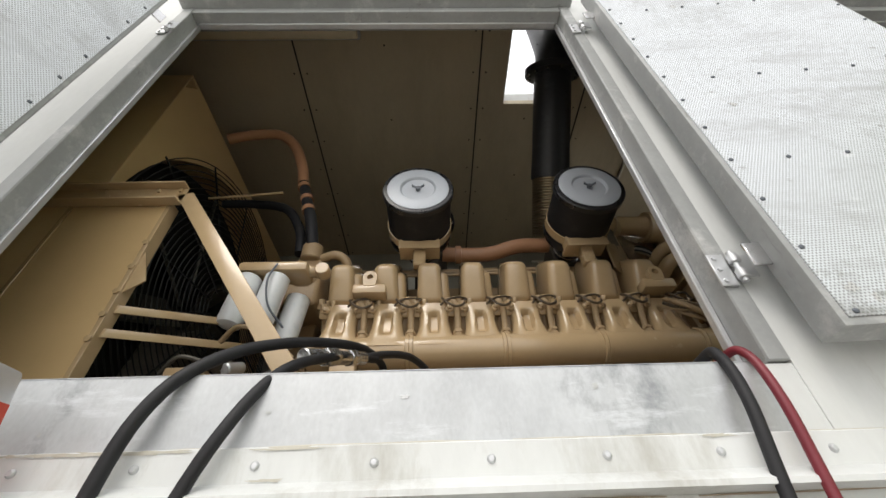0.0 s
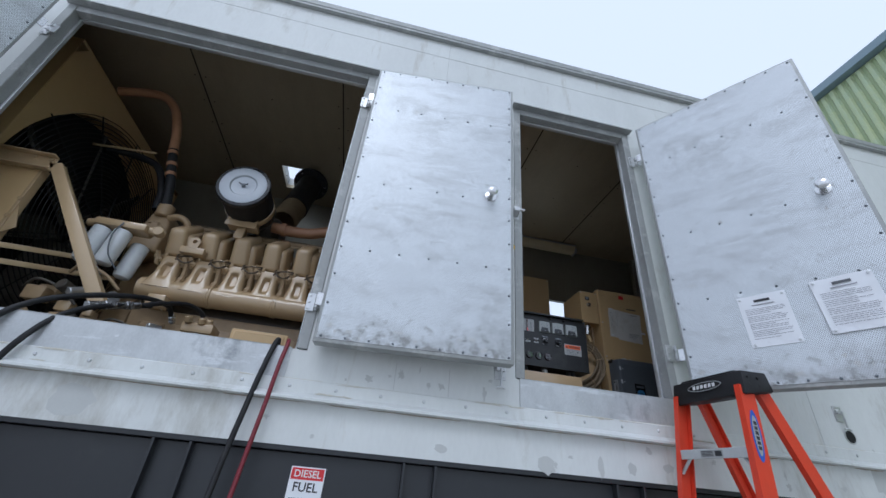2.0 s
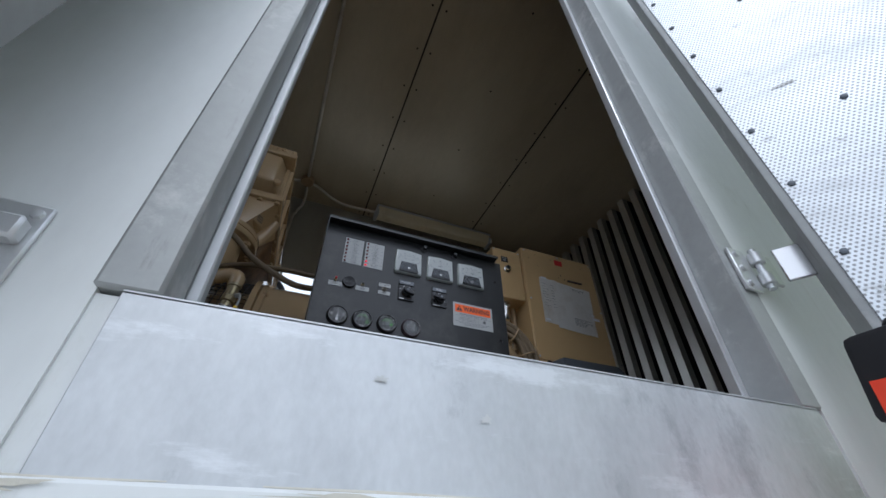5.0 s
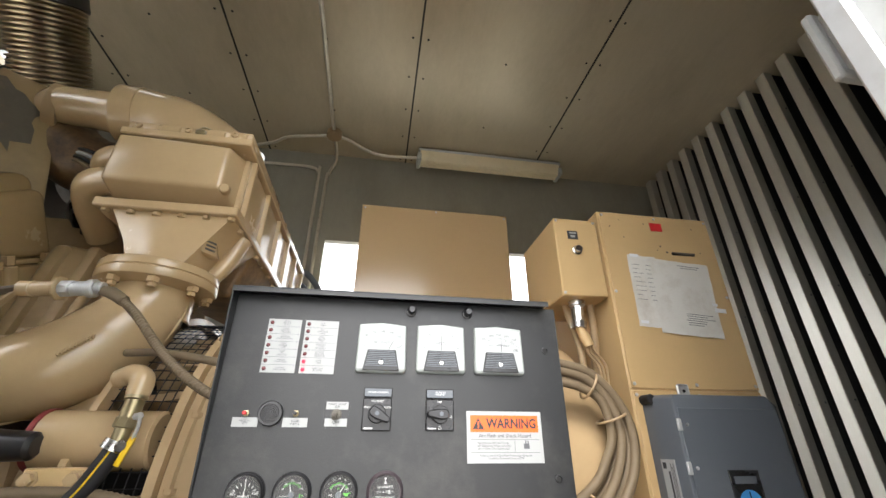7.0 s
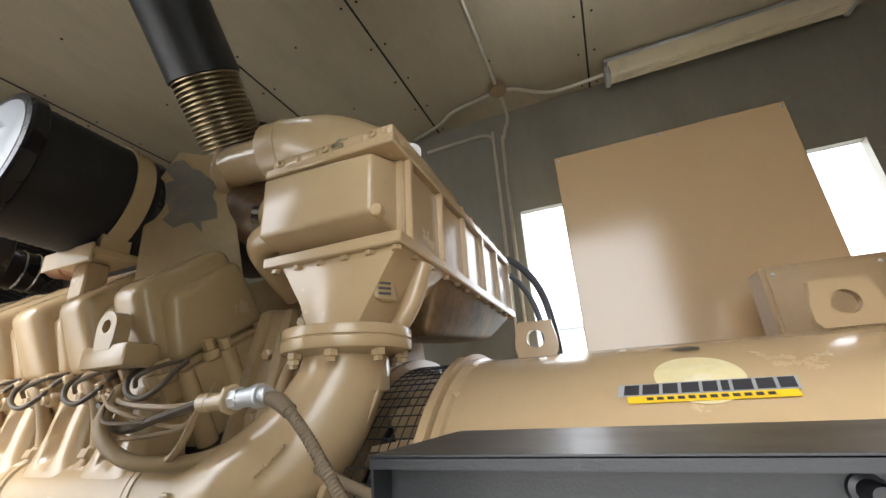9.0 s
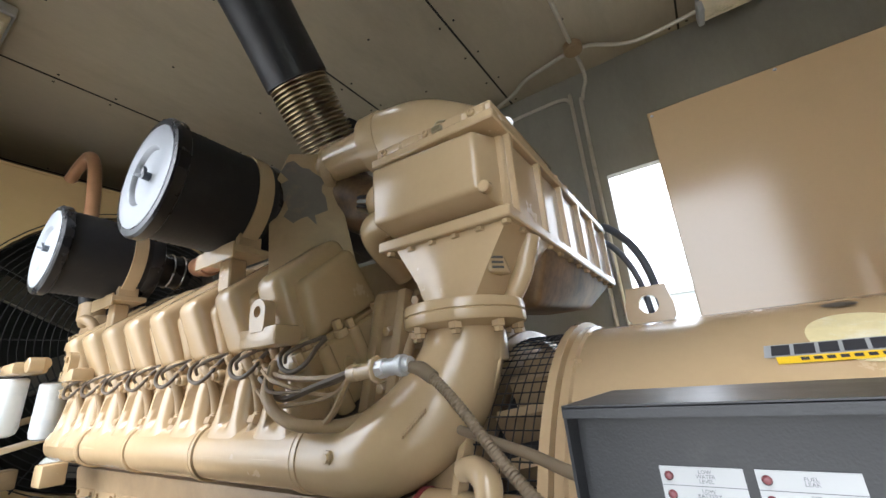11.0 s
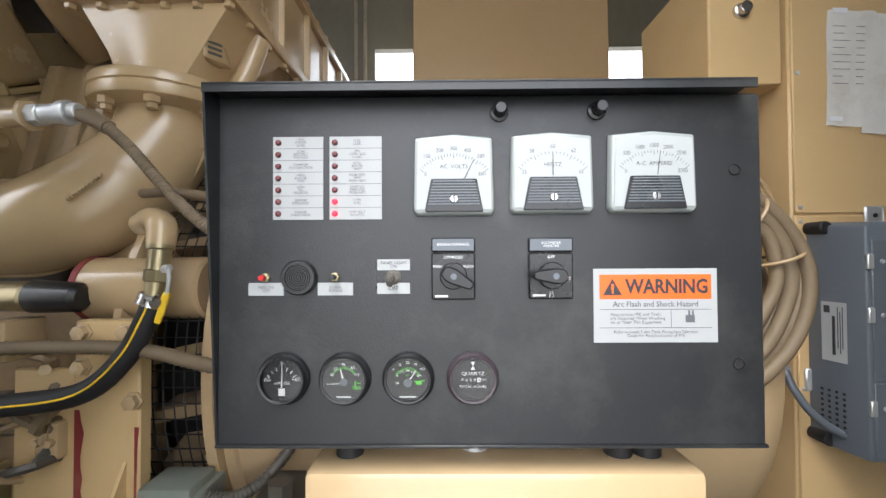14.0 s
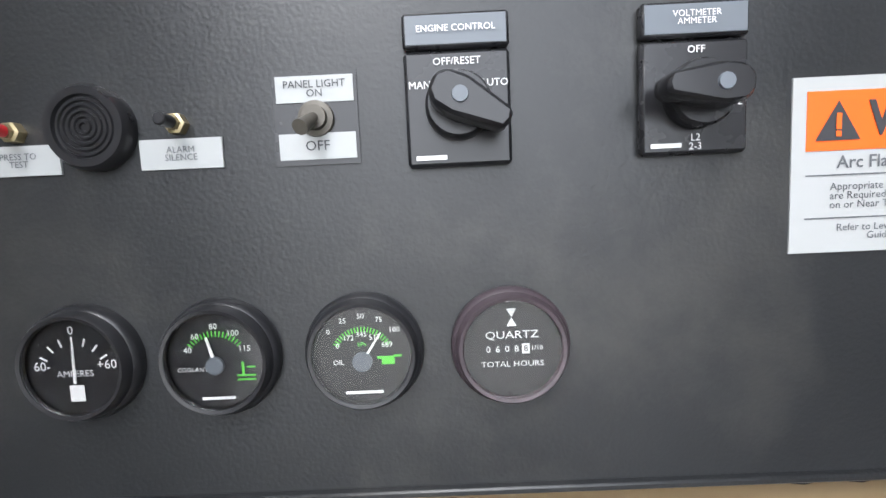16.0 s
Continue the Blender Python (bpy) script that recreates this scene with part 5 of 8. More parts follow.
lettering("Appropriate PPE and Tools\nare Required When Working\non or Near This Equipment", 0.0050, F(2.545, 2.1455, 0.0014), INK_GREY, wl_, "LEFT")
lettering("Refer to Level 3 Arc Flash Protection Selection\nGuide for Required Level of PPE", 0.0048, F(2.5945, 2.1285, 0.0014), INK_GREY, wl_)
bars([(2.5335, 2.1555, 0.122, 0.0006), (2.5335, 2.1355, 0.122, 0.0006), (2.611, 2.1555, 0.0006, 0.020), (2.627, 2.149, 0.010, 0.008), (2.630, 2.154, 0.002, 0.006), (2.634, 2.154, 0.002, 0.006)], F(0, 0, 0.0014), INK_GREY, wl_)
for x, z in ((2.684, 2.309), (2.685, 2.095)):
    bm = bmesh.new()
    lathe(bm, [(0.0066, 0), (0.0064, 0.0016), (0.0048, 0.0018), (0.0046, 0.0006)], F(x, z), 18)
    lk_ = part("lock_rim", bm, BLACK_GLOSS, pan, "worn round lock hole")
    part("lock_hole", one(cyl, (x, PF - 0.0004, z), (x, PF - 0.0008, z), 0.0047, None, 16), DARK, lk_)

# terminal box and posts below the panel
tb = thing("terminal_box", "tan painted steel terminal box under the control panel", "terminal box", at=(2.43, 1.6, 1.5))
bm = bmesh.new()
box(bm, (2.203, 1.452, 1.55), (2.656, 1.74, 1.972), 0.008, seg=2)
part("case", bm, TAN, tb)
for x in (2.245, 2.575, 2.61):
    bm = bmesh.new()
    cyl(bm, (x, 1.50, 1.962), (x, 1.50, 2.005), 0.017, None, 16)
    part("mount", bm, BLACK_MATT, tb, "black rubber mount")
bm = bmesh.new()
cyl(bm, (2.40, 1.52, 1.962), (2.40, 1.52, 2.005), 0.020, None, 16)
part("conduit_fitting", bm, GALV, tb)


# ---- generator barrel ----
GY, GZC, GR = 2.30, 1.985, 0.555
gen = thing("generator", "tan painted round generator body with lifting eyes", "generator", at=(2.5, GY, FZ))
AX = Matrix.Translation((1.93, GY, GZC)) @ pose(0, 0, 0, 0, 90, 0)
bm = bmesh.new()
lathe(bm, [(0, 0), (0.50, 0), (GR - 0.02, 0.0), (GR, 0.012), (GR, 0.03), (GR - 0.008, 0.035), (GR - 0.008, 1.03), (GR - 0.03, 1.08), (0.40, 1.11), (0, 1.11)], AX, 72)
part("barrel", bm, TAN, gen)
bm = bmesh.new()
lathe(bm, [(GR - 0.05, -0.19), (GR + 0.012, -0.19), (GR + 0.012, -0.175), (GR - 0.02, -0.17)], AX, 72)
lathe(bm, [(GR - 0.03, -0.014), (GR + 0.014, -0.014), (GR + 0.014, 0.006), (GR - 0.01, 0.008)], AX, 72)
part("guard_ring", bm, TAN, gen)
bm = bmesh.new()
for i in range(110):
    a = 2 * math.pi * i / 110
    p = Vector((GR - 0.012) * np.array((math.cos(a), math.sin(a), 0)))
    tube(bm, [AX @ (p + Vector((0, 0, -0.178))), AX @ (p + Vector((0, 0, -0.008)))], 0.0016, 4, 1)
for z in np.linspace(-0.165, -0.02, 8):
    ring(bm, AX @ Matrix.Translation((0, 0, z)), GR - 0.012, 0.0016, 72, 4)
tagged(part("mesh_guard", bm, BLACK_MATT, gen, "wire mesh guard over the coupling"), kind="stuff")
# solid hub in near black, standing for the unlit inside of the mesh guard
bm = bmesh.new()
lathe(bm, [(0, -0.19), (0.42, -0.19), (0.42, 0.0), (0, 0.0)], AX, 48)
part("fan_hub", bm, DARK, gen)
bm = bmesh.new()
box(bm, (0.40, -0.012, -0.16), (0.50, 0.012, -0.02))
me = mesh_of("fan_blade", bm, TAN_DULL)
for i in range(26):
    part("fan_blade", me, TAN_DULL, gen, m=Matrix.Translation((-2.5, -GY, -FZ)) @ AX @ pose(0, 0, 0, 0, 0, 360 * i / 26) @ pose(0, 0, 0, 12, 0, 0))
bm = bmesh.new()
lathe(bm, [(0.013, 0), (0.013, 0.010), (0.009, 0.013), (0, 0.013)], Matrix.Identity(4), 6)
hexb = mesh_of("bolt", bm, TAN)
for i in range(22):
    a = 2 * math.pi * i / 22
    part("bolt", hexb, TAN, gen, m=Matrix.Translation((-2.5, -GY, -FZ)) @ AX @ Matrix.Translation(((GR - 0.005) * math.cos(a), (GR - 0.005) * math.sin(a), 0.030)) @ pose(0, 0, 0, 0, 90, 0) @ pose(0, 0, 0, 0, 0, 0))


def eye(x, y, z, parent, s=1.0):
    """A lifting eye: a trapezoid plate with a round hole."""
    bm = bmesh.new()
    n = 24
    out = []
    for i in range(n):
        a = 2 * math.pi * i / n
        dx, dz = math.cos(a), math.sin(a)
        k = min(0.075 / max(abs(dx), 1e-4) * (1 - 0.25 * max(0, dz)), 0.062 / max(abs(dz), 1e-4))
        out.append((dx * k * s, dz * k * s))
    inn = [(0.032 * s * math.cos(2 * math.pi * i / n), 0.032 * s * math.sin(2 * math.pi * i / n)) for i in range(n)]
    rows = [[bm.verts.new((x + px, yy, z + pz)) for px, pz in P] for P, yy in ((out, y), (inn, y), (inn, y + 0.022), (out, y + 0.022))]
    for a, b in zip(rows, rows[1:] + rows[:1]):
        for i in range(n):
            bm.faces.new((a[i], a[(i + 1) % n], b[(i + 1) % n], b[i]))
    part("lifting_eye", bm, TAN, parent)


eye(2.095, 2.355, 2.59, gen, 0.85)
eye(2.79, 2.235, 2.585, gen, 0.85)
# round maker's badge on the barrel: plain shapes only


def on_barrel(x, s, lift):
    """A point on the barrel's upper front, s metres down from the crown's front."""
    a = 0.30 + s / GR
    r = GR - 0.0075 + lift
    return Vector((x, GY - r * math.sin(a), GZC + r * math.cos(a)))


def decal(name, shape, lift, material, label=""):
    bm = bmesh.new()
    for P in shape:
        bm.faces.new([bm.verts.new(on_barrel(x, s, lift)) for x, s in P])
    return part(name, bm, material, gen, label)


A_ = np.linspace(0, 2 * math.pi, 33)
disc = lambda f, i: (2.442 + 0.074 * f * math.cos(A_[i]), 0.145 + 0.080 * f * math.sin(A_[i]))
decal("badge_disc", [[disc(f, i), disc(f, i + 1), disc(f + 0.2, i + 1), disc(f + 0.2, i)] for f in (0.2, 0.4, 0.6, 0.8) for i in range(32)] + [[disc(0.2, i) for i in range(32)]], 0.0014, GOLD, "round pale gold badge")
decal("badge_field", [[(2.303, 0.163), (2.583, 0.163), (2.577, 0.199), (2.297, 0.199)]], 0.0024, LABEL)
W_ = (0.026, 0.028, 0.025, 0.028, 0.023, 0.012, 0.029, 0.026, 0.024)
X_ = [2.309 + sum(W_[:k]) + 0.0055 * k for k in range(9)]
decal("badge_bars", [[(x + 0.004, 0.1665), (x + w + 0.004, 0.1665), (x + w - 0.001, 0.1955), (x - 0.001, 0.1955)] for x, w in zip(X_, W_)], 0.0034, INK, "dark slanted bars of a maker's name")
decal("badge_band", [[(2.313, 0.199), (2.570, 0.199), (2.570, 0.217), (2.313, 0.217)]], 0.0030, YELLOW, "yellow band")
decal("badge_bars", [[(2.345 + k * 0.0165, 0.204), (2.356 + k * 0.0165, 0.204), (2.356 + k * 0.0165, 0.212), (2.345 + k * 0.0165, 0.212)] for k in range(12)], 0.0038, INK)
decal("cast_plate", [[(2.45 + 0.028 * math.cos(a), 0.004 + 0.018 * math.sin(a)) for a in np.linspace(0, 2 * math.pi, 25)[:-1]]], 0.002, STEEL_DIRTY)

# ---- tan cabinets ----
bp_ = thing("breaker_cabinet", "tall glossy tan steel cabinet behind the generator", "cabinet", at=(2.68, 3.0, FZ))
bm = bmesh.new()
box(bm, (2.208, 2.93, FZ), (3.156, 3.30, 3.523), 0.004)
part("case", bm, GLOSS_TAN, bp_)
for x, z in ((2.226, 3.50), (3.138, 3.50), (2.68, 3.508)):
    part("screw", one(lathe, [(0.007, 0), (0.006, 0.003), (0, 0.004)], Matrix.Translation((x, 2.93, z)) @ FACING, 8), GALV, bp_)
sb = thing("junction_case", "small tan steel box beside the breaker cabinet", "electrical box", at=(2.9, 2.7, 2.4))
bm = bmesh.new()
box(bm, (2.77, 2.60, 2.30), (3.085, 2.73, 2.762), 0.006)
part("case", bm, TAN, sb)
part("lid", one(box, (2.782, 2.594, 2.312), (3.073, 2.601, 2.750), 0.003), TAN, sb)
for x, z in ((2.80, 2.735), (3.055, 2.735)):
    part("screw", one(lathe, [(0.006, 0), (0.005, 0.003), (0, 0.004)], Matrix.Translation((x, 2.594, z)) @ FACING, 8), GALV, sb)
cb = thing("control_box", "tan steel control box with a small knob", "electrical box", at=(3.08, 2.1, 2.62))
bm = bmesh.new()
box(bm, (2.998, 1.96, 2.622), (3.172, 2.29, 2.936), 0.004)
part("case", bm, TAN_SHEET, cb)
bm = bmesh.new()
lathe(bm, [(0.019, 0), (0.018, 0.008), (0.014, 0.010), (0.014, 0.022), (0.012, 0.024), (0, 0.024)], Matrix.Translation((3.075, 1.96, 2.80)) @ FACING, 20)
part("knob", bm, CHROME, cb)
bm = bmesh.new()
box(bm, (3.048, 1.957, 2.848), (3.088, 1.9605, 2.882))
lab_ = part("label", bm, INK, cb)
bars([(3.054, 2.876, 0.028, 0.006), (3.058, 2.864, 0.018, 0.010)], Matrix.Translation((0, 1.9565, 0)) @ FACING, LABEL, lab_)
for x, z in ((3.008, 2.925), (3.16, 2.925), (3.008, 2.632)):
    part("screw", one(lathe, [(0.006, 0), (0.005, 0.003), (0, 0.004)], Matrix.Translation((x, 1.96, z)) @ FACING, 8), GALV, cb)
# cable glands and looped cables below it
bm = bmesh.new()
cyl(bm, (3.075, 2.02, 2.622), (3.075, 2.02, 2.60), 0.030, None, 18, 0.003)
cyl(bm, (3.075, 2.02, 2.60), (3.073, 2.02, 2.545), 0.024, 0.022, 8)
cyl(bm, (3.073, 2.02, 2.545), (3.07, 2.02, 2.52), 0.027, None, 12)
gl = part("cable_gland", bm, CHROME, cb, "steel cable gland")
part("cable_boot", one(tube, [(3.072, 2.02, 2.53), (3.084, 2.015, 2.49), (3.094, 2.01, 2.455)], 0.016, 12, 4, radii=(0.014, 0.019, 0.017)), TAN_SHEET, gl)
part("conduit", one(tube, [(3.150, 2.06, 2.63), (3.150, 2.06, 2.55), (3.142, 2.05, 2.48), (3.118, 2.03, 2.40), (3.10, 2.0, 2.35)], 0.014, 12, 16, 0.0012), TAN_DULL, cb)
part("conduit", one(tube, [(3.060, 2.08, 2.63), (3.066, 2.07, 2.56), (3.083, 2.06, 2.473), (3.078, 2.04, 2.40), (3.07, 2.02, 2.34)], 0.013, 12, 16, 0.0012), TAN_DULL, cb)
for dx, dz in ((0, 0), (0.008, 0.004), (-0.006, 0.0)):
    part("wire", one(tube, [(3.094 + dx, 2.01, 2.458), (3.092 + dx * 2, 2.0, 2.43 + dz), (3.075 + dx * 2, 1.92, 2.375), (2.985 + dx, 1.76, 2.29)], 0.004, 6, 5), TAN_DULL, cb)
# a hank of cables: from behind the panel up, round to the side and back down
for k, (dx, dy, dz, rr) in enumerate(((0, 0, 0, 0.014), (0.007, 0.026, 0.013, 0.012), (-0.026, -0.010, -0.013, 0.013), (-0.023, 0.021, -0.003, 0.012), (-0.042, 0.004, -0.024, 0.012), (-0.050, 0.024, -0.032, 0.011))):
    pts = [(2.717, 1.777 - 0.6 * dy, 2.339 + dz), (2.796, 1.761 - 0.6 * dy, 2.334 + dz), (2.860 + dx * 0.2, 1.750 - 0.6 * dy, 2.326 + dz), (2.929 + dx * 0.5, 1.745 - 0.6 * dy, 2.304 + dz * 0.8), (2.987 + dx * 0.8, 1.742 - 0.6 * dy, 2.245), (3.008 + dx, 1.740 - 0.6 * dy, 2.170), (2.991 + dx * 1.2, 1.740 - 0.6 * dy, 2.094 - dz * 0.5), (2.945 + dx, 1.740 - 0.6 * dy, 2.031 - dz), (2.872 + dx, 1.735 - 0.6 * dy, 1.983 - dz), (2.769, 1.729 - 0.6 * dy, 1.954 - dz)]
    h = thing("cable", "dusty brown cable in a tied hank beside the generator", "cable", "looped cables", pts[0])
    part("sheath", one(tube, pts, rr, 12, 26 if k == 4 else 7, 0.0015 if k == 4 else 0), CABLE, h)
for p, q, r in (((2.924, 1.742, 2.288), (1, 0, -0.55), 0.036), ((2.972, 1.740, 2.208), (0.35, 0, -1), 0.038), ((2.896, 1.738, 2.016), (0.8, 0, 0.6), 0.040)):
    bm = bmesh.new()
    ring(bm, axis(p, q), r, 0.0032, 28, 6)
    solo("cable_tie", bm, TAN_DULL, "pale plastic tie round the hank of cables", "cable tie", "cable ties")

cab = thing("switchgear_cabinet", "tall tan steel switchgear cabinet with a taped drawing", "cabinet", at=(3.42, 2.2, FZ))
bm = bmesh.new()
box(bm, (3.180, 1.953, FZ), (3.658, 2.60, 2.979), 0.004)
part("case", bm, TAN_SHEET, cab)
for z0, z1 in ((2.312, 2.974), (1.50, 2.306)):
    bm = bmesh.new()
    box(bm, (3.184, 1.946, z0), (3.654, 1.9535, z1), 0.002)
    dr = part("cover_panel", bm, TAN_SHEET, cab)
    for x in (3.195, 3.42, 3.643):
        for z in (z0 + 0.014, z1 - 0.014, (z0 + z1) / 2):
            if x != 3.42 or z != (z0 + z1) / 2:
                part("screw", one(lathe, [(0.006, 0), (0.005, 0.003), (0, 0.004)], Matrix.Translation((x, 1.946, z)) @ FACING, 8), GALV, dr)
bm = bmesh.new()
box(bm, (3.395, 1.944, 2.905), (3.445, 1.9462, 2.94))
part("red_label", bm, RED_SIGN, cab, "small red label")
bm = bmesh.new()
box(bm, (3.46, 1.938, 2.805), (3.555, 1.946, 2.815), 0.001)
part("latch_slot", bm, STEEL_DIRTY, cab)
for k in range(9):
    x, z = random.uniform(3.2, 3.62), random.uniform(2.80, 2.95)
    part("chip", one(lathe, [(random.uniform(0.002, 0.005), 0), (0.001, 0.0008), (0, 0.0009)], Matrix.Translation((x, 1.946, z)) @ FACING, 6), STEEL_DIRTY, cab)
for x0, x1, z0, z1, t in ((3.262, 3.375, 2.515, 2.79, -2.0), (3.345, 3.585, 2.49, 2.775, -3.5)):
    nt = thing("drawing_sheet", "stained wiring diagram taped to the tan cabinet", "paper", "taped drawings", ((x0 + x1) / 2, 1.944, (z0 + z1) / 2))
    base = Matrix.Translation(((x0 + x1) / 2, 1.9435 if t > -3 else 1.941, (z0 + z1) / 2)) @ FACING @ pose(0, 0, 0, 0, 0, t)
    w, h = x1 - x0, z1 - z0
    bm = bmesh.new()
    N = 10
    V = [[bm.verts.new(base @ Vector((-w / 2 + w * i / N + (0.0008 * math.sin(j * 2.1) if i in (0, N) else 0), -h / 2 + h * j / N + (0.0008 * math.sin(i * 1.7) if j in (0, N) else 0), 0.0015 * math.sin(i * 0.9 + j * 0.6)))) for j in range(N + 1)] for i in range(N + 1)]
    for i in range(N):
        for j in range(N):
            bm.faces.new((V[i][j], V[i + 1][j], V[i + 1][j + 1], V[i][j + 1]))
    part("sheet", bm, PAPER_OLD, nt)
    rows = []
    if t > -3:
        for k in range(9):
            rows += [(-w * 0.40, h * 0.36 - k * 0.017, w * random.uniform(0.2, 0.4), 0.0015), (w * 0.08, h * 0.36 - k * 0.017, w * 0.18, 0.0015)]
    else:
        for k in range(6):
            rows.append((-0.02 + random.uniform(0, 0.01), -h * 0.22 - k * 0.008, random.uniform(0.05, 0.12), 0.0022))
        rows += [(-0.01, h * 0.44, 0.09, 0.0022), (0.0, h * 0.41, 0.07, 0.0022)]
    bars(rows, base @ Matrix.Translation((0, 0, 0.0028)), INK_GREY, nt)
    tape = ((-w * 0.42, h * 0.47, 0.035, 0.012), (-w * 0.45, -h * 0.46, 0.03, 0.010)) if t > -3 else ((w * 0.44, -h * 0.16, 0.045, 0.016), (w * 0.42, -h * 0.08, 0.020, 0.010))
    for tx, ty, tw, tht in tape:
        part("tape", one(box, (tx, ty, 0.0030), (tx + tw, ty + tht, 0.0036), 0, base), PAPER, nt, "strip of clear tape")
vf = thing("charger_unit", "slate grey wall-mounted controller with a blue keypad", "controller", at=(3.36, 1.87, 1.8))
bm = bmesh.new()
hull(bm, [(3.205, 1.945, 1.79), (3.60, 1.945, 1.79), (3.60, 1.945, 2.265), (3.57, 1.945, 2.29), (3.225, 1.945, 2.29), (3.205, 1.945, 2.28)], [(3.228, 1.832, 1.79), (3.575, 1.832, 1.79), (3.575, 1.832, 2.255), (3.548, 1.832, 2.282), (3.24, 1.832, 2.282), (3.228, 1.832, 2.272)], 0.004)
part("case", bm, GREY_BOX, vf)
bm = bmesh.new()
box(bm, (3.236, 1.8285, 1.955), (3.567, 1.8325, 2.245), 0.0015)
cv_ = part("upper_cover", bm, GREY_BOX, vf)
bm = bmesh.new()
box(bm, (3.236, 1.8285, 1.797), (3.567, 1.8325, 1.951), 0.0015)
part("lower_cover", bm, GREY_BOX, vf)
bm = bmesh.new()
box(bm, (3.345, 1.8262, 1.975), (3.44, 1.8286, 2.085), 0.001)
kp_ = part("keypad", bm, BLACK_GLOSS, vf, "black keypad with a blue pad")
bm = bmesh.new()
box(bm, (3.358, 1.8255, 2.052), (3.427, 1.8264, 2.070))
part("display", bm, GREY_BOX, kp_)
bm = bmesh.new()
prism(bm, [(0.034 * math.cos(a), 0.030 * math.sin(a)) for a in np.linspace(0, 2 * math.pi, 25)[:-1]], 0.0008, Matrix.Translation((3.393, 1.826, 2.008)) @ FACING)
pad_ = part("blue_pad", bm, CYAN, kp_)
bars([(-0.002, 0.026, 0.004, 0.052), (-0.030, 0.002, 0.060, 0.004)], Matrix.Translation((3.393, 1.8248, 2.008)) @ FACING, BLACK_GLOSS, pad_)
bm = bmesh.new()
hull(bm, [(3.212, 1.915, 1.98), (3.2215, 1.868, 1.98), (3.2215, 1.868, 2.11), (3.212, 1.915, 2.11)], [(3.2095, 1.915, 1.98), (3.219, 1.868, 1.98), (3.219, 1.868, 2.11), (3.2095, 1.915, 2.11)])
plate_ = part("rating_plate", bm, LABEL, vf, "white rating label")
SIDE = Matrix.Translation((3.2085, 1.915, 1.98)) @ Matrix(((0.195, 0, -0.981), (-0.981, 0, -0.195), (0, 1, 0))).to_4x4()
bars([(0.006, 0.122, 0.012, 0.016), (0.022, 0.10, 0.006, 0.085)] + [(0.032 + 0.0045 * k, 0.12 - 0.01 * (k % 2), 0.0018, 0.09) for k in range(3)], SIDE, INK, plate_)
for x, z in ((3.225, 2.275), (3.225, 1.805), (3.50, 2.27)):
    bm = bmesh.new()
    cyl(bm, (x - 0.012, 1.948, z), (x - 0.012, 1.900, z), 0.015, None, 16, 0.003)
    part("standoff", bm, BLACK_MATT, vf, "black rubber stand-off")
for x, z in ((3.36, 2.305), (3.215, 1.93)):
    bm = bmesh.new()
    box(bm, (x - 0.022, 1.938, z - 0.03), (x + 0.022, 1.944, z + 0.022), 0.004)
    tab_ = part("mounting_tab", bm, GALV, vf, "bright steel mounting tab")
    part("hole", one(cyl, (x, 1.936, z), (x, 1.940, z), 0.005, None, 12), DARK, tab_)
for z in (2.20, 2.09, 1.90):
    bm = bmesh.new()
    box(bm, (3.226, 1.8265, z - 0.016), (3.240, 1.8335, z + 0.016), 0.002)
    part("cover_hinge", bm, GALV, vf)
    part("screw", one(lathe, [(0.005, 0), (0.004, 0.003), (0, 0.0035)], Matrix.Translation((3.256, 1.8285, z)) @ FACING, 10), GALV, vf)
part("supply_fitting", one(cyl, (3.135, 1.952, 1.955), (3.135, 1.925, 1.95), 0.016, None, 14, 0.003), GALV, vf)
part("supply_cable", one(tube, [(3.135, 1.925, 1.95), (3.137, 1.905, 1.915), (3.165, 1.89, 1.865), (3.22, 1.88, 1.825), (3.30, 1.875, 1.80)], 0.0085, 10, 7), GREY_BOX, vf)
bm = bmesh.new()
for r in range(8):
    for c in range(4):
        lathe(bm, [(0.0035, 0.0), (0.0028, 0.0012), (0, 0.0012)], Matrix.Translation((3.2105 + c * 0.0028, 1.918 - c * 0.014, 1.83 + r * 0.012)) @ pose(0, 0, 0, 90, 0, -80), 6)
part("vent_holes", bm, DARK, vf)

# ---- ceiling fittings ----
lamp = thing("strip_light", "unlit dusty fluorescent strip light under the ceiling", "ceiling light", at=(3.25, 3.55, CZ))
bm = bmesh.new()
box(bm, (2.60, 3.475, 4.462), (3.91, 3.63, 4.495), 0.008)
part("body", bm, GALV, lamp)
bm = bmesh.new()
hull(bm, [(2.615, 3.472, 4.465), (2.615, 3.633, 4.465), (2.615, 3.60, 4.37), (2.615, 3.505, 4.37)], [(3.895, 3.472, 4.465), (3.895, 3.633, 4.465), (3.895, 3.60, 4.37), (3.895, 3.505, 4.37)], 0.012)
df_ = part("diffuser", bm, TUBE_GLASS, lamp, "yellowed ribbed plastic diffuser")
for y in (3.522, 3.552, 3.583):
    part("rib", one(box, (2.63, y - 0.004, 4.364), (3.88, y + 0.004, 4.372), 0.002), TUBE_GLASS, df_)
for a, b in ((2.59, 2.625), (3.885, 3.92)):
    bm = bmesh.new()
    box(bm, (a, 3.48, 4.365), (b, 3.625, 4.44), 0.008)
    part("end_cap", bm, STAIN, lamp)
lamp2 = thing("strip_light", "unlit dusty fluorescent strip light under the ceiling", "ceiling light", at=(-0.5, 1.15, CZ))
bm = bmesh.new()
box(bm, (-1.75, 1.08, 4.425), (-0.46, 1.235, 4.495), 0.008)
part("body", bm, GALV, lamp2)
bm = bmesh.new()
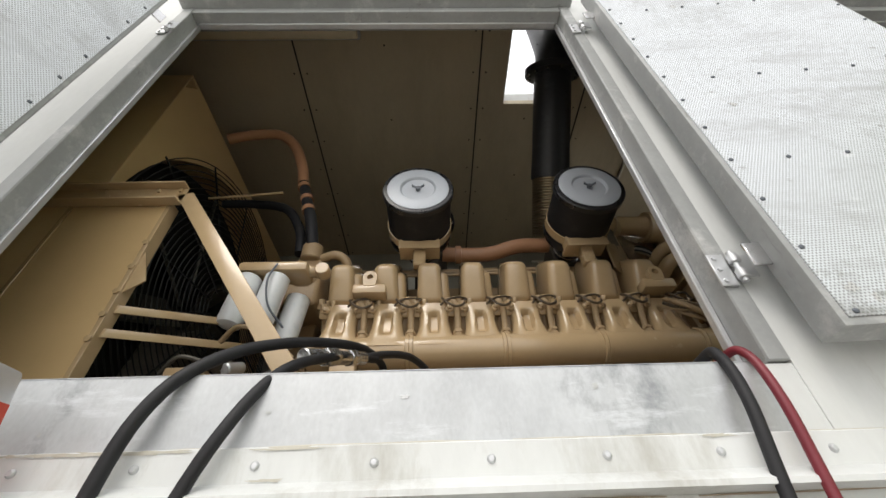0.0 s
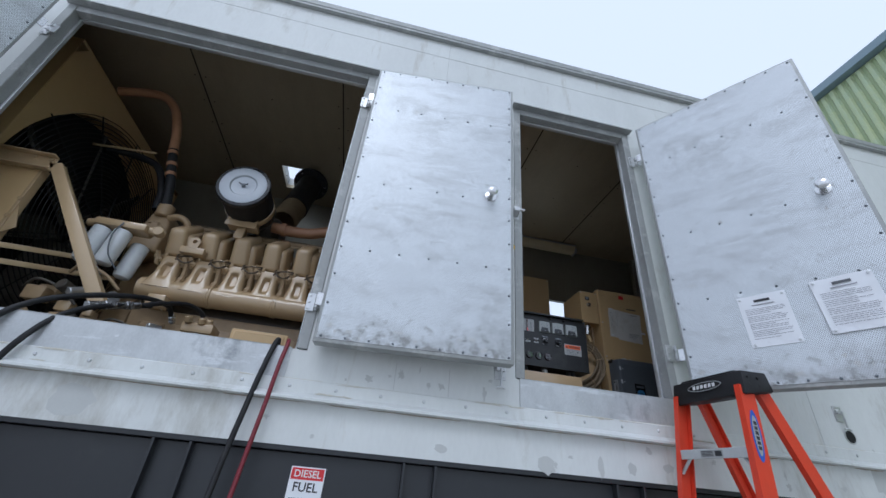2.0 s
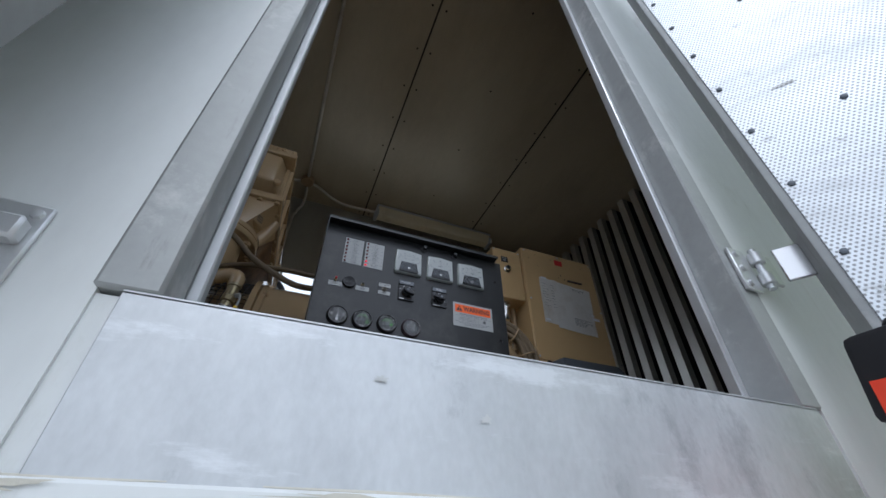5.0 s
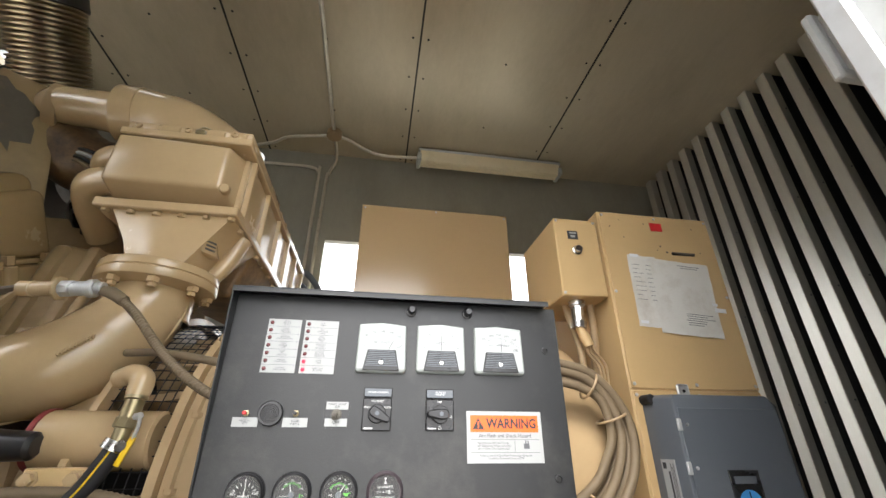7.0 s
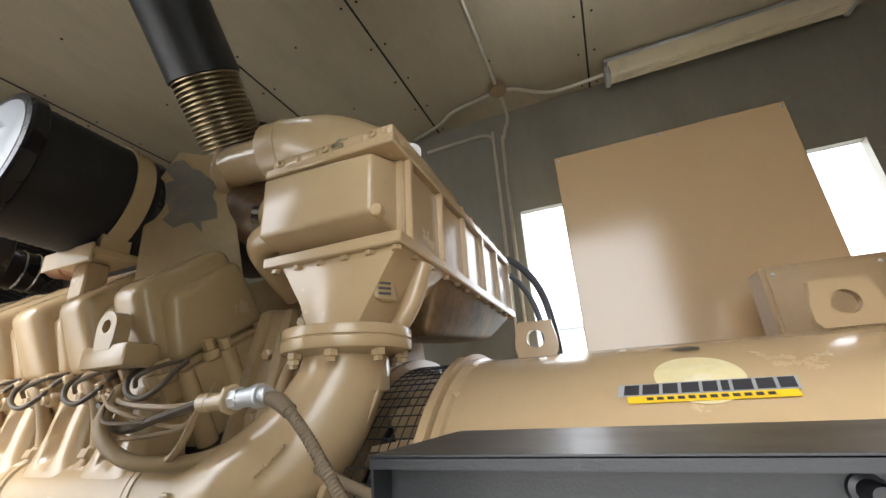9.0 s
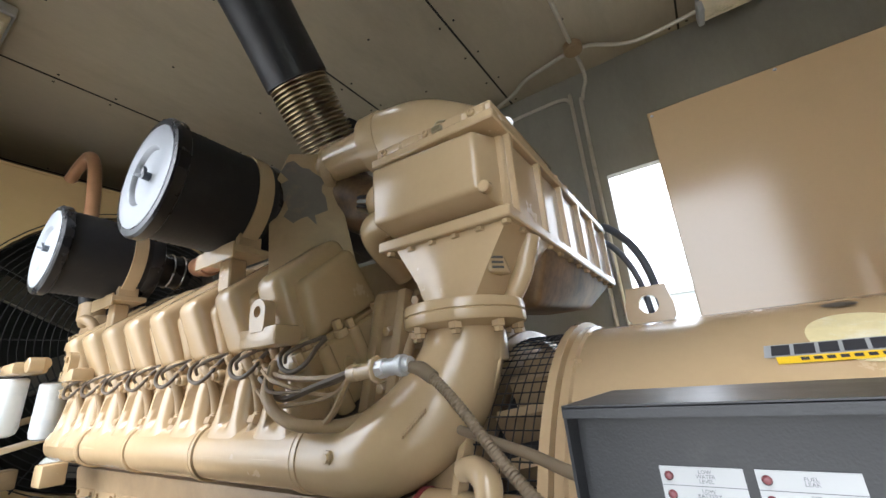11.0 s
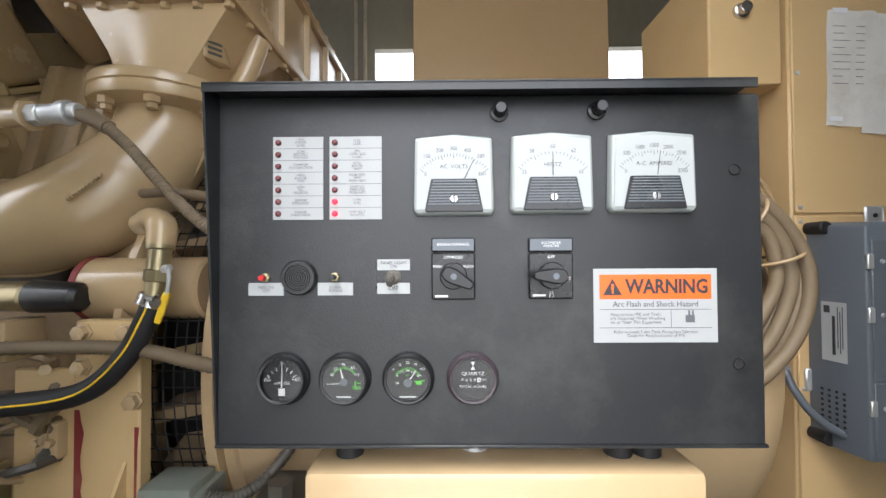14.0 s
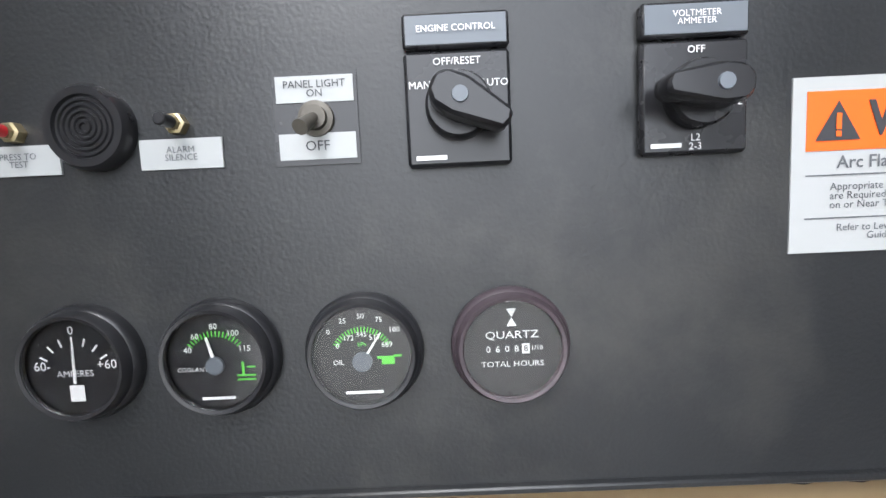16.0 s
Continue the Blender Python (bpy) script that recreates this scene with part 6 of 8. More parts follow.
hull(bm, [(-1.735, 1.09, 4.43), (-1.735, 1.225, 4.43), (-1.735, 1.205, 4.37), (-1.735, 1.11, 4.37)], [(-0.47, 1.09, 4.43), (-0.47, 1.225, 4.43), (-0.47, 1.205, 4.37), (-0.47, 1.11, 4.37)], 0.012)
part("diffuser", bm, TUBE_GLASS, lamp2)
cd = thing("conduit_run", "painted steel conduit and round junction box on the ceiling", "conduit", at=(1.89, 3.42, CZ))
bm = bmesh.new()
cyl(bm, (1.885, 3.41, CZ), (1.885, 3.41, CZ - 0.055), 0.062, None, 24, 0.006)
part("junction_box", bm, TAN_DULL, cd)
for pts in ([(1.90, 0.95, 4.478), (1.895, 2.2, 4.478), (1.885, 3.40, 4.475)], [(1.90, 3.43, 4.475), (2.0, 3.46, 4.47), (2.15, 3.53, 4.44), (2.3, 3.56, 4.425), (2.62, 3.56, 4.44)],
            [(1.86, 3.43, 4.475), (1.7, 3.46, 4.475), (1.5, 3.50, 4.47), (1.36, 3.58, 4.46), (1.1, 3.66, 4.45)], [(1.885, 3.46, 4.475), (1.89, 3.58, 4.46), (1.885, 3.68, 4.40), (1.84, 3.70, 4.28), (1.82, 3.70, 4.0), (1.82, 3.70, 1.6)],
            [(1.2, 3.70, 4.33), (1.5, 3.70, 4.335), (1.68, 3.70, 4.33), (1.745, 3.70, 4.28), (1.755, 3.70, 4.1), (1.755, 3.70, 1.6)]):
    bm = bmesh.new()
    tube(bm, pts, 0.013, 10, 8)
    part("conduit", bm, CONDUIT, cd)
hose("coolant_hose", "thick dark hose arching down behind the aftercooler", [(1.86, 2.95, 3.06), (1.93, 3.01, 3.05), (2.01, 3.08, 2.95), (2.055, 3.11, 2.79), (2.075, 3.12, 2.5), (2.075, 3.12, 2.2)], 0.018, GREY_BOX)
hose("coolant_hose", "second dark hose running beside it", [(1.86, 2.97, 2.98), (1.91, 3.02, 2.98), (1.97, 3.08, 2.89), (2.01, 3.10, 2.74), (2.03, 3.11, 2.5), (2.03, 3.11, 2.2)], 0.014, GREY_BOX)
jb_ = thing("junction_box", "grey weatherproof junction box on the inside of the post", "electrical box", at=(3.02, 0.97, 2.6))
bm = bmesh.new()
box(bm, (2.965, 0.94, 2.60), (3.075, 0.995, 2.72), 0.008)
box(bm, (2.960, 0.995, 2.595), (3.080, 1.01, 2.725), 0.004)
part("case", bm, STAIN, jb_)


# ---- diesel engine: two leaning banks of eight ----
EY = 2.38
eng = thing("diesel_engine", "large tan painted sixteen-cylinder diesel engine with dusty cast parts", "engine", at=(0.45, EY, FZ))
XC = [-0.434 + 0.235 * k for k in range(8)]
bm = bmesh.new()
hull(bm, [(-0.60, 1.98, 1.50), (1.56, 1.98, 1.50), (1.56, 2.78, 1.50), (-0.60, 2.78, 1.50)], [(-0.60, 1.88, 2.15), (1.56, 1.88, 2.15), (1.56, 2.88, 2.15), (-0.60, 2.88, 2.15)], 0.02)
part("block", bm, TAN_DULL, eng)
# upper block side: the cavities' shade is put into its dark oily colour
bm = bmesh.new()
hull(bm, [(-0.58, 1.90, 2.14), (1.50, 1.90, 2.14), (1.50, 2.86, 2.14), (-0.58, 2.86, 2.14)], [(-0.58, 2.02, 2.62), (1.50, 2.02, 2.62), (1.50, 2.74, 2.62), (-0.58, 2.74, 2.62)], 0.02)
part("cylinder_deck", bm, GRIME_SHADE, eng, "oily side of the engine block, darkened as shade between the legs")
for k in range(8):
    bm = bmesh.new()
    box(bm, (XC[k] - 0.095, 1.885, 1.80), (XC[k] + 0.095, 1.93, 2.06), 0.014, seg=2)
    for dx in (-0.075, 0.075):
        for dz in (1.82, 2.04):
            lathe(bm, [(0.011, 0), (0.011, 0.008), (0, 0.010)], Matrix.Translation((XC[k] + dx, 1.885, dz)) @ FACING, 6)
    part("inspection_cover", bm, TAN_DULL, eng)

# one cylinder's head, rocker cover and studs, shared along the bank
LEAN_A = 29
BANK = pose(0, 1.89, 2.578, LEAN_A, 0, 0)
bm = bmesh.new()
hull(bm, [(-0.090, -0.108, 0.012), (0.050, -0.108, 0.012), (0.060, 0.235, 0.012), (-0.090, 0.235, 0.012)], [(-0.082, -0.084, 0.232), (0.036, -0.080, 0.232), (0.050, 0.205, 0.275), (-0.080, 0.205, 0.275)], 0.036, seg=4)
hull(bm, [(0.0, -0.085, 0.012), (0.088, -0.070, 0.012), (0.088, 0.235, 0.012), (0.0, 0.235, 0.012)], [(0.0, -0.045, 0.190), (0.080, -0.030, 0.185), (0.080, 0.205, 0.225), (0.0, 0.205, 0.230)], 0.026, seg=3)
box(bm, (-0.095, -0.114, -0.004), (0.095, 0.19, 0.012), 0.005, seg=2)
cover_me = mesh_of("rocker_cover", bm, TAN)
bm = bmesh.new()
box(bm, (-0.113, -0.105, -0.20), (0.113, 0.20, -0.006), 0.012, seg=2)
box(bm, (-0.113, -0.150, -0.060), (-0.070, -0.10, -0.01), 0.010, seg=2)
box(bm, (0.070, -0.150, -0.060), (0.113, -0.10, -0.01), 0.010, seg=2)
lathe(bm, [(0.016, 0), (0.016, 0.006), (0.009, 0.007), (0.009, 0.0), (0, 0.0)], Matrix.Translation((0.113, 0.06, -0.09)) @ pose(0, 0, 0, 0, 90, 0), 16)
for x in (-0.098, 0.098):
    for y in (-0.125, 0.0):
        cyl(bm, (x * 1.08, y, -0.01), (x * 1.08, y, 0.016), 0.022, None, 14, 0.003)
        cyl(bm, (x * 1.08, y, 0.016), (x * 1.08, y, 0.046), 0.016, None, 6, 0.003)
    cyl(bm, (x * 0.9, -0.150, -0.03), (x * 0.9, -0.150, 0.020), 0.016, None, 6, 0.002)
for y in (-0.085, 0.045, 0.175):
    cyl(bm, (0.108, y, -0.20), (0.108, y, 0.0), 0.026, 0.022, 14, 0.004)
    cyl(bm, (0.108, y, 0.0), (0.108, y, 0.030), 0.016, None, 6, 0.003)
lathe(bm, [(0.024, 0), (0.024, 0.006), (0.017, 0.008), (0.015, -0.004), (0, -0.004)], Matrix.Translation((0.113, -0.02, -0.09)) @ pose(0, 0, 0, 0, 90, 0), 20)
head_me = mesh_of("cylinder_head", bm, TAN)
for k, x in enumerate(XC):
    off = Matrix.Translation((-0.45, -EY, -FZ))
    for far in (0, 1):
        m = off @ Matrix.Translation((x, 0, 0)) @ BANK if not far else off @ Matrix.Translation((x, 2 * EY, 0)) @ pose(0, 0, 0, 0, 0, 180) @ BANK
        part("cylinder_head", head_me, TAN, eng, m=m)
        part("rocker_cover", cover_me, TAN, eng, m=m)

# long rails and pipes along the valley behind the covers
for y, z, r, mt, nm in ((2.06, 2.945, 0.022, TAN_DULL, "valley_rail"), (2.03, 2.905, 0.009, TAN, "fuel_rail"), (2.10, 2.99, 0.012, CABLE, "harness_conduit")):
    part(nm, one(tube, [(-0.52, y, z), (0.0, y + 0.004, z - 0.004), (0.5, y, z + 0.003), (0.95, y + 0.003, z)], r, 12, 5), mt, eng)
# gear housing at the flywheel end of the banks
bm = bmesh.new()
hull(bm, [(1.34, 1.885, 2.20), (1.60, 1.93, 2.20), (1.60, 2.78, 2.20), (1.34, 2.80, 2.20)], [(1.34, 2.00, 2.72), (1.57, 2.04, 2.70), (1.57, 2.68, 2.70), (1.34, 2.70, 2.72)], 0.03, seg=3)
for x in (1.385, 1.475):
    hull(bm, [(x - 0.016, 1.865, 2.22), (x + 0.016, 1.870, 2.22), (x + 0.016, 1.95, 2.22), (x - 0.016, 1.95, 2.22)], [(x - 0.014, 1.985, 2.70), (x + 0.014, 1.99, 2.70), (x + 0.014, 2.06, 2.70), (x - 0.014, 2.06, 2.70)], 0.006)
gh_ = part("gear_housing", bm, TAN_DULL, eng, "dusty tan gear housing")
for k in range(6):
    f = k / 5
    part("bolt", one(cyl, (1.43 + 0.1 * (k % 2), 1.925 + 0.085 * f, 2.26 + 0.40 * f), (1.43 + 0.1 * (k % 2), 1.890 + 0.085 * f, 2.253 + 0.40 * f), 0.016, None, 6, 0.003), TAN, gh_)
    part("bolt", one(cyl, (1.59 - 0.02 * f, 2.03 + 0.07 * f, 2.24 + 0.42 * f), (1.612 - 0.02 * f, 2.03 + 0.07 * f, 2.24 + 0.42 * f), 0.015, None, 6, 0.003), TAN, gh_)
part("breather_pipe", one(tube, [(1.52, 1.94, 2.30), (1.535, 1.90, 2.40), (1.55, 1.92, 2.52), (1.56, 1.99, 2.60)], 0.014, 10, 5), TAN_DULL, gh_)
# lifting lugs on the near bank
for x in (-0.292, 1.203):
    bm = bmesh.new()
    n = 20
    B = BANK.copy()
    out = []
    for i in range(n):
        a = 2 * math.pi * i / n
        out.append((0.036 * math.cos(a), 0.036 * math.sin(a) if math.sin(a) > 0 else -0.055 * min(1, -2 * math.sin(a))))
    inn = [(0.016 * math.cos(2 * math.pi * i / n), 0.016 * math.sin(2 * math.pi * i / n)) for i in range(n)]
    rows = [[bm.verts.new((x + px, yy, 2.642 + pz)) for px, pz in P] for P, yy in ((out, 1.688), (inn, 1.688), (inn, 1.722), (out, 1.722))]
    for a, b in zip(rows, rows[1:] + rows[:1]):
        for i in range(n):
            bm.faces.new((a[i], a[(i + 1) % n], b[(i + 1) % n], b[i]))
    box(bm, (x - 0.085, 1.690, 2.545), (x + 0.085, 1.775, 2.600), 0.010, seg=2)
    part("lifting_lug", bm, TAN, eng)

# charge-air manifold: a long tube with a forked leg to each head
MY, MZ = 1.800, 2.268
bm = bmesh.new()
tube(bm, [(-0.56, MY + 0.01, MZ), (0.2, MY, MZ), (1.0, MY, MZ), (1.34, MY, MZ)], 0.080, 32, 6)
mani = part("charge_air_manifold", bm, TAN, eng)
for x in (-0.084, 0.375, 0.853, 1.33):
    bm = bmesh.new()
    lathe(bm, [(0.080, -0.020), (0.086, -0.017), (0.086, -0.002), (0.082, 0.0), (0.086, 0.002), (0.086, 0.017), (0.080, 0.020)], Matrix.Translation((x, MY, MZ)) @ pose(0, 0, 0, 0, 90, 0), 36)
    part("joint_band", bm, TAN, mani)
def leg_width(z):
    return np.interp(z, (0.0, 0.03, 0.055, 0.085, 0.13, 0.18, 0.215, 0.235, 0.262), (0.1175, 0.1165, 0.100, 0.084, 0.076, 0.074, 0.080, 0.088, 0.080))


def leg_front(u, z, x):
    """Depth of the cast leg's front: follows the pipe below, sunk along its middle, rolled over at the edges."""
    y = np.interp(z, (0.0, 0.05, 0.12, 0.20, 0.262), (-0.080, -0.064, -0.048, -0.034, -0.026))
    sink = max(0.0, 1 - (abs(x) / 0.027) ** 4) * max(0.0, 1 - (abs(z - 0.142) / 0.066) ** 4)
    return y + 0.036 * min(1.0, sink * 1.6) + 0.030 * abs(u) ** 7


bm = bmesh.new()
U_ = [-1, -1] + list(np.linspace(-0.97, 0.97, 19)) + [1, 1]
G_ = []
for z in np.linspace(0.0, 0.262, 20):
    w = leg_width(z)
    G_.append([bm.verts.new((u * w, 0.06 + 0.1 * z if k in (0, len(U_) - 1) else leg_front(u, z, u * w), z)) for k, u in enumerate(U_)])
for a, b in zip(G_, G_[1:]):
    for k in range(len(U_) - 1):
        bm.faces.new((a[k], a[k + 1], b[k + 1], b[k]))
bm.faces.new(G_[-1])
bm.faces.new(G_[0][::-1])
for x in (-0.070, 0.070):
    cyl(bm, (x * 1.12, 0.0, 0.226), (x * 1.12, -0.046, 0.222), 0.020, None, 14, 0.004)
    cyl(bm, (x * 1.12, -0.044, 0.222), (x * 1.12, -0.060, 0.220), 0.013, None, 6, 0.002)
    cyl(bm, (x * 0.7, -0.012, 0.250), (x * 0.7, -0.030, 0.284), 0.014, None, 6, 0.002)
leg_me = mesh_of("manifold_leg", bm, TAN, 60)
bm = bmesh.new()
cyl(bm, (0, -0.034, 0.045), (0, -0.012, 0.105), 0.023, 0.020, 14, 0.003)
cyl(bm, (0, -0.024, 0.075), (0, -0.016, 0.095), 0.028, None, 6, 0.002)
tube(bm, [(0, -0.012, 0.10), (0, -0.022, 0.16), (-0.002, -0.038, 0.215), (-0.020, -0.050, 0.250), (-0.050, -0.040, 0.270), (-0.062, -0.005, 0.280)], 0.0155, 12, 5)
fp_me = mesh_of("fuel_pipe", bm, TAN_DULL)
bm = bmesh.new()
tube(bm, [(-0.075, -0.03, 0.285), (-0.070, -0.070, 0.255), (-0.045, -0.085, 0.220), (-0.005, -0.080, 0.205), (0.030, -0.066, 0.225), (0.038, -0.04, 0.262), (0.05, -0.02, 0.285)], 0.0065, 8, 5)
tube(bm, [(-0.085, -0.045, 0.235), (-0.060, -0.062, 0.250), (-0.030, -0.066, 0.262), (0.010, -0.052, 0.276), (0.050, -0.020, 0.290)], 0.0055, 6, 5)
wire_me = mesh_of("injector_wire", bm, WIRE)
for k, x in enumerate(XC):
    m = Matrix.Translation((x - 0.45, MY - EY, MZ - FZ))
    part("manifold_leg", leg_me, TAN, eng, m=m)
    if k < 7:
        part("fuel_pipe", fp_me, TAN_DULL, eng, m=Matrix.Translation((0.118, 0, 0)) @ m)
    part("injector_wire", wire_me, WIRE, eng, m=Matrix.Translation((0.118, 0, 0)) @ m)

# elbow up to the aftercooler, flange and bolts
bm = bmesh.new()
tube(bm, [(1.33, MY, MZ), (1.45, MY, MZ + 0.002), (1.58, 1.812, MZ + 0.028), (1.675, 1.86, MZ + 0.105), (1.715, 1.905, MZ + 0.20), (1.722, 1.925, 2.56)], 0.08, 40, 8, radii=(0.082, 0.088, 0.102, 0.108, 0.100, 0.096))
elb = part("charge_air_elbow", bm, TAN, eng)
part("casting_seam", one(tube, [(1.42, MY, MZ - 0.088), (1.58, 1.812, MZ - 0.076), (1.745, 1.86, MZ + 0.035), (1.812, 1.900, MZ + 0.17), (1.818, 1.918, MZ + 0.26)], 0.004, 6, 8), TAN, elb)
bm = bmesh.new()
for k in range(11):
    f = k / 10
    box(bm, (-0.0022, -0.0045, -0.004), (0.0022, 0.0045, 0.0022), 0.0008, axis((1.672 + 0.046 * f, 1.7245 + 0.016 * f, 2.326 + 0.044 * f), (0.05, -1, 0.25)))
part("cast_marks", bm, TAN, elb, "raised casting marks")
bm = bmesh.new()
lathe(bm, [(0.016, 0), (0.016, 0.010), (0.010, 0.012), (0.010, 0.016), (0, 0.016)], Matrix.Translation((1.47, MY - 0.084, MZ + 0.015)) @ FACING, 6)
part("plug", bm, TAN, elb)
FC = Vector((1.722, 1.928, 2.548))
bm = bmesh.new()
lathe(bm, [(0.096, -0.09), (0.100, -0.086), (0.100, -0.02), (0.096, -0.012), (0.150, 0), (0.153, 0.004), (0.153, 0.022), (0.149, 0.026), (0.153, 0.028), (0.153, 0.046), (0.150, 0.050), (0.09, 0.052)], Matrix.Translation(FC), 48)
fl = part("flange", bm, TAN, elb)
bm = bmesh.new()
lathe(bm, [(0.0165, 0), (0.0165, -0.016), (0.011, -0.018), (0.011, -0.028), (0, -0.028)], Matrix.Identity(4), 6)
fb = mesh_of("flange_bolt", bm, TAN)
for i in range(8):
    a = math.radians(20 + 45 * i)
    part("flange_bolt", fb, TAN, fl, m=placed(fl).inverted() @ Matrix.Translation(FC + Vector((0.128 * math.cos(a), 0.128 * math.sin(a), 0))))

# aftercooler
ac = part("aftercooler", one(box, (1.565, 1.875, 2.79), (1.905, 2.92, 3.005), 0.006), TAN, eng)
A0, A1, B0, B1 = 1.56, 1.925, 1.822, 2.945
for z0, z1, a0, a1, b0, nm in ((2.765, 2.795, 1.525, 1.920, 1.830, "lower_flange"), (3.008, 3.034, 1.535, 1.922, 1.800, "upper_flange")):
    bm = bmesh.new()
    box(bm, (a0, b0, z0), (a1, B1, z1), 0.004)
    fr_ = part(nm, bm, TAN, ac)
    bolts = [(x, b0 + 0.02) for x in np.linspace(a0 + 0.03, a1 - 0.02, 6)] + [(a1 - 0.018, y) for y in np.linspace(b0 + 0.10, B1 - 0.03, 11)]
    for x, y in bolts:
        bm = bmesh.new()
        if nm == "upper_flange":
            cyl(bm, (x, y, z1), (x, y, z1 + 0.024), 0.012, None, 8, 0.003)
        else:
            cyl(bm, (x, y, z0), (x, y, z0 - 0.012), 0.012, None, 6, 0.002)
        part("bolt", bm, TAN, fr_)
for y in np.linspace(1.90, 2.90, 6):
    bm = bmesh.new()
    box(bm, (1.90, y - 0.009, 2.79), (1.921, y + 0.009, 3.01), 0.003)
    part("rib", bm, TAN, ac)
# front header with rounded edges
bm = bmesh.new()
hull(bm, [(1.552, 1.780, 2.828), (1.866, 1.795, 2.836), (1.866, 1.795, 2.990), (1.552, 1.780, 2.990)], [(1.545, 1.90, 2.80), (1.895, 1.90, 2.80), (1.895, 1.90, 3.01), (1.545, 1.90, 3.01)], 0.012, seg=3)
hd = part("front_header", bm, TAN, ac)
bm = bmesh.new()
cyl(bm, (1.880, 1.815, 2.835), (1.880, 1.79, 2.835), 0.015, None, 10, 0.003)
part("drain_plug", bm, TAN, hd)
bm = bmesh.new()
box(bm, (1.745, 1.80, 3.034), (1.775, 1.83, 3.052), 0.003)
tube(bm, [(1.745, 1.815, 3.052), (1.76, 1.815, 3.068), (1.782, 1.815, 3.062)], 0.005, 6, 4)
part("vent_cock", bm, BRASS, ac)
# inlet hopper under the front, from the flange up to the lower flange
bm = bmesh.new()
n = 32
lo = [FC + Vector((0.094 * math.cos(2 * math.pi * i / n), 0.094 * math.sin(2 * math.pi * i / n), 0.048)) for i in range(n)]
hi = []
for i in range(n):
    dx, dy = math.cos(2 * math.pi * i / n), math.sin(2 * math.pi * i / n)
    k = min(0.170 / max(abs(dx), 1e-4), 0.165 / max(abs(dy), 1e-4))
    hi.append(Vector((1.738 + dx * k, 2.015 + dy * k, 2.768)))
mid = [a.lerp(b, 0.45) * 1 + Vector((0, 0, -0.004)) for a, b in zip(lo, hi)]
mid = [FC.lerp(p, 0.92) + Vector((0, 0, 0.008)) for p in mid]
R_ = [[bm.verts.new(p) for p in ringp] for ringp in (lo, mid, hi)]
for a, b in zip(R_, R_[1:]):
    for i in range(n):
        bm.faces.new((a[i], a[(i + 1) % n], b[(i + 1) % n], b[i]))
part("inlet_hopper", bm, TAN, ac)
bm = bmesh.new()
hull(bm, [(1.62, 2.12, 2.60), (1.85, 2.12, 2.60), (1.83, 2.80, 2.66), (1.64, 2.80, 2.66)], [(1.57, 2.10, 2.768), (1.905, 2.10, 2.768), (1.905, 2.92, 2.768), (1.57, 2.92, 2.768)], 0.02, seg=3)
part("rear_hopper", bm, BURNT, ac, "heat-scorched brown and black enamel")
bm = bmesh.new()
hull(bm, [(1.835, 1.86, 2.655), (1.868, 1.90, 2.655), (1.865, 1.93, 2.655), (1.82, 1.92, 2.655)], [(1.840, 1.87, 2.745), (1.850, 1.88, 2.745), (1.848, 1.90, 2.745), (1.83, 1.90, 2.745)], 0.004)
bs = part("boss", bm, TAN, ac)
bars([(-0.015, 0.010 - 0.012 * k, 0.03, 0.006) for k in range(3)], Matrix.Translation((1.855, 1.874, 2.682)) @ pose(0, 0, 0, 90, 0, 50), STEEL_DIRTY, bs)
part("strut", one(tube, [(1.90, 1.99, 2.76), (1.865, 1.985, 2.66), (1.80, 1.98, 2.57)], 0.026, 10, 4), TAN, ac)
# outlet casting and cross pipe on top
bm = bmesh.new()
box(bm, (1.545, 1.812, 3.034), (1.915, 2.25, 3.066), 0.006, seg=2)
tube(bm, [(1.75, 2.03, 3.03), (1.70, 2.00, 3.09), (1.62, 1.965, 3.150), (1.53, 1.94, 3.178), (1.43, 1.93, 3.185)], 0.1, 32, 7, radii=(0.175, 0.150, 0.125, 0.104, 0.098))
dome = part("outlet_casting", bm, TAN, ac)
for x in (1.575, 1.72, 1.86):
    part("cap_screw", one(lathe, [(0.011, 0), (0.010, 0.006), (0.005, 0.007), (0.005, 0.003), (0, 0.003)], Matrix.Translation((x, 1.812, 3.050)) @ FACING, 12), TAN, dome)
bm = bmesh.new()
lathe(bm, [(0.098, -0.07), (0.104, -0.066), (0.104, 0.0), (0.098, 0.004)], Matrix.Translation((1.50, 1.935, 3.183)) @ pose(0, 0, 0, 0, 90, 3), 36)
part("collar", bm, TAN, dome)
part("cross_pipe", one(tube, [(1.44, 1.93, 3.185), (1.34, 1.925, 3.19), (1.25, 1.93, 3.195), (1.19, 1.96, 3.19)], 0.066, 24, 5, radii=(0.074, 0.066, 0.066, 0.066)), TAN, dome)
part("pipe_flange", one(lathe, [(0.062, -0.02), (0.084, -0.018), (0.086, -0.012), (0.086, 0.012), (0.084, 0.018), (0.062, 0.02)], Matrix.Translation((1.215, 1.945, 3.193)) @ pose(0, 0, 0, 0, 90, 22), 32), TAN_DULL, dome)
part("scorched_volute", one(tube, [(1.18, 2.02, 3.20), (1.22, 2.04, 3.10), (1.32, 2.06, 3.04), (1.44, 2.08, 3.06), (1.52, 2.10, 3.10)], 0.1, 24, 5, radii=(0.09, 0.11, 0.11, 0.09, 0.07)), BURNT, dome, "heat-scorched brown casting")
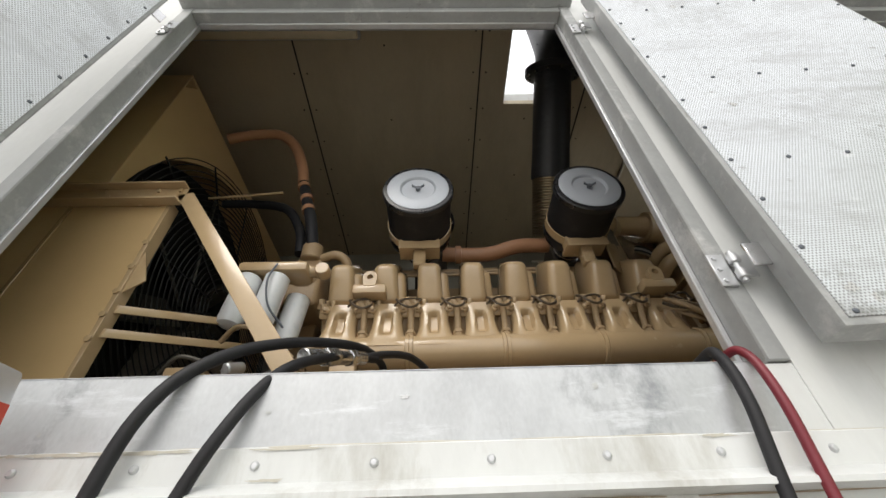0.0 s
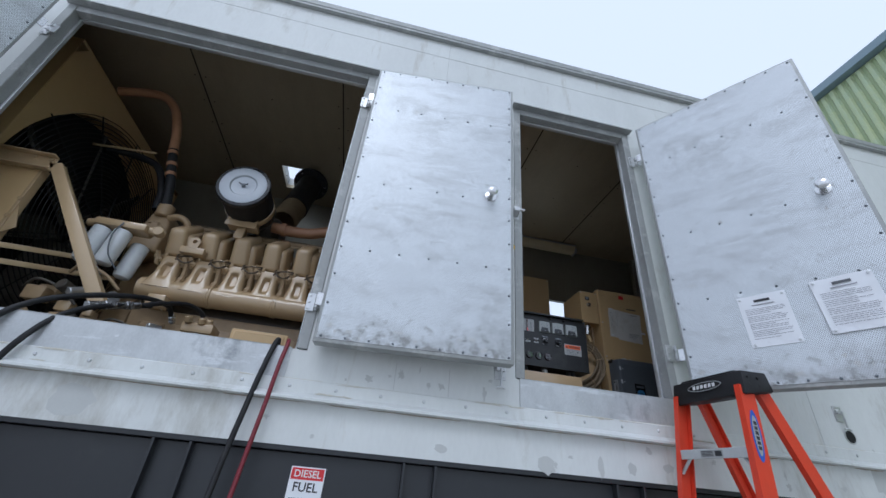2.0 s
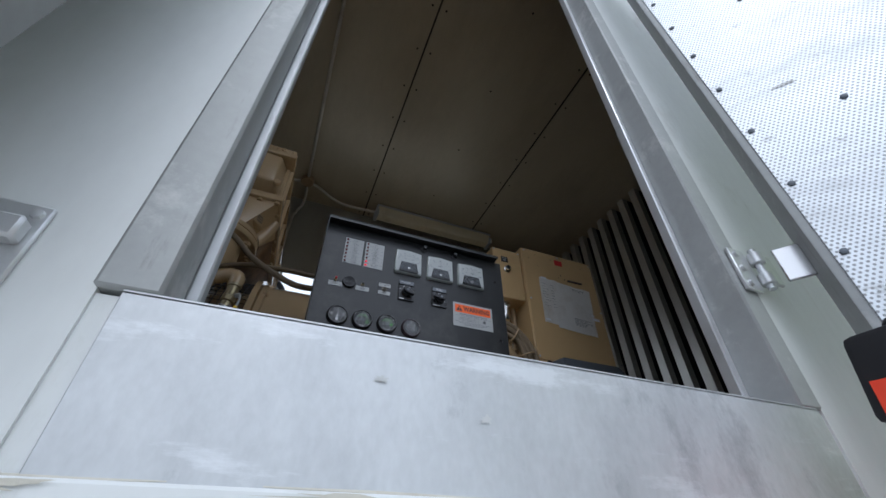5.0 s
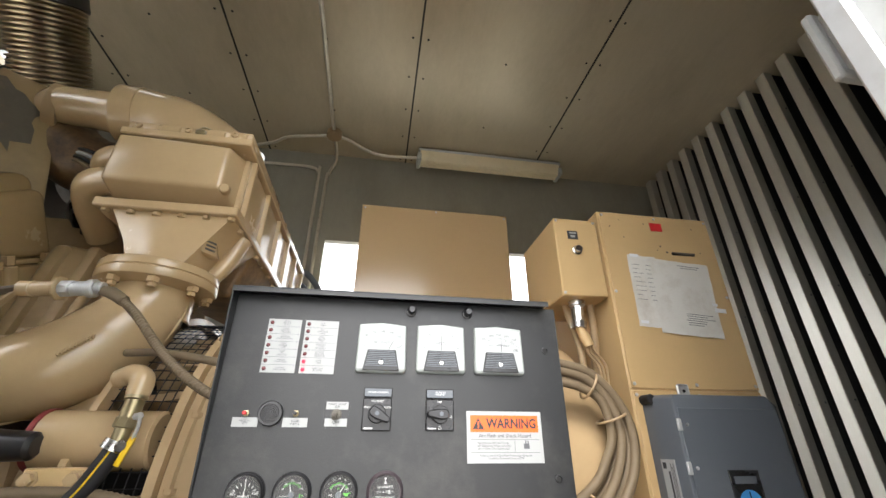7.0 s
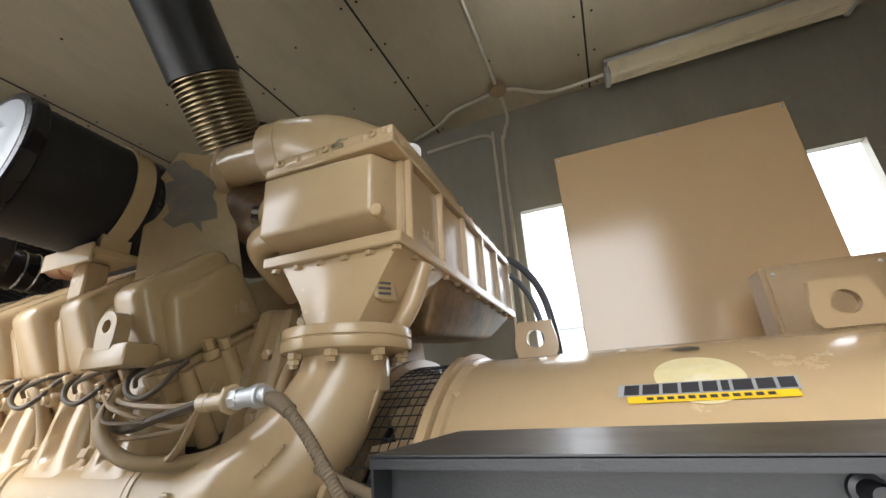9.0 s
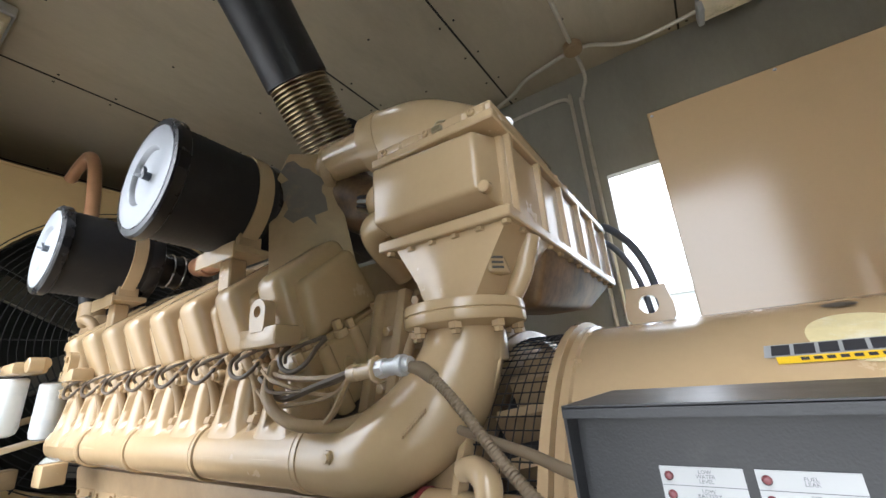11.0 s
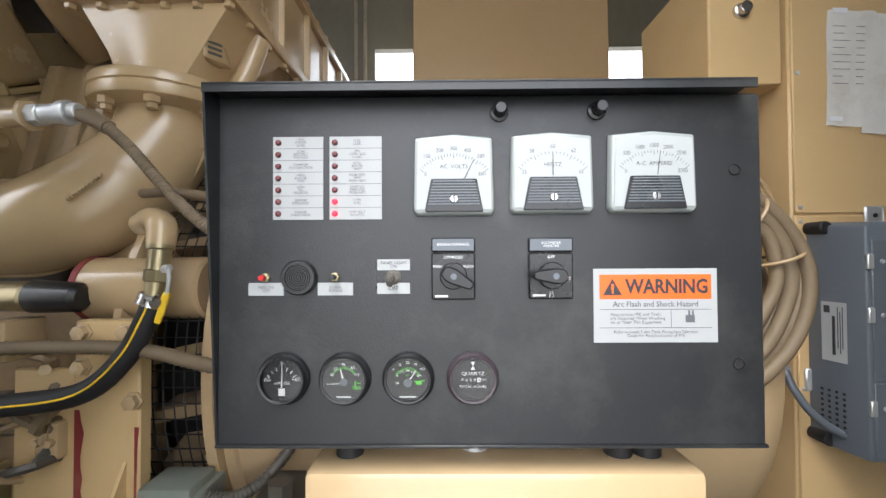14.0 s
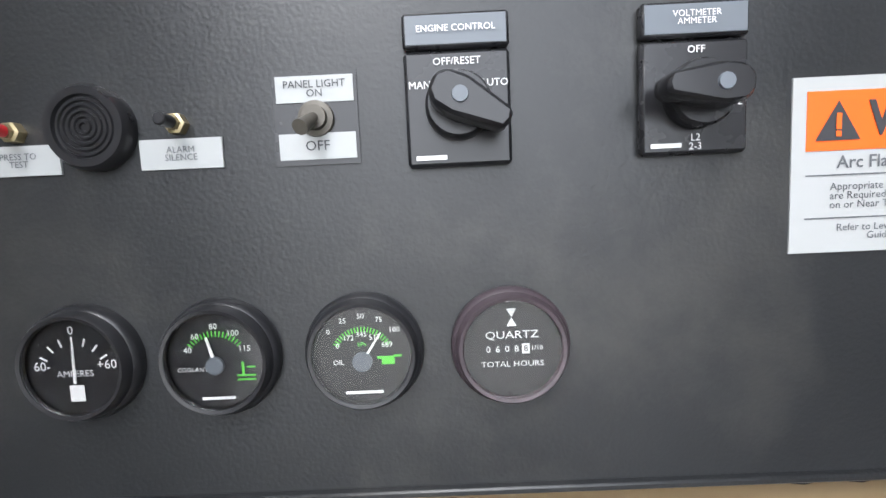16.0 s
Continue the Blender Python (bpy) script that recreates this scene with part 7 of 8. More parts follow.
for z, y0, r in ((2.975, 1.885, 0.040), (2.868, 1.865, 0.044)):
    bm = bmesh.new()
    tube(bm, [(1.60, y0, z), (1.52, y0, z), (1.465, y0 + 0.02, z - 0.010), (1.435, y0 + 0.09, z - 0.04), (1.43, y0 + 0.2, z - 0.1)], r, 20, 6)
    part("water_pipe", bm, TAN, ac)

# exhaust shield with peeling paint, turbocharger lumps behind
bm = bmesh.new()
SM = pose(1.075, 1.805, 2.76, 0, 0, 40)
hull(bm, [SM @ Vector(p) for p in ((-0.005, 0, 0.0), (0.29, 0, 0.0), (0.20, 0, 0.42), (0.15, 0, 0.485), (0.04, 0, 0.485), (-0.02, 0, 0.32))], [SM @ Vector(p) for p in ((-0.005, 0.012, 0.0), (0.29, 0.012, 0.0), (0.20, 0.012, 0.42), (0.15, 0.012, 0.485), (0.04, 0.012, 0.485), (-0.02, 0.012, 0.32))], 0.004)
sh = part("heat_shield", bm, TAN_DULL, eng)
bm = bmesh.new()
P = [(0.095 + 0.10 * math.cos(a) * random.uniform(0.55, 1.1), 0.33 + 0.13 * math.sin(a) * random.uniform(0.55, 1.1)) for a in np.linspace(0, 2 * math.pi, 24)[:-1]]
bm.faces.new([bm.verts.new(SM @ Vector((x, -0.002, z))) for x, z in P])
part("peeled_patch", bm, PUTTY, sh, "bare grey peeled patch")
for x, y, z, r, w in ((0.98, 2.30, 3.15, 0.19, 0.22), (0.02, 2.30, 3.10, 0.19, 0.22), (0.98, 2.62, 3.15, 0.17, 0.2), (0.02, 2.62, 3.1, 0.17, 0.2)):
    bm = bmesh.new()
    lathe(bm, [(0, -w / 2), (r * 0.7, -w / 2), (r, -w / 4), (r, w / 4), (r * 0.7, w / 2), (0, w / 2)], Matrix.Translation((x, y, z)) @ pose(0, 0, 0, 0, 90, 0), 28)
    part("turbocharger", bm, STEEL_DIRTY, eng, "dark cast turbocharger housing")
bm = bmesh.new()
lathe(bm, [(0, -0.10), (0.09, -0.10), (0.15, -0.06), (0.17, 0.0), (0.15, 0.06), (0.09, 0.10), (0.075, 0.16), (0, 0.16)], Matrix.Translation((1.33, 2.20, 2.94)) @ pose(0, 0, 0, 0, 90, 20), 32)
tc_ = part("compressor", bm, BLACK_GLOSS, eng, "black painted compressor housing")
part("clamp_band", one(ring, Matrix.Translation((1.31, 2.19, 2.94)) @ pose(0, 0, 0, 0, 90, 20), 0.166, 0.012, 32, 8), BLACK_MATT, tc_)
for a in (100, 140, 180, 220):
    part("bolt", one(lathe, [(0.012, 0), (0.012, 0.010), (0.006, 0.012), (0.006, 0.022), (0, 0.022)], Matrix.Translation((1.33, 2.20, 2.94)) @ pose(0, 0, 0, 0, 90, 20) @ Matrix.Translation((0.13 * math.cos(radians(a)), 0.13 * math.sin(radians(a)), 0.075)), 6), CHROME, tc_)
for k in range(4):
    part("lead", one(tube, [(1.26 + 0.02 * k, 1.99, 3.03 - 0.012 * k), (1.33, 1.955, 3.04 - 0.015 * k), (1.40, 1.95, 3.015 - 0.02 * k), (1.46, 1.97, 2.96 - 0.02 * k)], 0.007, 6, 5), (BLACK_MATT, LABEL, BLACK_MATT, CABLE)[k], eng)
bm = bmesh.new()
box(bm, (-0.55, 2.10, 2.60), (1.50, 2.66, 2.86), 0.03, seg=2)
part("valley_cover", bm, TAN_DULL, eng)

# air filters on the near side, lids towards the doors
def air_filter(x, label):
    f = thing("air_filter", label, "air filter", "air filters", (x, 1.66, 2.85))
    m = Matrix.Translation((x, 1.872, 3.068)) @ pose(0, 0, 0, 88, 0, 0)
    bm = bmesh.new()
    lathe(bm, [(0.178, 0.055), (0.183, 0.06)] + [(0.183 - 0.003 * (i % 2), 0.06 + i * 0.0095) for i in range(33)] + [(0.180, 0.375)], m, 64)
    part("element", bm, BLACK_MATT, f, "black pleated filter element")
    bm = bmesh.new()
    lathe(bm, [(0.188, 0.355), (0.196, 0.360), (0.196, 0.388), (0.190, 0.395), (0.172, 0.397), (0.168, 0.388)], m, 56)
    part("rim", bm, BLACK_GLOSS, f)
    bm = bmesh.new()
    lathe(bm, [(0.170, 0.386), (0.169, 0.398), (0.150, 0.402), (0.100, 0.401), (0.094, 0.396), (0.090, 0.388), (0.05, 0.386), (0, 0.386)], m, 56)
    lid = part("lid", bm, LID, f, "pale metal lid")
    bm = bmesh.new()
    lathe(bm, [(0.014, 0.384), (0.013, 0.405), (0, 0.408)], m, 14)
    for s in (-1, 1):
        hull(bm, [m @ Vector(p) for p in ((s * 0.006, -0.006, 0.398), (s * 0.034, 0.005, 0.405), (s * 0.034, 0.013, 0.410), (s * 0.006, 0.006, 0.398))], [m @ Vector(p) for p in ((s * 0.006, -0.006, 0.404), (s * 0.034, 0.005, 0.415), (s * 0.034, 0.013, 0.419), (s * 0.006, 0.006, 0.404))], 0.001)
    part("wing_nut", bm, GREY_BOX, lid)
    bm = bmesh.new()
    lathe(bm, [(0.185, 0.085), (0.190, 0.086), (0.190, 0.138), (0.185, 0.139)], m, 56)
    part("strap", bm, TAN, f, "tan steel strap")
    bm = bmesh.new()
    lathe(bm, [(0.184, 0.062), (0.188, 0.04), (0.180, 0.01), (0.16, 0.0), (0.10, -0.02), (0.085, -0.05), (0.085, -0.16), (0, -0.16)], m, 48)
    part("back_shell", bm, BLACK_GLOSS, f)
    for zz in (-0.075, -0.125):
        part("clamp", one(ring, m @ Matrix.Translation((0, 0, zz)), 0.086, 0.005, 32, 6), CHROME, f)
    bm = bmesh.new()
    box(bm, (x - 0.115, 1.705, 2.868), (x + 0.115, 1.835, 2.892), 0.004)
    box(bm, (x - 0.115, 1.700, 2.845), (x + 0.115, 1.708, 2.90), 0.002)
    for dx in (-0.10, 0.10):
        box(bm, (x + dx - 0.012, 1.72, 2.888), (x + dx + 0.012, 1.80, 2.935), 0.003)
    part("bracket", bm, TAN, f)
    bm = bmesh.new()
    box(bm, (x - 0.035, 1.74, 2.76), (x + 0.035, 1.80, 2.87), 0.006)
    part("bracket_leg", bm, TAN, f)


air_filter(-0.04, "round black air filter with a pale metal lid on the engine")
air_filter(0.913, "round black air filter with a pale metal lid beside the exhaust")
bm = bmesh.new()
tube(bm, [(0.10, 2.03, 3.07), (0.24, 2.03, 3.06), (0.42, 2.03, 3.07), (0.60, 2.02, 3.12), (0.80, 2.03, 3.13)], 0.048, 20, 6)
ip = part("intake_pipe", bm, COPPER, eng, "copper-brown pipe between the filters")
part("collar", one(lathe, [(0.05, -0.02), (0.060, -0.018), (0.060, 0.018), (0.05, 0.02)], Matrix.Translation((0.20, 2.03, 3.063)) @ pose(0, 0, 0, 0, 90, 0), 24), COPPER, ip)


# exhaust stacks: bellows, lagged pipe, bolted flange below the roof hole
def exhaust(low, up, top, far):
    e = thing("exhaust_stack", "black lagged exhaust pipe rising from steel bellows", "exhaust pipe", "exhaust stacks", low)
    low, up, top = Vector(low), Vector(up), Vector(top)
    d = up - low
    N = 25
    prof = []
    for i in range(N):
        z = d.length * i / N
        prof += [(0.112, z), (0.134, z + d.length / N * 0.35), (0.134, z + d.length / N * 0.6), (0.112, z + d.length / N * 0.95)]
    bm = bmesh.new()
    lathe(bm, prof, axis(low, d), 36)
    part("bellows", bm, BELLOWS, e, "ribbed steel bellows")
    bm = bmesh.new()
    tube(bm, [up - d.normalized() * 0.02, up.lerp(top, 0.25), up.lerp(top, 0.6), top], 0.14, 32, 5, radii=(0.143, 0.138, 0.140, 0.136))
    part("lagged_pipe", bm, PIPE_BLACK, e)
    t = (top - up).normalized()
    bm = bmesh.new()
    lathe(bm, [(0.12, -0.045), (0.205, -0.04), (0.208, -0.02), (0.208, 0.0), (0.20, 0.004), (0.12, 0.005)], axis(top, t), 40)
    fl = part("flange", bm, PIPE_BLACK, e)
    for i in range(12):
        a = 2 * math.pi * i / 12
        bm = bmesh.new()
        lathe(bm, [(0.013, -0.058), (0.013, -0.042), (0, -0.04)], axis(top, t) @ Matrix.Translation((0.178 * math.cos(a), 0.178 * math.sin(a), 0)), 6)
        part("flange_bolt", bm, CHROME, fl)
    bm = bmesh.new()
    tube(bm, [top - t * 0.01, top + t * 0.10 + Vector((0, 0, 0.02)), top + t * 0.14 + Vector((0, 0, 0.15)), top + t * 0.16 + Vector((0, 0, 0.6))], 0.13, 24, 5)
    part("outlet", bm, PIPE_BLACK, e)


exhaust((0.925, 2.28, 3.40), (0.935, 1.964, 3.767), (0.965, 1.43, 4.36), False)
exhaust((0.03, 2.50, 3.42), (0.04, 2.72, 3.75), (0.06, 3.02, 4.34), True)
# pipe flanges' sky-lit upstands round the roof holes
for (x0, x1, y0, y1) in (H1, H2):
    bm = bmesh.new()
    for a, b in (((x0 - 0.02, y0 - 0.02), (x0, y1 + 0.02)), ((x1, y0 - 0.02), (x1 + 0.02, y1 + 0.02)), ((x0, y0 - 0.02), (x1, y0)), ((x0, y1), (x1, y1 + 0.02))):
        box(bm, (a[0], a[1], CZ + 0.05), (b[0], b[1], CZ + 0.16))
    solo("roof_upstand", bm, WHITE, "pale metal upstand round the exhaust roof opening", "roof opening", "roof openings", "structure")

# front end: water housing, oil filter cans, fuel pump, belt clutter
bm = bmesh.new()
hull(bm, [(-0.80, 1.78, 2.55), (-0.58, 1.78, 2.55), (-0.58, 2.2, 2.55), (-0.80, 2.2, 2.55)], [(-0.76, 1.84, 2.92), (-0.60, 1.84, 2.92), (-0.60, 2.1, 2.92), (-0.76, 2.1, 2.92)], 0.03, seg=3)
wh = part("water_housing", bm, TAN_DULL, eng)
bm = bmesh.new()
cyl(bm, (-0.68, 1.79, 2.74), (-0.68, 1.90, 2.74), 0.075, None, 20, 0.01)
cyl(bm, (-0.68, 1.85, 2.88), (-0.68, 1.85, 2.99), 0.062, None, 20, 0.008)
for a in range(6):
    cyl(bm, (-0.68 + 0.06 * math.cos(a * 1.05), 1.78, 2.74 + 0.06 * math.sin(a * 1.05)), (-0.68 + 0.06 * math.cos(a * 1.05), 1.80, 2.74 + 0.06 * math.sin(a * 1.05)), 0.011, None, 6)
tube(bm, [(-0.60, 1.80, 2.86), (-0.52, 1.78, 2.87), (-0.46, 1.80, 2.84), (-0.44, 1.84, 2.76)], 0.026, 12, 5)
part("thermostat", bm, TAN_DULL, wh)
bm = bmesh.new()
box(bm, (-0.92, 1.56, 2.60), (-0.58, 1.70, 2.66), 0.02, seg=2)
tube(bm, [(-0.98, 1.63, 2.63), (-0.85, 1.62, 2.635), (-0.60, 1.63, 2.64), (-0.50, 1.66, 2.645)], 0.030, 14, 5)
cyl(bm, (-0.52, 1.60, 2.64), (-0.52, 1.66, 2.64), 0.036, None, 16, 0.004)
part("filter_header", bm, TAN, eng)
for x, y, z, s in ((-0.86, 1.61, 2.59, 1.0), (-0.725, 1.61, 2.59, 1.0), (-0.655, 1.75, 2.56, 0.95)):
    c = thing("oil_filter", "white spin-on filter canister on the engine front", "oil filter", "filter canisters", (x, y, z - 0.28))
    bm = bmesh.new()
    lathe(bm, [(0.050, 0.0), (0.058, -0.008), (0.058, -0.235), (0.052, -0.262), (0.035, -0.272), (0, -0.272)], Matrix.Translation((x, y, z)) @ pose(0, 0, 0, 0, 6, 0), 32)
    part("can", bm, CAN_WHITE, c)
part("sense_line", one(tube, [(-0.72, 1.55, 2.63), (-0.735, 1.53, 2.52), (-0.70, 1.53, 2.38), (-0.62, 1.56, 2.28)], 0.005, 6, 6), GREY_BOX, eng)
bm = bmesh.new()
box(bm, (-0.10, 1.56, 1.94), (0.10, 1.72, 2.01), 0.015, seg=2)
for x, y in ((-0.06, 1.57), (0.02, 1.58), (0.06, 1.60)):
    cyl(bm, (x, y - 0.012, 2.0), (x, y - 0.03, 2.035), 0.024, None, 14, 0.004)
    cyl(bm, (x, y - 0.028, 2.028), (x, y - 0.031, 2.037), 0.012, None, 10)
part("fuel_pump", bm, TAN, eng)
bm = bmesh.new()
lathe(bm, [(0.05, 0.10), (0.055, 0.095), (0.055, 0.0), (0.04, -0.015), (0, -0.015)], Matrix.Translation((0.0, 1.63, 1.84)), 28)
part("fuel_bowl", bm, CAN_WHITE, eng, "white fuel filter bowl")
bm = bmesh.new()
box(bm, (0.22, 1.54, 1.80), (0.58, 1.66, 2.00), 0.010, seg=2)
box(bm, (0.24, 1.53, 1.82), (0.56, 1.545, 1.985), 0.006)
part("engine_controller", bm, TAN_SHEET, eng, "square tan engine control box")
rng = random.Random(5)
for k in range(16):
    x0 = rng.uniform(0.55, 1.5)
    pts = [(x0, 1.72 + rng.uniform(-0.05, 0.05), rng.uniform(1.75, 2.02))]
    for j in range(4):
        pts.append((pts[-1][0] + rng.uniform(0.08, 0.2), 1.72 + rng.uniform(-0.08, 0.08), min(2.08, max(1.7, pts[-1][2] + rng.uniform(-0.08, 0.08)))))
    pts = [(min(p[0], 1.68), p[1], p[2]) for p in pts]
    part("harness_wire", one(tube, pts, rng.uniform(0.005, 0.013), 6, 5), rng.choice((TAN_DULL, CABLE, STEEL_DIRTY, CABLE)), eng)
for k in range(26):
    x0, y0, z0 = rng.uniform(-1.05, -0.35), rng.uniform(1.50, 1.85), rng.uniform(1.75, 2.22)
    bm = bmesh.new()
    r = rng.uniform(0.02, 0.05)
    if k % 3 == 0:
        cyl(bm, (x0, y0, z0), (x0 + rng.uniform(-0.1, 0.1), y0 + rng.uniform(0.04, 0.12), z0 + rng.uniform(-0.05, 0.05)), r, None, 14, 0.005)
        part("pulley", bm, rng.choice((STEEL_DIRTY, TAN_DULL, GALV)), eng)
    elif k % 3 == 1:
        box(bm, (x0 - r, y0 - r, z0 - r), (x0 + r * 1.5, y0 + r, z0 + r), 0.008, seg=2)
        part("bracket", bm, rng.choice((TAN_DULL, TAN, STEEL_DIRTY)), eng)
    else:
        tube(bm, [(x0, y0, z0), (x0 + 0.08, y0 - 0.04, z0 + 0.05), (x0 + 0.2, y0, z0 + 0.02), (x0 + 0.3, y0 + 0.04, z0 - 0.06)], rng.uniform(0.006, 0.014), 8, 5)
        part("pipe", bm, rng.choice((CABLE, TAN_DULL, STEEL_DIRTY)), eng)
bm = bmesh.new()
hull(bm, [(-0.62, 1.86, 1.6), (-0.62, 2.9, 1.6), (-0.62, 2.75, 2.6), (-0.62, 2.0, 2.6)], [(-0.85, 1.95, 1.65), (-0.85, 2.8, 1.65), (-0.85, 2.7, 2.5), (-0.85, 2.05, 2.5)], 0.03)
part("front_cover", bm, TAN_DULL, eng)

# flywheel end: bell housing, support leg, fittings by the panel
bm = bmesh.new()
lathe(bm, [(0, -0.33), (0.42, -0.33), (0.50, -0.30), (0.52, -0.24), (0.52, -0.20), (0.44, -0.19)], AX, 60)
bell = part("bell_housing", bm, TAN_DULL, eng)
bm = bmesh.new()
cyl(bm, (1.66, 1.80, 2.155), (1.90, 1.80, 2.155), 0.062, None, 24, 0.006)
part("starter_boss", bm, TAN, eng)
part("rust_ring", one(lathe, [(0.055, -0.005), (0.064, -0.004), (0.064, 0.008), (0.055, 0.009)], Matrix.Translation((1.665, 1.80, 2.155)) @ pose(0, 0, 0, 0, 90, 0), 24), RED_PRIMER, eng, "rust-red flaked rim")
bm = bmesh.new()
box(bm, (1.712, 1.700, 1.46), (1.828, 1.73, 2.105), 0.003)
box(bm, (1.60, 1.704, 1.46), (1.712, 1.72, 2.02), 0.003)
leg_ = part("support_leg", bm, TAN_SHEET, eng)
bm = bmesh.new()
hull(bm, [(1.80, 1.70, 1.62), (1.806, 1.70, 1.62), (1.806, 1.72, 1.86), (1.80, 1.72, 1.86)], [(1.80, 1.56, 1.62), (1.806, 1.56, 1.62), (1.806, 1.70, 1.86), (1.80, 1.70, 1.86)])
part("gusset", bm, TAN_SHEET, leg_)
for x0, x1, z0, z1 in ((1.714, 1.732, 1.79, 1.95), (1.820, 1.829, 1.74, 1.92)):
    bm = bmesh.new()
    P = [(x0, z0)] + [(x0 + (x1 - x0) * rng.uniform(0.5, 1.0), z0 + (z1 - z0) * t) for t in np.linspace(0, 1, 9)] + [(x0, z1)]
    bm.faces.new([bm.verts.new((x, 1.6985, z)) for x, z in P])
    part("bare_primer", bm, RED_PRIMER, leg_, "flaked red primer edge")
for x, z in ((1.728, 2.085), (1.806, 2.085), (1.728, 2.025), (1.818, 1.965)):
    bm = bmesh.new()
    lathe(bm, [(0.017, 0), (0.017, 0.003), (0.013, 0.004), (0.013, 0.014), (0, 0.016)], Matrix.Translation((x, 1.70, z)) @ FACING, 6)
    part("bolt", bm, TAN, leg_)
bm = bmesh.new()
tube(bm, [(1.20, 1.70, 2.03), (1.45, 1.685, 2.055), (1.70, 1.675, 2.064), (1.85, 1.665, 2.062), (2.0, 1.64, 2.04), (2.2, 1.62, 2.02)], 0.0125, 10, 26, 0.0018)
part("flexible_conduit", bm, CABLE, eng, "ribbed tan flexible conduit")
bm = bmesh.new()
cyl(bm, (1.46, 1.74, 2.145), (1.60, 1.735, 2.145), 0.028, None, 20, 0.004)
sol = part("starter_solenoid", bm, BRASS, eng, "brass and black solenoid")
bm = bmesh.new()
cyl(bm, (1.60, 1.735, 2.145), (1.70, 1.73, 2.143), 0.031, 0.027, 20, 0.008)
part("cap", bm, BLACK_GLOSS, sol)
sh_ = hose("striped_hose", "black rubber hose with a yellow stripe hung from the valve", [(1.881, 1.663, 2.150), (1.870, 1.660, 2.115), (1.836, 1.655, 2.050), (1.77, 1.65, 1.995), (1.64, 1.65, 1.975), (1.45, 1.66, 1.955), (1.2, 1.68, 1.90)], 0.0180, BLACK_MATT)
part("stripe", one(tube, [(1.884, 1.6458, 2.150), (1.872, 1.6425, 2.115), (1.838, 1.6375, 2.052), (1.771, 1.6325, 1.997), (1.64, 1.6322, 1.977), (1.45, 1.6422, 1.957), (1.2, 1.6622, 1.902)], 0.0018, 6, 8), YELLOW, sh_, "thin yellow stripe")
vl = thing("ball_valve", "brass ball valve with a yellow handle above the hose", "valve", at=(1.92, 1.67, 2.2))
bm = bmesh.new()
tube(bm, [(1.82, 1.71, 2.275), (1.855, 1.69, 2.281), (1.884, 1.672, 2.268), (1.886, 1.668, 2.236)], 0.022, 16, 5, radii=(0.020, 0.022, 0.024, 0.022))
part("elbow", bm, TAN, vl, "tan pipe elbow")
bm = bmesh.new()
cyl(bm, (1.886, 1.668, 2.240), (1.886, 1.667, 2.228), 0.021, None, 16, 0.002)
cyl(bm, (1.886, 1.667, 2.230), (1.884, 1.665, 2.192), 0.0175, None, 16, 0.002)
cyl(bm, (1.884, 1.665, 2.195), (1.882, 1.664, 2.175), 0.0205, None, 8, 0.002)
cyl(bm, (1.882, 1.664, 2.176), (1.880, 1.662, 2.146), 0.0150, None, 12, 0.002)
part("body", bm, BRASS, vl)
bm = bmesh.new()
cyl(bm, (1.900, 1.655, 2.196), (1.914, 1.648, 2.198), 0.007, None, 6, 0.001)
tube(bm, [(1.912, 1.648, 2.198), (1.916, 1.645, 2.180), (1.914, 1.643, 2.155)], 0.0035, 8, 4)
part("lever", bm, GALV, vl, "bent steel lever")
bm = bmesh.new()
hull(bm, [(1.909, 1.640, 2.160), (1.920, 1.640, 2.158), (1.905, 1.638, 2.108), (1.895, 1.638, 2.111)], [(1.909, 1.647, 2.160), (1.920, 1.647, 2.158), (1.905, 1.645, 2.108), (1.895, 1.645, 2.111)], 0.002)
part("handle", bm, YELLOW, vl, "yellow lever sleeve")
bm = bmesh.new()
cyl(bm, (1.880, 1.662, 2.152), (1.874, 1.660, 2.136), 0.0225, None, 20)
cyl(bm, (1.898, 1.648, 2.144), (1.898, 1.638, 2.144), 0.0105, None, 12)
part("hose_clip", bm, CHROME, vl)
sc_ = thing("sensor_conduit", "ribbed tan flexible conduit from a silver connector to the panel", "conduit", at=(1.75, 1.66, 2.45))
part("ribbed_sleeve", one(tube, [(1.800, 1.655, 2.436), (1.849, 1.648, 2.394), (1.899, 1.640, 2.342), (1.948, 1.622, 2.300), (2.002, 1.602, 2.262), (2.060, 1.586, 2.232), (2.112, 1.576, 2.225)], 0.0100, 12, 20, 0.0015), CABLE, sc_)
part("heat_shrink", one(tube, [(1.748, 1.660, 2.455), (1.775, 1.659, 2.449), (1.806, 1.655, 2.431)], 0.013, 12, 5, radii=(0.010, 0.014, 0.0125)), CABLE, sc_)
cn_ = thing("conduit_connector", "silver threaded connector on the engine wiring", "connector", at=(1.69, 1.66, 2.46))
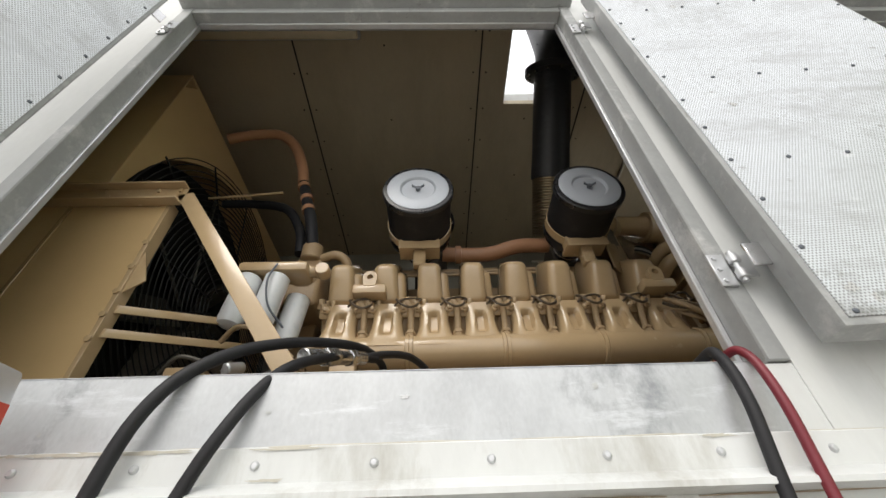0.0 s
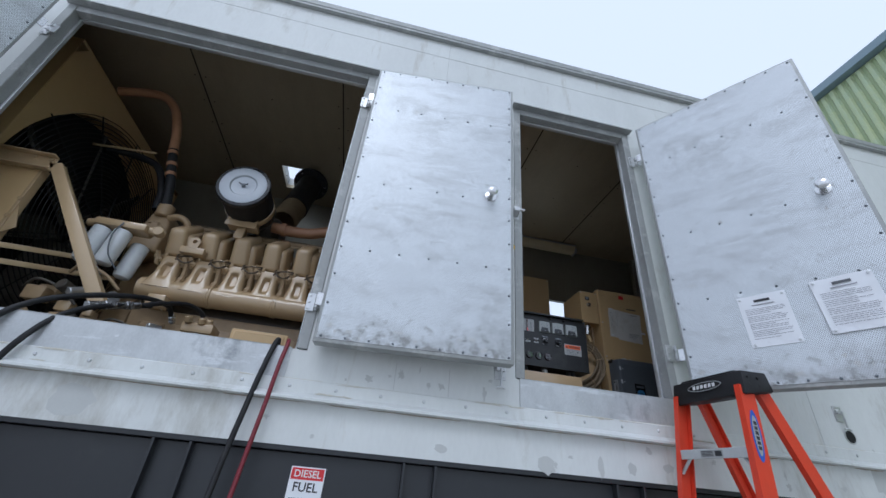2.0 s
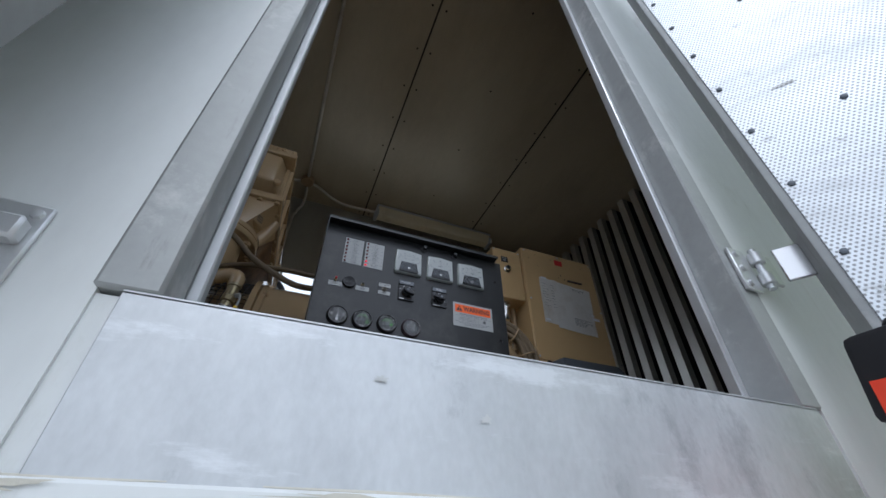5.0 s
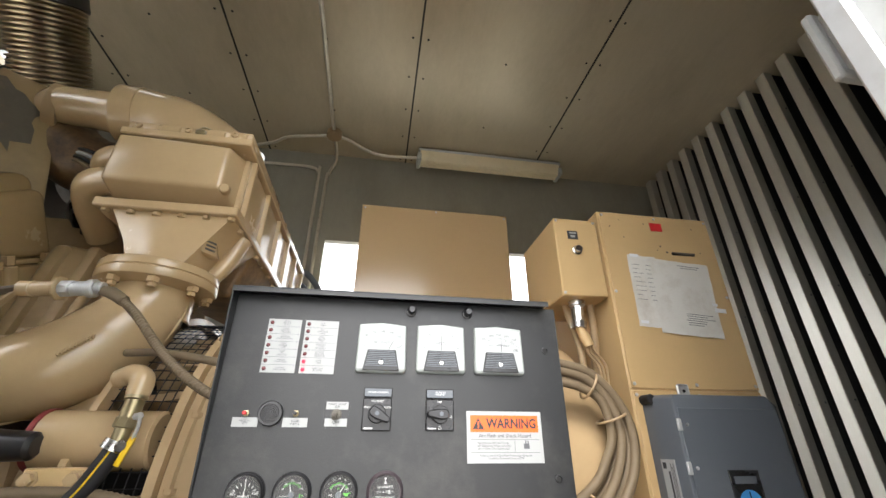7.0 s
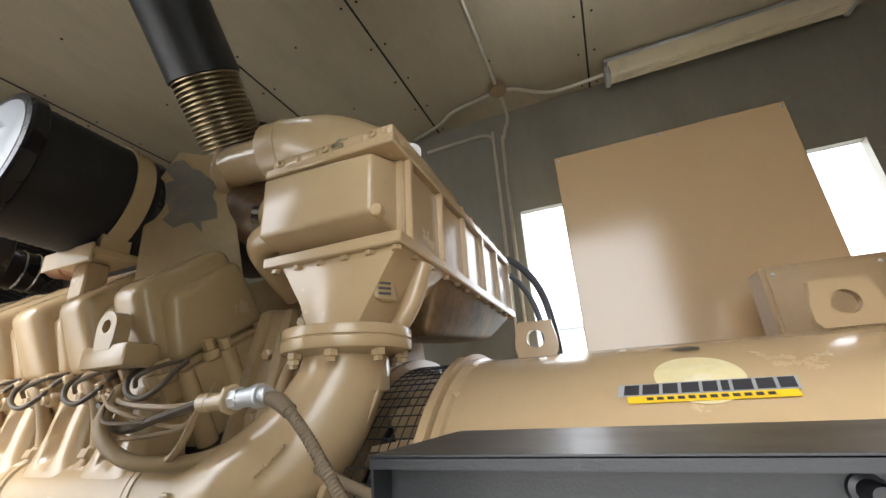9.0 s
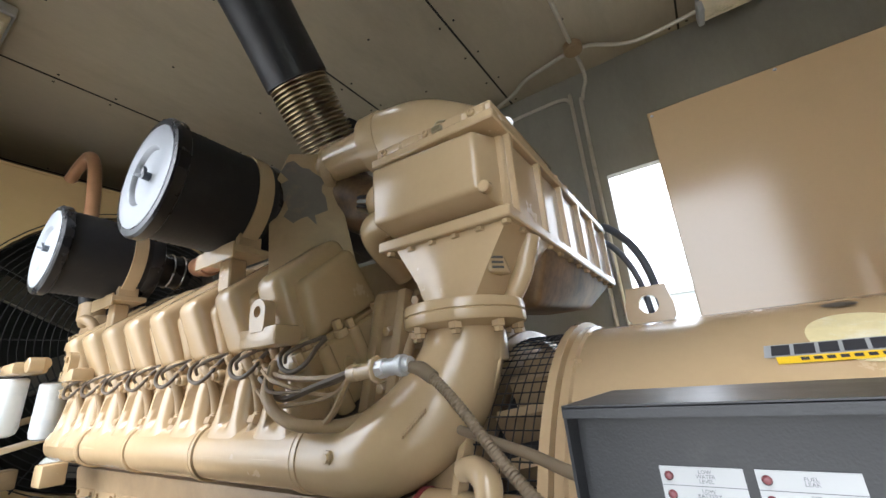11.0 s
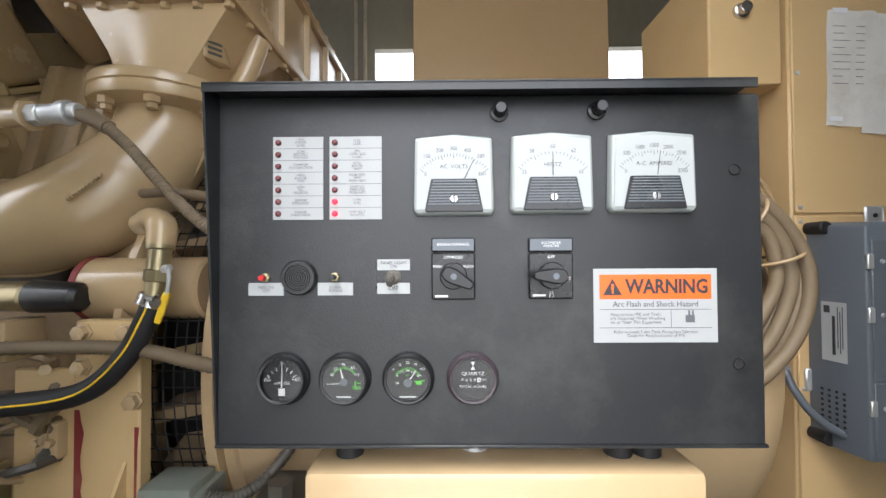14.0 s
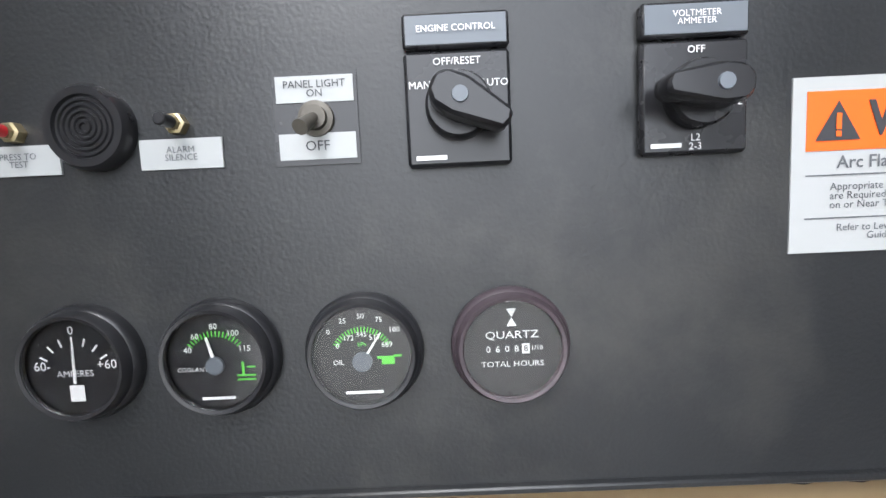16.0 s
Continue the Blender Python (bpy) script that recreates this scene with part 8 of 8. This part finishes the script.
for nm, x0, x1, r, n_, mt in (("lock_ring", 1.585, 1.612, 0.0185, 10, TAN), ("backshell", 1.610, 1.662, 0.0165, 18, TAN), ("mount_flange", 1.660, 1.668, 0.0270, 8, TAN), ("coupling", 1.668, 1.690, 0.0190, 8, GALV), ("body", 1.690, 1.722, 0.0165, 20, GALV), ("knurled_ring", 1.722, 1.738, 0.0205, 22, GALV), ("cable_clamp", 1.738, 1.754, 0.0150, 10, GALV)):
    bm = bmesh.new()
    cyl(bm, (x0, 1.668 - (x0 - 1.62) * 0.06, 2.4535 + (x0 - 1.6) * 0.04), (x1, 1.668 - (x1 - 1.62) * 0.06, 2.4535 + (x1 - 1.6) * 0.04), r, None, n_, 0.002)
    part(nm, bm, mt, cn_)
hose("sensor_lead", "dusty tan cable running to the panel", [(1.80, 1.74, 2.335), (1.893, 1.68, 2.327), (1.97, 1.65, 2.315), (2.04, 1.62, 2.30), (2.112, 1.60, 2.285)], 0.0085, CABLE)
for k in range(6):
    z = rng.uniform(2.40, 2.5)
    pts = [(1.16 + rng.uniform(0, 0.1), 1.72, z + 0.02), (1.3, 1.67 + rng.uniform(0, 0.05), z - rng.uniform(0, 0.05)), (1.45, 1.68 + rng.uniform(0, 0.05), z - rng.uniform(0, 0.06)), (1.59, 1.67, 2.453 + rng.uniform(-0.008, 0.008))]
    part("harness_wire", one(tube, pts, rng.uniform(0.004, 0.009), 6, 6), rng.choice((CABLE, TAN_DULL, TAN_DULL, WIRE)), eng)
bm = bmesh.new()
tube(bm, [(1.22, 1.74, 2.50), (1.28, 1.68, 2.42), (1.37, 1.68, 2.36), (1.47, 1.72, 2.345), (1.56, 1.78, 2.36)], 0.0145, 12, 6)
part("drain_hose", bm, TAN_DULL, eng)
# cast pads, terminal block and loose wiring low on the block's side
for k in range(7):
    x, z = 1.20 + 0.078 * k + rng.uniform(-0.012, 0.012), rng.choice((1.80, 1.90, 2.0, 2.07))
    w, h = rng.uniform(0.018, 0.034), rng.uniform(0.02, 0.045)
    bm = bmesh.new()
    box(bm, (x - w, 1.685, z - h), (x + w, 1.76, z + h), 0.006, None, 2)
    for sx in (-1, 1):
        cyl(bm, (x + sx * w * 0.55, 1.686, z), (x + sx * w * 0.55, 1.676, z), 0.007, None, 6)
    part("cast_pad", bm, TAN, eng)
bm = bmesh.new()
box(bm, (1.44, 1.648, 1.83), (1.56, 1.69, 1.875), 0.003)
for k in range(6):
    box(bm, (1.446 + 0.019 * k, 1.642, 1.842), (1.457 + 0.019 * k, 1.650, 1.863), 0.001)
part("terminal_block", bm, DARK, eng, "black terminal block")
for k in range(7):
    x, z = 1.45 + 0.019 * k, 1.865
    e = (x + rng.uniform(-0.2, 0.14), 1.70, z + rng.uniform(0.12, 0.28))
    pts = [(x, 1.648, z), (x + rng.uniform(-0.02, 0.02), 1.635, z + 0.04), ((x + e[0]) / 2 + rng.uniform(-0.03, 0.03), 1.65, (z + e[2]) / 2 + 0.02), e]
    part("wire", one(tube, pts, 0.0035, 6, 5), rng.choice((TAN_DULL, LABEL, CABLE)), eng)
for z0, z1, y in ((1.79, 1.83, 1.665), (1.955, 1.935, 1.67)):
    part("harness", one(tube, [(1.16, y, z0), (1.32, y - 0.008, z0 - 0.01), (1.5, y - 0.004, z1 + 0.006), (1.60, y + 0.03, z1), (1.66, y + 0.09, z1 - 0.02)], 0.007, 8, 6), TAN_DULL, eng)

sw = thing("heater_switch_box", "grey-green cast switch box on the skid", "electrical box", at=(1.9, 1.7, 1.75))
bm = bmesh.new()
box(bm, (1.835, 1.68, 1.58), (1.945, 1.77, 1.812), 0.008, seg=2)
box(bm, (1.845, 1.67, 1.78), (1.935, 1.75, 1.828), 0.006, seg=2)
part("case", bm, GREY_GREEN, sw)
part("conduit", one(tube, [(1.945, 1.70, 1.80), (2.0, 1.70, 1.80), (2.05, 1.72, 1.83), (2.1, 1.76, 1.9)], 0.011, 10, 16, 0.0018), STEEL_DIRTY, sw)
skid = thing("skid_frame", "heavy steel skid rails under the engine and generator", "skid", at=(1.0, EY, FZ))
for y in (1.80, 2.90):
    bm = bmesh.new()
    box(bm, (-1.4, y - 0.06, FZ), (3.3, y + 0.06, 1.60), 0.005)
    part("rail", bm, STEEL_DIRTY, skid)
bm = bmesh.new()
box(bm, (2.03, 1.60, 1.60), (2.20, 1.80, 1.80), 0.004)
cyl(bm, (2.10, 1.64, 1.80), (2.10, 1.64, 1.86), 0.02, None, 6)
part("generator_foot", bm, STEEL_DIRTY, skid)

# ---- radiator and its guard frame ----
rad = thing("radiator", "tall tan radiator with a round wire fan guard", "radiator", at=(-2.0, EY, FZ))
RC, RR = Vector((-1.55, 2.38, 2.87)), 1.06
bm = bmesh.new()
n = 64
sq = []
for i in range(n):
    dy, dz = math.cos(2 * math.pi * i / n), math.sin(2 * math.pi * i / n)
    k = min(1.06 / max(abs(dy), 1e-4), (1.19 if dz > 0 else 1.40) / max(abs(dz), 1e-4))
    sq.append((dy * k, dz * k))
loops = []
for x, f in ((-1.55, 0), (-1.55, 1), (-1.75, 1)):
    loops.append([bm.verts.new((x, RC.y + (sq[i][0] if not f else 1.02 * math.cos(2 * math.pi * i / n)), RC.z + (sq[i][1] if not f else 1.02 * math.sin(2 * math.pi * i / n)))) for i in range(n)])
for a, b in zip(loops, loops[1:]):
    for i in range(n):
        bm.faces.new((a[i], a[(i + 1) % n], b[(i + 1) % n], b[i]))
part("shroud", bm, TAN_SHEET, rad)
# core in near black: the dim depth behind the fan guard, put into its colour
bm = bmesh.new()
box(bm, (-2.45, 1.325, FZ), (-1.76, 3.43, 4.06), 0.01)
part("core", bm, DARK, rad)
part("side_sheet", one(box, (-2.46, 1.315, FZ), (-1.553, 1.325, 4.062), 0.003), TAN_SHEET, rad)
part("side_sheet", one(box, (-2.46, 3.43, FZ), (-1.553, 3.44, 4.062), 0.003), TAN_SHEET, rad)
part("top_sheet", one(box, (-2.46, 1.315, 4.062), (-1.553, 3.44, 4.085), 0.003), TAN_SHEET, rad)
bm = bmesh.new()
for i in range(24):
    r = 0.16 + i * 0.038
    ring(bm, Matrix.Translation((-1.50 + 0.10 * (1 - r / 1.05), RC.y, RC.z)) @ pose(0, 0, 0, 0, 90, 0), r, 0.0042, 56, 5)
for i in range(12):
    a = 2 * math.pi * i / 12
    tube(bm, [(-1.40, RC.y + 0.15 * math.cos(a), RC.z + 0.15 * math.sin(a)), (-1.53, RC.y + 1.05 * math.cos(a), RC.z + 1.05 * math.sin(a))], 0.006, 5, 1)
tagged(part("fan_guard", bm, BLACK_MATT, rad, "dark concentric wire fan guard"), kind="stuff")
for i in range(7):
    bm = bmesh.new()
    box(bm, (-0.01, 0.12, -0.11), (0.01, 0.92, 0.11), 0.004, Matrix.Translation((-1.66, RC.y, RC.z)) @ pose(0, 0, 0, 360 / 7 * i, 0, 0) @ pose(0, 0, 0, 0, 35, 0))
    part("fan_blade", bm, STEEL_DIRTY, rad)
for y in (1.30, 3.46):
    gf = thing("guard_frame", "tan sheet-metal belt guard frame with diagonal braces", "guard frame", "guard frames", (-1.4, y, FZ))
    s = 1 if y < 2 else -1
    bm = bmesh.new()
    box(bm, (-2.3, y, FZ), (-1.175, y + s * 0.012, 2.80) if s > 0 else (-1.175, y + 0.012, 2.80), 0.002)
    part("side_sheet", bm, TAN_SHEET, gf)
    bm = bmesh.new()
    box(bm, (-1.185, y - 0.004, FZ), (-1.165, y + 0.055, 2.80), 0.002)
    part("edge_flange", bm, TAN, gf)
    bm = bmesh.new()
    box(bm, (-1.62, y - 0.008, FZ), (-1.60, y - 0.002, 2.80), 0.002)
    part("stiffener", bm, TAN, gf)
    bm = bmesh.new()
    box(bm, (-2.3, y - 0.012, 2.78), (-1.12, y - 0.004, 2.895), 0.004)
    box(bm, (-2.3, y - 0.055, 2.885), (-1.12, y - 0.006, 2.895), 0.003)
    box(bm, (-2.3, y - 0.060, 2.775), (-1.12, y - 0.006, 2.785), 0.003)
    bmx = part("top_beam", bm, TAN, gf)
    for x in (-1.5, -1.25, -1.15):
        for z in (2.80, 2.87):
            part("bolt", one(lathe, [(0.012, 0), (0.012, 0.008), (0, 0.010)], Matrix.Translation((x, y - 0.012, z)) @ FACING, 6), TAN, bmx)
    bm = bmesh.new()
    hull(bm, [(-1.16, y - 0.012, 2.84), (-1.09, y - 0.012, 2.86), (-0.425, y - 0.012, 1.98), (-0.49, y - 0.012, 1.94)], [(-1.16, y - 0.002, 2.84), (-1.09, y - 0.002, 2.86), (-0.425, y - 0.002, 1.98), (-0.49, y - 0.002, 1.94)], 0.002)
    hull(bm, [(-1.10, y - 0.002, 2.86), (-1.09, y - 0.002, 2.86), (-0.425, y - 0.002, 1.98), (-0.433, y - 0.002, 1.975)], [(-1.10, y + 0.05, 2.86), (-1.09, y + 0.05, 2.86), (-0.425, y + 0.05, 1.98), (-0.433, y + 0.05, 1.975)], 0.002)
    part("diagonal_brace", bm, TAN, gf)
    bm = bmesh.new()
    hull(bm, [(-1.17, y + 0.006, 2.30), (-1.17, y + 0.006, 2.52), (-1.10, y + 0.006, 2.36)], [(-1.17, y + 0.014, 2.30), (-1.17, y + 0.014, 2.52), (-1.10, y + 0.014, 2.36)], 0.001)
    part("gusset", bm, TAN, gf)
    for z0, z1 in ((2.22, 2.40), (2.12, 2.28)):
        bm = bmesh.new()
        d = 0.5 * s
        hull(bm, [(-1.17, y + 0.02, z0), (-1.17, y + 0.02, z0 + 0.035), (-1.155, y + 0.02, z0 + 0.035), (-1.155, y + 0.02, z0)], [(-0.75, y + d, z1), (-0.75, y + d, z1 + 0.035), (-0.735, y + d, z1 + 0.035), (-0.735, y + d, z1)], 0.002)
        part("tie_bar", bm, TAN, gf)
    for x, z in ((-1.175, 2.55), (-1.175, 2.42), (-1.175, 2.3), (-1.175, 2.2), (-1.175, 2.1)):
        part("bolt", one(lathe, [(0.013, 0), (0.013, 0.008), (0, 0.010)], Matrix.Translation((x, y - 0.004, z)) @ FACING, 6), TAN, gf)
ch = thing("coolant_pipe", "copper-brown coolant pipe curving down to the engine", "pipe", at=(-1.5, 1.8, 4.0))
bm = bmesh.new()
tube(bm, [(-1.50, 1.80, 4.06), (-1.30, 1.80, 4.11), (-1.12, 1.80, 4.10), (-0.98, 1.80, 3.96), (-0.88, 1.80, 3.72), (-0.83, 1.80, 3.52)], 0.038, 18, 7)
part("pipe", bm, COPPER, ch)
bm = bmesh.new()
tube(bm, [(-0.83, 1.80, 3.53), (-0.78, 1.80, 3.36), (-0.72, 1.80, 3.18), (-0.68, 1.82, 2.98)], 0.036, 16, 5)
part("rubber_sleeve", bm, BLACK_MATT, ch)
for p, q in (((-0.825, 1.80, 3.50), (-0.815, 1.80, 3.47)), ((-0.785, 1.80, 3.38), (-0.775, 1.80, 3.35)), ((-0.755, 1.80, 3.28), (-0.745, 1.80, 3.25))):
    part("clamp", one(cyl, p, q, 0.042, None, 18), COPPER, ch)
hose("bypass_hose", "black rubber bypass hose arching to the radiator", [(-1.45, 2.0, 3.55), (-1.2, 1.98, 3.52), (-0.95, 1.92, 3.40), (-0.80, 1.87, 3.15), (-0.76, 1.86, 2.95)], 0.030, BLACK_MATT)
part("stay_bar", one(tube, [(-1.5, 1.9, 3.50), (-0.98, 1.86, 3.50)], 0.010, 6, 1), TAN, rad)
